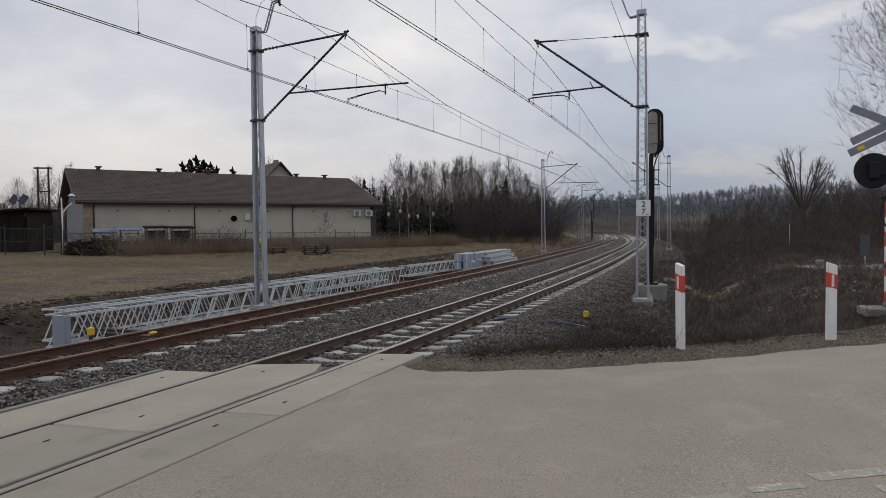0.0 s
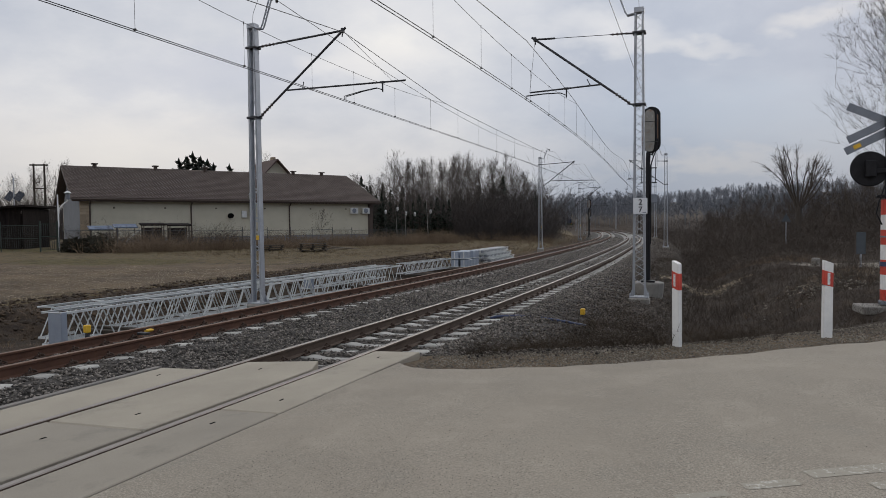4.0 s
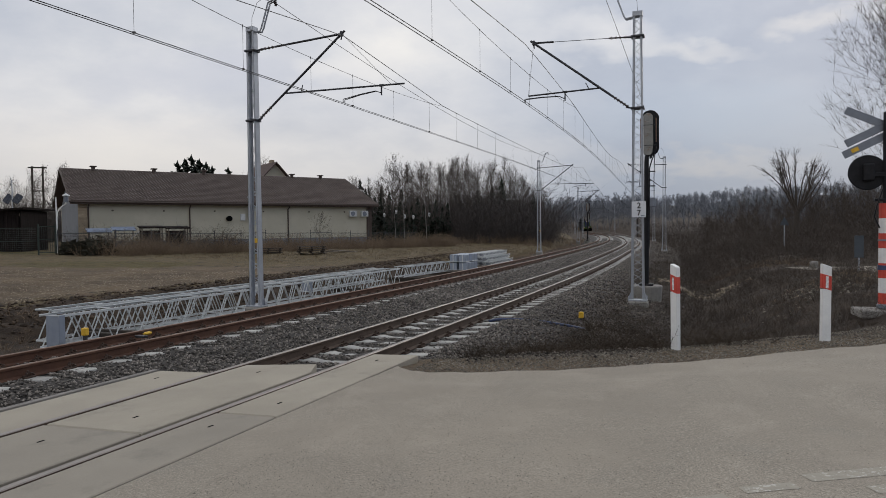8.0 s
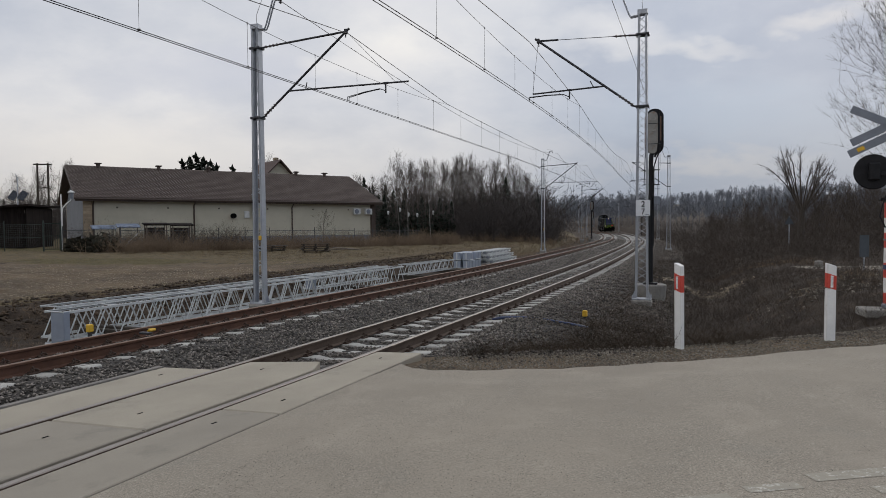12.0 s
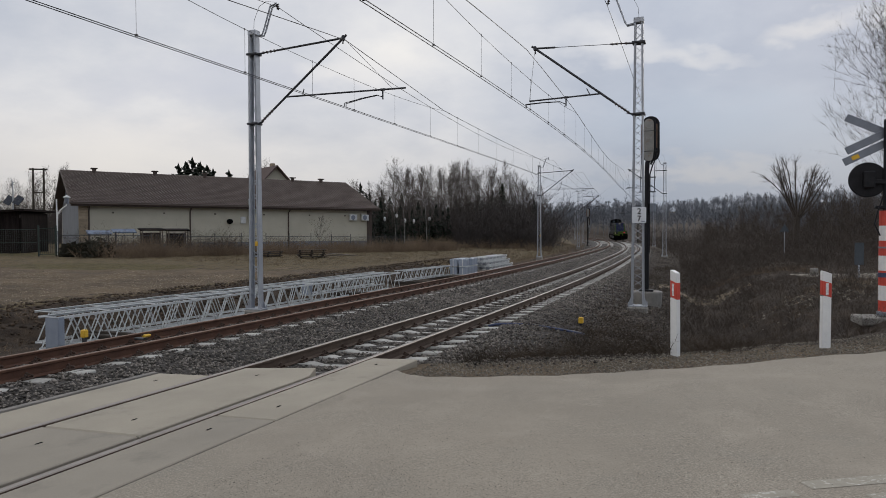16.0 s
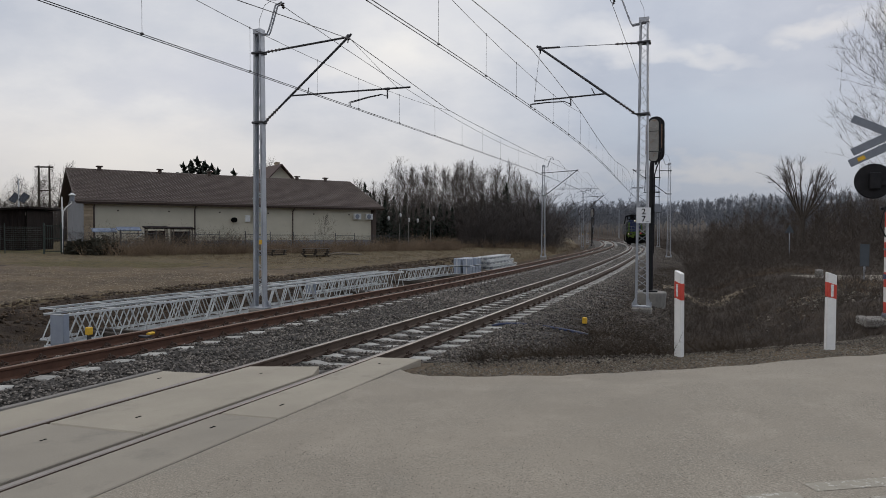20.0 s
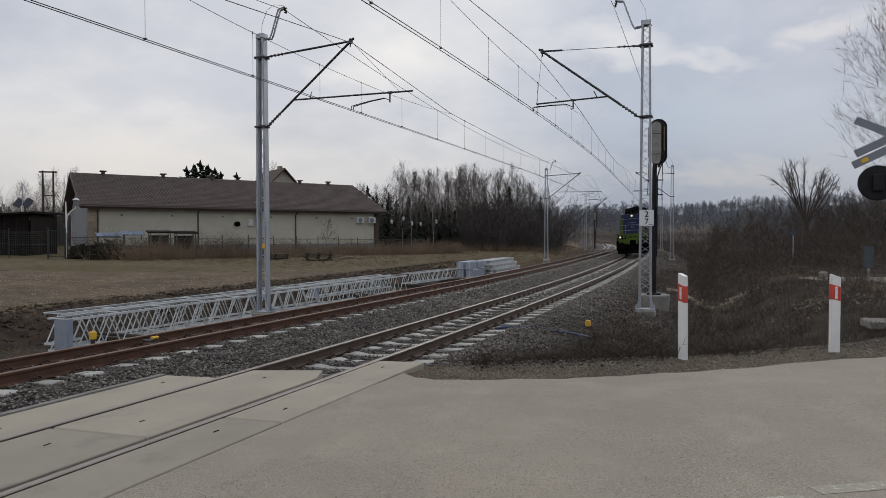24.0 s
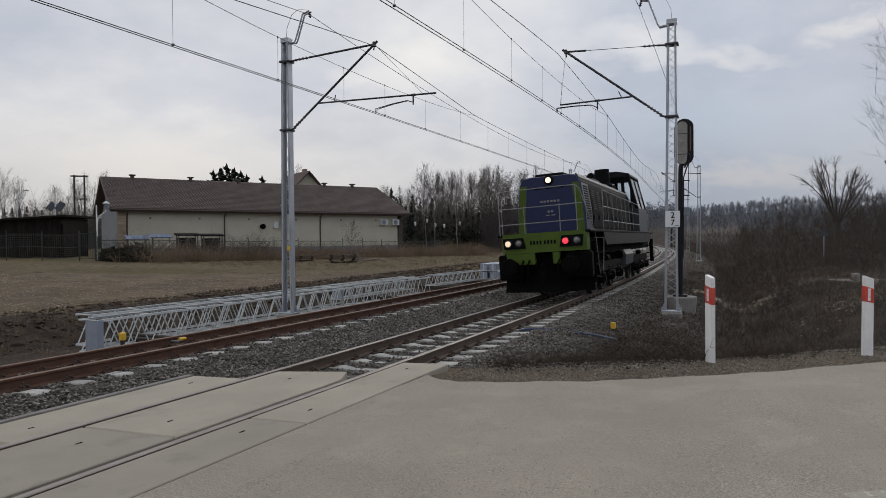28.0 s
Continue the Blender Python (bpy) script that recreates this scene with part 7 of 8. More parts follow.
def plant_spruce(x, y, h, kind, turn, label="dark green spruce among bare trees", group="dark conifers", wide=1.15):
    h0, me = SPRUCE[kind]
    t = thing("spruce_tree", label, "conifer", Matrix.Translation((x, y, height_at(x, y) - 0.1)) @ Matrix.Rotation(turn, 4, "Z"), group)
    k = h / h0
    part("foliage", me, "needle", t, m=Matrix.Diagonal((k * wide, k * wide, k, 1)))
    part("trunk", Shape().tube((0, 0, -0.1), (0, 0, h * 0.9), 0.02 * h, 0.02, 6), "trunk", t)


def plant_left_wood():
    rng = random.Random(11)
    tops = [(-0.135, 8.4), (-0.117, 9.0), (-0.095, 8.0), (-0.075, 11.6), (-0.052, 12.2), (-0.03, 11.0), (-0.015, 12.6), (0.014, 11.2), (0.044, 13.4), (0.079, 12.6), (0.102, 11.4), (0.121, 9.8), (0.148, 8.8), (0.177, 7.4)]
    bx, bh = [t[0] for t in tops], [t[1] for t in tops]
    n = 42
    for k in range(n):
        slope = -0.135 + 0.30 * (k + rng.random()) / n
        d = rng.uniform(92, 128)
        h = float(np.interp(slope, bx, bh)) * d / 104 * rng.uniform(0.82, 1.04)
        birch = rng.random() < 0.3
        plant_bare(slope * d, d, h, rng.choice((0, 1, 2, 4, 0, 1)), rng.uniform(0, 6.28), "birch" if birch else "trunk", "bare birch with a pale trunk at the wood's edge" if birch else "bare leafless tree at the edge of the wood")
    # clipped conifers and dark spruces among them
    for slope, d, h, kind in ((-0.088, 90, 6.2, 0), (-0.075, 88, 5.2, 2), (-0.066, 89, 4.8, 2), (-0.058, 88, 5.6, 1), (-0.048, 90, 4.9, 2), (-0.040, 89, 5.1, 2), (-0.031, 91, 6.4, 1), (-0.022, 90, 5.2, 2), (-0.013, 92, 5.3, 2), (-0.004, 92, 6.0, 1), (0.006, 93, 5.0, 2), (0.014, 94, 5.6, 2), (-0.118, 104, 9.5, 0), (-0.105, 106, 8.2, 1), (0.096, 100, 9.6, 0), (0.145, 104, 7.4, 1), (-0.096, 96, 6.6, 1), (-0.128, 108, 8.6, 1), (-0.110, 98, 7.6, 0), (-0.086, 102, 8.4, 1), (-0.074, 105, 7.6, 0), (-0.056, 108, 8.4, 1), (0.060, 104, 8.2, 0), (0.082, 106, 8.8, 1)):
        plant_spruce(slope * d, d, h, kind, rng.uniform(0, 6.28))
    # pale leaning shrub trees before the wood
    for slope, d, h in ((-0.065, 80, 5.0), (-0.052, 79, 5.6), (-0.018, 82, 6.5)):
        plant_bare(slope * d, d, h, 5, rng.uniform(0, 6.28), "birch", "pale young tree with spreading limbs")
    plant_bare(-0.181 * 66, 66, 3.2, 5, 1.0, "trunk", "small bare shrub before the cream wall", "shrubs")
    # behind the long building
    for px, d, h, kind in ((-0.393, 112, 13.2, 1), (-0.382, 116, 13.9, 0), (-0.372, 113, 14.3, 1), (-0.360, 117, 14.0, 0), (-0.350, 112, 13.0, 1), (-0.341, 115, 12.6, 1), (-0.317, 112, 12.1, 1), (-0.325, 116, 11.0, 0)):
        plant_spruce(px * d, d, h, kind, rng.uniform(0, 6.28), "tall dark spruce behind the building", wide=2.1)
    plant_bare(-0.275 * 140, 140, 15.0, 2, 0.3, "trunk", "distant bare tree behind the roofs")
    # at the western edge of the yard
    for px, d, h, kind in ((-0.585, 84, 9.0, 5), (-0.60, 88, 8.5, 2), (-0.625, 82, 7.5, 5), (-0.645, 92, 8.0, 3), (-0.672, 96, 6.5, 5), (-0.70, 98, 9.5, 0), (-0.725, 96, 10.5, 2), (-0.755, 99, 9.0, 0), (-0.79, 97, 10.0, 2)):
        plant_bare(px * d, d, h, kind, rng.uniform(0, 6.28), "trunk", "bare spreading tree beyond the yard", "trees beyond the yard")
    for k in range(9):
        px, d = -0.64 - 0.012 * k, 118 + 5 * (k % 3)
        plant_spruce(px * d, d, rng.uniform(6.0, 7.6), k % 2, rng.uniform(0, 6.28), "distant dark spruce beyond the yard")


plant_left_wood()


def lone_trees():
    # tall tree behind the crossing sign, and a cut-back tree on the bank
    tr, cr, fi = bare_tree(77, 14.2, 0.50, 52, 0.72)
    tr2, cr2, fi2 = bare_tree(78, 13.8, 0.47, 46, 0.80)
    cr, fi = cr + cr2, [(a, a + (b - a) * 0.7, r0 * 0.9, r1 * 0.9) for a, b, r0, r1 in fi + fi2]
    t = thing("tall_bare_tree", "tall bare tree with fine spreading twigs", "tree", Matrix.Translation((27.0, 37.5, -0.4)))
    part("trunk", sticks_mesh("trunk", tr, 8), "trunk", t)
    part("crown", crown_mesh(cr, fi), "twig", t)
    rng = np.random.RandomState(8)
    st, tw, fi = [(np.zeros(3), np.array([0.1, 0, 2.6]), 0.3, 0.26)], [], []
    for k in range(19):
        a, out = rng.uniform(0, 6.28), rng.uniform(0.1, 1.0)
        p = np.array([0.1, 0, rng.uniform(2.1, 2.6)])
        d = np.array([math.cos(a) * 0.78 * out, math.sin(a) * 0.6 * out, 1.0])
        L = rng.uniform(4.3, 5.5) * (1.05 - 0.2 * out)
        rr, n = 0.10, 5
        for j in range(n):
            d = d + rng.normal(0, 0.09, 3) + np.array([0, 0, 0.03])
            d /= np.linalg.norm(d)
            q = p + d * L / n
            st.append((p, q, rr, rr * 0.72))
            rr *= 0.72
            for i in range((0, 1, 4, 8, 10)[j]):
                s0 = p + (q - p) * rng.uniform(0, 1)
                dd = d + rng.normal(0, 0.42, 3)
                m = s0 + dd * rng.uniform(0.3, 0.8)
                tw.append((s0, m, 0.014, 0.007))
                for h in range(9):
                    w = s0 + (m - s0) * rng.uniform(0.3, 1.0)
                    fi.append((w, w + (dd + rng.normal(0, 0.45, 3)) * rng.uniform(0.15, 0.5), 0.007, 0.003))
            p = q
    t = thing("cut_back_tree", "cut-back bare tree with a brush of upright limbs", "tree", Matrix.Translation((31.3, 57.5, 0.4)))
    part("trunk", sticks_mesh("trunk", st, 6), "trunk", t)
    part("crown", crown_mesh(tw, fi), "twig", t)


lone_trees()


def clump(seed, h, w, n, r, fine=7):
    """One bush of forked stems and fine twigs, as vertex and face arrays."""
    rng = np.random.RandomState(seed)
    P, Q, W = [], [], []
    for k in range(n):
        a = rng.uniform(0, 6.28)
        b = np.array([math.cos(a), math.sin(a), 0]) * rng.uniform(0, 0.3) * w
        d = np.array([math.cos(a) * rng.uniform(0.1, 0.9) * w, math.sin(a) * rng.uniform(0.1, 0.9) * w, h * rng.uniform(0.55, 1.0)])
        e = b + d
        P.append(b), Q.append(e), W.append(2.2 * r)
        for j in range(fine):
            s = b + d * rng.uniform(0.15, 0.95)
            P.append(s), Q.append(s + d * rng.uniform(0.1, 0.4) + rng.normal(0, 0.15, 3) * h), W.append(1.3 * r)
    return slivers(P, Q, W, rng)


def thicket(seed, h, w, n, r, fine):
    """One tangled bush: leaning stems with twigs that stand out every way."""
    rng = np.random.RandomState(seed)
    P, Q, W = [], [], []
    for k in range(n):
        p = np.array([rng.normal(0, 0.3 * w), rng.normal(0, 0.3 * w), 0.0])
        d = np.array([rng.normal(0, 0.6), rng.normal(0, 0.6), 1.0]) * h * rng.uniform(0.2, 0.36)
        for j in range(3):
            q = p + d + rng.normal(0, 0.05, 3) * h
            P.append(p), Q.append(q + (q - p) * 0.15), W.append(r * (1.7 - 0.3 * j))
            for i in range(fine):
                s = p + (q - p) * rng.uniform(0, 1)
                e = rng.normal(0, 0.13, 3) * h * w
                e[2] = abs(e[2]) * 1.1 + 0.03 * h
                P.append(s), Q.append(s + e), W.append(1.2 * r)
            p = q
    return slivers(P, Q, W, rng)


def scatter(name, variants, x, y, z, size, seed, mat, label, category):
    """Many plants of a few shapes in one mesh."""
    rng = np.random.RandomState(seed)
    vs, fs, base = [], [], 0
    pick = rng.randint(0, len(variants), len(x))
    for k, (v, f) in enumerate(variants):
        i = np.nonzero(pick == k)[0]
        if not len(i):
            continue
        a = rng.uniform(0, 6.28, len(i))
        c, s = np.cos(a)[:, None], np.sin(a)[:, None]
        sc = np.asarray(size)[i][:, None]
        px = (v[None, :, 0] * c - v[None, :, 1] * s) * sc + x[i][:, None]
        py = (v[None, :, 0] * s + v[None, :, 1] * c) * sc + y[i][:, None]
        pz = v[None, :, 2] * sc + z[i][:, None]
        vs.append(np.stack([px, py, pz], 2).reshape(-1, 3))
        fs.append((f[None] + (np.arange(len(i)) * len(v))[:, None, None]).reshape(-1, 3) + base)
        base += len(i) * len(v)
    me = array_mesh(name, np.concatenate(vs), np.concatenate(fs))
    me.materials.append(M[mat])
    return tagged(new(name, me), label, category, kind="stuff")


def plants():
    rng = np.random.RandomState(21)
    brush = [thicket(k, 1.0, 1.0, 7, 0.0055, 6) for k in range(7)]
    def blades(seed, h, w, n, r):
        g = np.random.RandomState(seed)
        a, b = g.uniform(0, 6.28, n), g.uniform(0.2, 1.0, n) * w
        p = np.stack([np.cos(a) * b * 0.4, np.sin(a) * b * 0.4, np.zeros(n)], 1)
        q = np.stack([np.cos(a) * b, np.sin(a) * b, h * g.uniform(0.45, 1, n)], 1)
        return strokes(p, q, np.full(n, r), np.full(n, r * 0.2), 3)
    weed = [clump(20 + k, 1.0, 0.8, 9, 0.006, 6) for k in range(5)]
    wood, far_trees = [], []
    for k in range(6):
        tr, cr, fi = bare_tree(60 + k, 10, 0.28, 11, 1.0)
        cr = cr + fi[::2]
        a = strokes(np.array([s[0] for s in tr[::3]]), np.array([s[1] for s in tr[2::3]]), np.array([s[2] for s in tr[::3]]) * 0.6, np.array([s[3] for s in tr[2::3]]) * 0.5, 3)
        tw = [s for j, s in enumerate(cr) if j % 2 == 0]
        p, q = np.array([s[0] for s in tw]), np.array([s[1] for s in tw])
        pf, qf = p[::3], q[::3]
        b = slivers(p, q + (q - p) * 0.7, np.array([s[2] for s in tw]) * 2.0 + 0.014, np.random.RandomState(k))
        c = slivers(pf, qf + (qf - pf) * 0.9, np.array([s[2] for s in tw[::3]]) * 2.2 + 0.13, np.random.RandomState(k))
        far_trees.append((np.concatenate([a[0], c[0]]), np.concatenate([a[1], c[1] + len(a[0])])))
        wood.append((np.concatenate([a[0], b[0]]), np.concatenate([a[1], b[1] + len(a[0])])))

    def put(name, variants, x, y, size, seed, mat, label, cat, sink=0.05):
        return scatter(name, variants, x, y, ground_height(x, y) - sink, size, seed, mat, label, cat)

    def in_track(n, s0, s1, o0, o1):
        _, o, x, y = spots_on_track(n, s0, s1, o0, o1, rng)
        return o, x, y

    # brush on the right behind the ditch
    o, x, y = in_track(2500, 14, 110, 9.5, 62)
    keep = (y > 31) & (o > 9.6 + 2.5 * soft_noise(x, y, 9.0, 6))
    x, y = x[keep], y[keep]
    tall = np.clip(0.75 + 0.45 * soft_noise(x, y, 14.0, 5), 0.3, 1.2) * np.interp(x / y, (0.3, 0.45, 0.7), (0.8, 0.9, 1.25))
    put("brushwood", brush, x, y, rng.uniform(1.1, 3.0, len(x)) * tall, 1, "twig_red", "dense dark bare brushwood beyond the ditch", "brush")
    o, x, y = in_track(900, 45, 215, 6.5, 60)
    put("brushwood", brush, x, y, rng.uniform(1.0, 2.6, len(x)), 2, "haze_brush", "tall bare brushwood along the line, paled by painted haze", "brush")
    n = 330
    y = rng.uniform(42, 85, n)
    x = y * rng.uniform(0.40, 0.95, n)
    put("scrub_trees", wood, x, y, rng.uniform(0.30, 0.5, n) * np.interp(x / y, (0.4, 0.5, 0.7), (0.65, 0.9, 1.2)), 15, "twig_red", "thin young leafless trees in the brush", "scrub")
    # low brush down the bank of the line
    o, x, y = in_track(1100, 16, 150, 4.3, 8.5)
    put("brushwood", brush, x, y, rng.uniform(0.35, 1.2, len(x)) * np.interp(o, (4.3, 6.5), (0.6, 1.3)), 41, "twig_red", "low brown brushwood on the bank of the line", "brush")
    # far woods on the rising land
    n = 2500
    a = rng.uniform(0.26, 1.15, n)
    d = 95 + 520 * rng.uniform(0, 1, n)
    x, y = d * np.sin(a), d * np.cos(a)
    _, oo = along(x, y)
    k = oo > 20
    # the grey-blue of the far woods is haze painted into the twigs
    put("far_wood", far_trees, x[k], y[k], rng.uniform(0.6, 0.95, k.sum()) * np.clip(d[k] / 170, 0.55, 1.0), 3, "haze_twig", "leafless wood on the rising land, greyed by painted haze", "wood")
    n = 600
    a, d = rng.uniform(-0.05, 0.30, n), rng.uniform(205, 420, n)
    x, y = d * np.sin(a), d * np.cos(a)
    put("far_wood", far_trees, x, y, rng.uniform(0.7, 1.15, n), 4, "haze_twig", "leafless wood far along the line with haze in its colour", "wood")
    n = 260
    a, d = rng.uniform(-0.75, -0.1, n), rng.uniform(170, 330, n)
    put("far_wood", far_trees, d * np.sin(a), d * np.cos(a), rng.uniform(0.45, 0.8, n), 5, "haze_twig", "low leafless wood beyond the buildings", "wood")
    # undergrowth of the left wood: a dark thicket towards the line, thinner elsewhere
    n = 1000
    sl, d = rng.uniform(0.03, 0.168, n), rng.uniform(87, 118, n)
    put("thicket", brush, sl * d, d, (1.4 + 5.6 * rng.uniform(0, 1, n) ** 1.4) * np.interp(sl, (0.03, 0.06, 0.12, 0.168), (0.6, 1.1, 1.0, 0.6)) * (1 + 0.35 * soft_noise(sl * 300, d, 9.0, 3)), 6, "twig_dark", "dark dense thicket at the foot of the wood", "brush")
    n = 950
    sl, d = rng.uniform(-0.135, 0.06, n), rng.uniform(96, 140, n)
    put("undergrowth", brush, sl * d, d, rng.uniform(1.6, 6.4, n), 16, "twig", "tangled grey undergrowth of the wood", "brush")
    # dry weeds along the fence
    n = 2700
    f = rng.uniform(0, 1, n)
    x, y = np.interp(f, (0, 0.3, 1), (-23.5, -17.5, 1.5)) + rng.normal(0, 0.9, n), np.interp(f, (0, 0.3, 1), (48.0, 54.0, 75.0)) + rng.normal(0, 1.2, n)
    tall = np.clip(0.62 + 0.6 * soft_noise(x, y, 5.0, 8), 0.2, 1.25)
    put("dry_weeds", weed, x, y, rng.uniform(0.6, 1.95, n) * tall, 7, "dry_weed", "tall dry weeds along the yard fence", "weeds")
    n = 700
    sl, d = rng.uniform(-0.06, 0.17, n), rng.normal(86, 1.6, n)
    put("dry_weeds", weed, sl * d, d, rng.uniform(0.4, 1.5, n) * np.clip(0.6 + 0.6 * soft_noise(sl * 300, d, 7.0, 2), 0.2, 1.2), 17, "dry_weed", "dry brown weeds before the thicket", "weeds")
    x, y = rng.uniform(-27.5, -17.0, 150), rng.normal(0, 0.8, 150)
    y = 50.2 + 0.62 * (x + 27.5) * 0.75 + y
    put("brown_shrubs", brush, x, y, rng.uniform(0.8, 2.1, 150), 43, "twig_red", "tangled brown shrubs along the yard fence", "brush")
    # low dry tufts across the meadow and the banks
    tuft = [blades(40 + k, 0.24, 0.34, 7, 0.008) for k in range(5)]
    o, x, y = in_track(4600, 16, 80, -34, -9.5)
    keep = (o < -10 - np.clip((30 - (y - 30)) * 0.35, 0, 14)) | (y > 62)
    put("dry_tufts", tuft, x[keep], y[keep], rng.uniform(0.5, 1.3, keep.sum()), 8, "dry_grass", "short dry grass tufts of the meadow", "grass")
    o, x, y = in_track(4600, -9, 45, 4.6, 16)
    keep = (y > road_edge(x) + 1.0) & ~((x > 13.7) & (np.abs(y - 25.8) < 3.3))
    put("ditch_grass", tuft, x[keep], y[keep], rng.uniform(0.35, 1.0, keep.sum()), 9, "dead_grass", "matted brown grass in the ditch", "grass")
    o, x, y = in_track(3000, -9, 45, 4.6, 13)
    keep = (y > road_edge(x) + 1.1) & ~((x > 13.7) & (np.abs(y - 25.8) < 3.3))
    put("ditch_weeds", weed, x[keep], y[keep], rng.uniform(0.25, 0.7, keep.sum()), 10, "twig_red", "dead brown weeds in the ditch", "weeds")
    # straw on the crest of the bank and on the heaps
    f = rng.uniform(0, 2, 620)
    x = np.interp(f, (0, 1, 2), (14.0, 16.6, 14.4)) + rng.normal(0, 0.7, 620)
    y = np.interp(f, (0, 1, 2), (34.5, 30.2, 25.2)) + rng.normal(0, 0.8, 620)
    x, y = np.r_[x, rng.normal(11.2, 0.9, 260)], np.r_[y, rng.normal(17.2, 0.9, 260)]
    k = ~((x > 13.9) & (np.abs(y - 25.8) < 2.8))
    put("bank_straw", tuft, x[k], y[k], rng.uniform(0.5, 1.1, k.sum()), 42, "dry_weed", "flattened straw on the crest of the bank", "grass")
    o, x, y = in_track(900, 30, 125, -13, -7.2)
    put("bank_weeds", tuft, x, y, rng.uniform(0.8, 2.0, len(x)), 18, "dry_weed", "brown weeds beside the far track", "weeds")
    n = 70
    sl, d = rng.uniform(-0.665, -0.575, n), rng.uniform(84, 96, n)
    put("undergrowth", brush, sl * d, d, rng.uniform(4.0, 6.8, n), 29, "twig", "tall brown leafless bushes beyond the shed", "brush")
    n = 420
    sl, d = rng.uniform(-0.85, -0.50, n), rng.uniform(86, 120, n)
    put("undergrowth", brush, sl * d, d, rng.uniform(2.0, 5.0, n), 19, "twig_dark", "dark leafless bushes beyond the yard", "brush")
    o, x, y = in_track(6500, -13, 34, -14.4, -10.4)
    o2, x2, y2 = in_track(5200, -13, 34, -13.9, -10.2)
    stones("soil_clods", x2, y2, ground_height(x2, y2) + 0.01, 0.065, 37, "soil", "lumps of dark brown earth on the ditch bank", "soil")
    stones("soil_clods", x, y, ground_height(x, y) + 0.002, 0.024, 35, "soil", "dark earth clods along the ditch bank", "soil")
    # dead weeds between the ballast and the road
    x = np.r_[rng.normal(1.2, 0.5, 130), rng.uniform(0.2, 4.6, 240), rng.uniform(2.6, 5.2, 160)]
    y = np.r_[rng.normal(10.3, 0.35, 130), rng.uniform(9.0, 12.2, 240), rng.uniform(9.6, 14.5, 160)]
    keep = y > road_edge(x) + 0.55
    s_, o_ = along(x, y)
    keep &= (o_ > 1.9)
    low = [clump(50 + k, 0.32, 0.6, 14, 0.004, 8) for k in range(4)]
    o2, x2, y2 = in_track(420, -6, 24, 2.5, 4.6)
    k2 = y2 > road_edge(x2) + 0.9
    put("dead_weeds", low, x2[k2], y2[k2], rng.uniform(0.3, 0.85, k2.sum()), 44, "dead_grass", "thin dead weeds on the shoulder of the ballast", "weeds", 0.02)
    put("dead_weeds", low, x[keep], y[keep], rng.uniform(0.45, 1.0, keep.sum()), 11, "dead_grass", "dead twiggy weeds beside the ballast", "weeds", 0.02)
    o, x, y = in_track(900, -14, 30, -12.2, -9.2)
    put("bank_weeds", tuft, x, y, rng.uniform(0.4, 1.0, len(x)), 12, "dry_weed", "brown weeds on the ditch bank", "weeds")
    # stones on the shoulder, the yard and the heaps
    n = 13000
    x = rng.uniform(-0.4, 9.5, n)
    y = road_edge(x) + rng.uniform(-0.28, 1.15, n)
    _, oo = along(x, y)
    k = oo > 1.8
    stones("shoulder_gravel", x[k], y[k], ground_height(x[k], y[k]) + 0.004, 0.013, 31, "gravel", "loose grey gravel along the road's edge", "gravel")
    o, x, y = in_track(46000, -12, 30, -30, -14.0)
    k = y < 33 + 2.0 * soft_noise(x, y, 5.0, 14)
    x, y = x[k], y[k]
    stones("yard_gravel", x, y, ground_height(x, y) + 0.003, 0.022, 32, "yard_stone", "loose stones of the gravel yard", "gravel")
    n = 900
    hx = np.r_[rng.normal(10.9, 1.0, n), rng.normal(10.8, 0.7, n // 2)]
    hy = np.r_[rng.normal(17.2, 1.0, n), rng.normal(27.0, 0.45, n // 2)]
    stones("spoil_stones", hx, hy, ground_height(hx, hy) + 0.01, 0.05, 33, "gravel", "pale rubble on the spoil heaps", "rubble")
    # pale rubble lining the notch where the ditch was dug out
    u = rng.uniform(0, 1, 420)
    left = np.arange(420) < 170
    x = np.where(left, 10.9 - 1.5 * u, 10.9 + 1.9 * u) + rng.normal(0, 0.32, 420)
    y = np.where(left, 27.0 + 0.3 * u, 27.0 + 1.4 * u) + rng.normal(0, 0.38, 420)
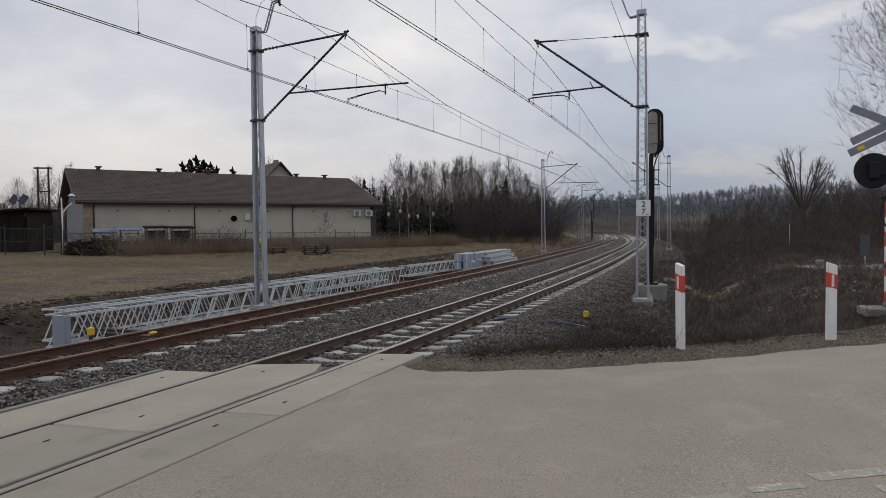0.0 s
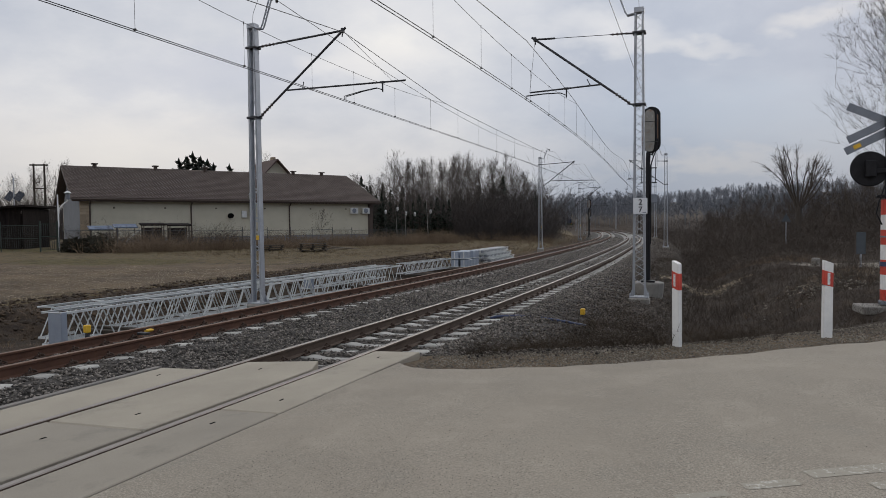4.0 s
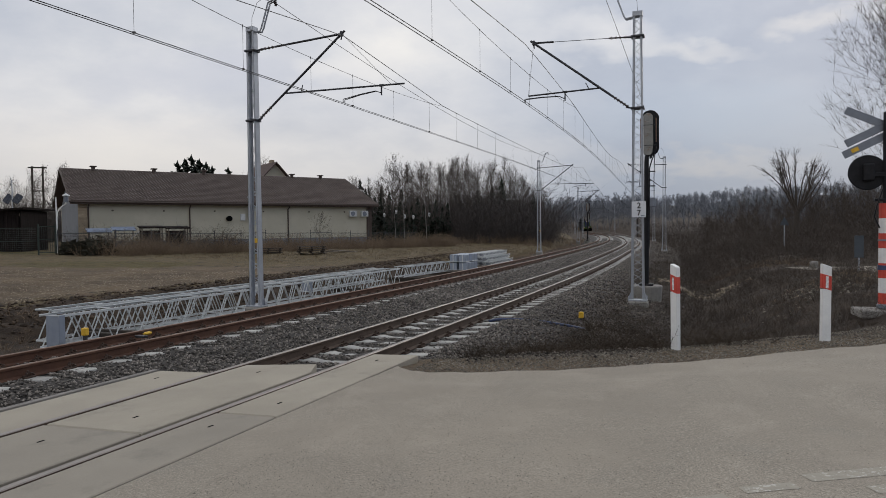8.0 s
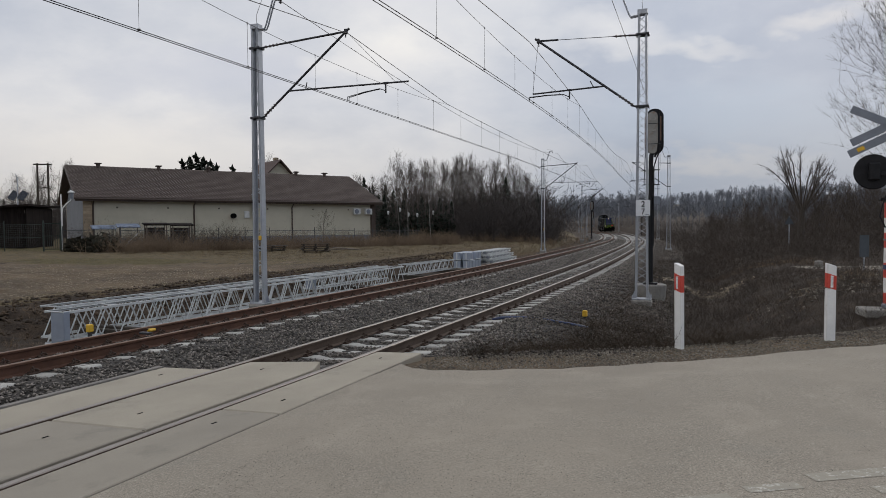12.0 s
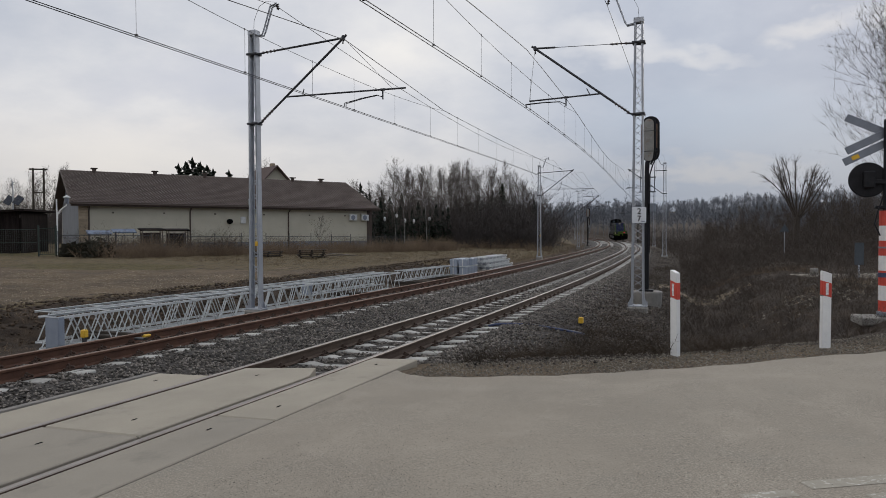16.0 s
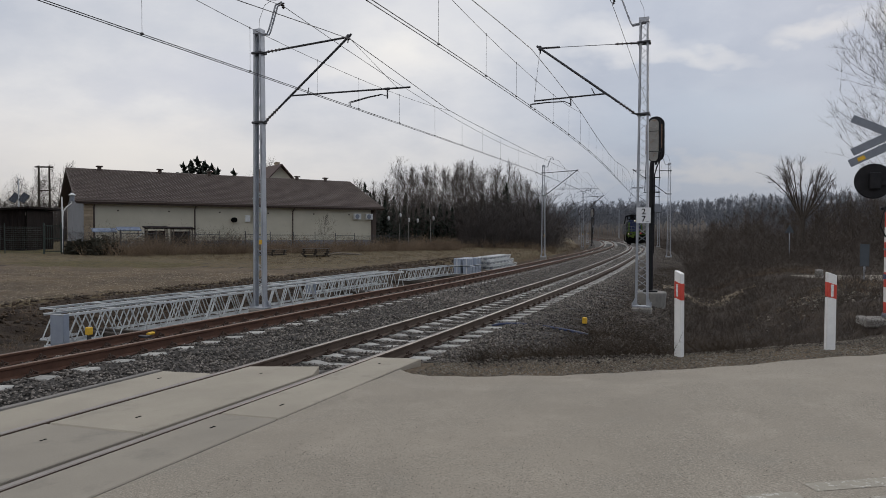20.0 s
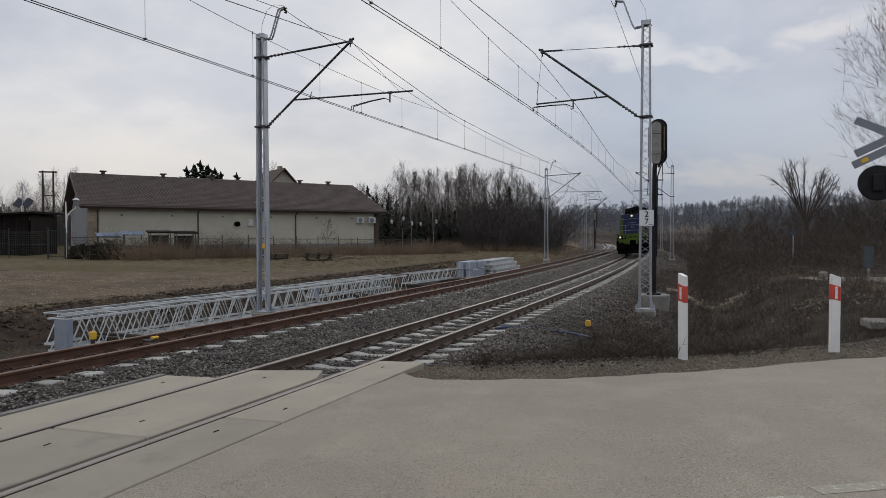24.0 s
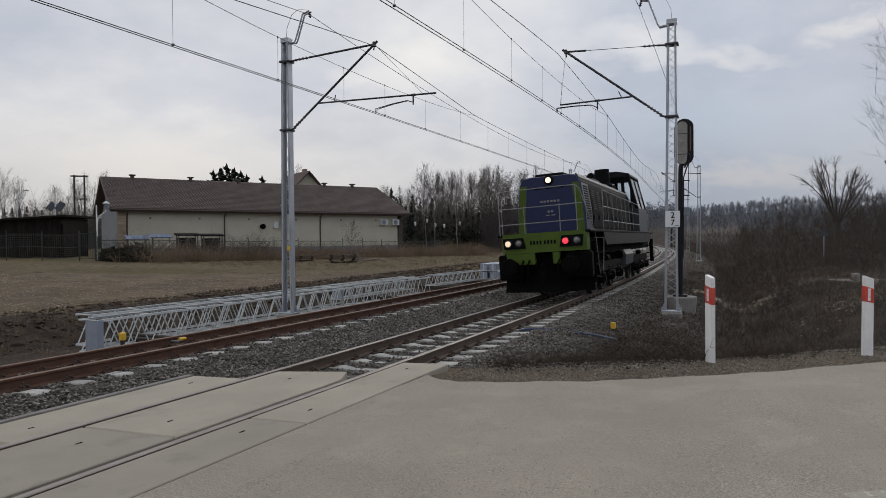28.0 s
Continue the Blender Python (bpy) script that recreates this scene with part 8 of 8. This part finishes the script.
    stones("ditch_rubble", x, y, ground_height(x, y) + 0.05, 0.06, 36, "yard_stone", "pale rubble and flattened straw in the ditch", "rubble")
    n = 6500
    x = np.r_[rng.uniform(-2, 7.5, 2000), rng.normal(-0.7, 1.2, n)]
    y = np.r_[rng.uniform(2.6, 7.6, 2000), rng.normal(4.5, 0.75, n)]
    s_, o_ = along(x, y)
    k = o_ > 2.2
    z = CANT * np.clip(o_[k], 0, 9.5) + 0.014
    stones("road_grit", x[k], y[k], z, 0.0036, 34, "gravel", "grit scattered on the asphalt", "grit")


plants()


def make_bush():
    x, y = -25.3, 47.2
    t = thing("dark_bush", "wide dark evergreen bush by the fence", "bush", Matrix.Translation((x, y, height_at(x, y) - 0.05)))
    rng = np.random.RandomState(9)
    for k in range(3):
        v, f = [], []
        cx, r = -0.9 + k * 0.95, rng.uniform(0.75, 1.15)
        for j in range(420):
            d = rng.normal(0, 1, 3)
            d /= np.linalg.norm(d)
            d[2] = abs(d[2])
            c = np.array([cx, 0, 0.2]) + d * r * np.array([1.2, 0.9, 1.15]) * rng.uniform(0.6, 1.0)
            a = rng.normal(0, 0.16, (3, 3)) + c
            v += [tuple(q) for q in a]
            f.append((3 * j, 3 * j + 1, 3 * j + 2))
        part("foliage", array_mesh("foliage", np.array(v), np.array(f)), "needle_brown", t)
    st = [(np.array([-1 + 0.2 * k, 0, 0]), np.array([-1.2 + 0.24 * k, rng.normal(0, 0.3), 1.2]), 0.03, 0.01) for k in range(11)]
    part("stems", sticks_mesh("stems", st), "trunk", t)


make_bush()


def motions():
    """The locomotive rolls towards the crossing and its wheels turn with it."""
    walk(LOCO, [(t, loco_pose(t)) for t in np.arange(0, 28.01, 0.5)])
    step = 2 / 30
    times = [k * step for k in range(421)]
    for ob, ax in zip(WHEELSETS, AXLES):
        walk(ob, [(t, Matrix.Translation((0, ax, WHEEL_R)) @ Matrix.Rotation(-(loco_s(0) - loco_s(t)) / WHEEL_R, 4, "X")) for t in times])


motions()
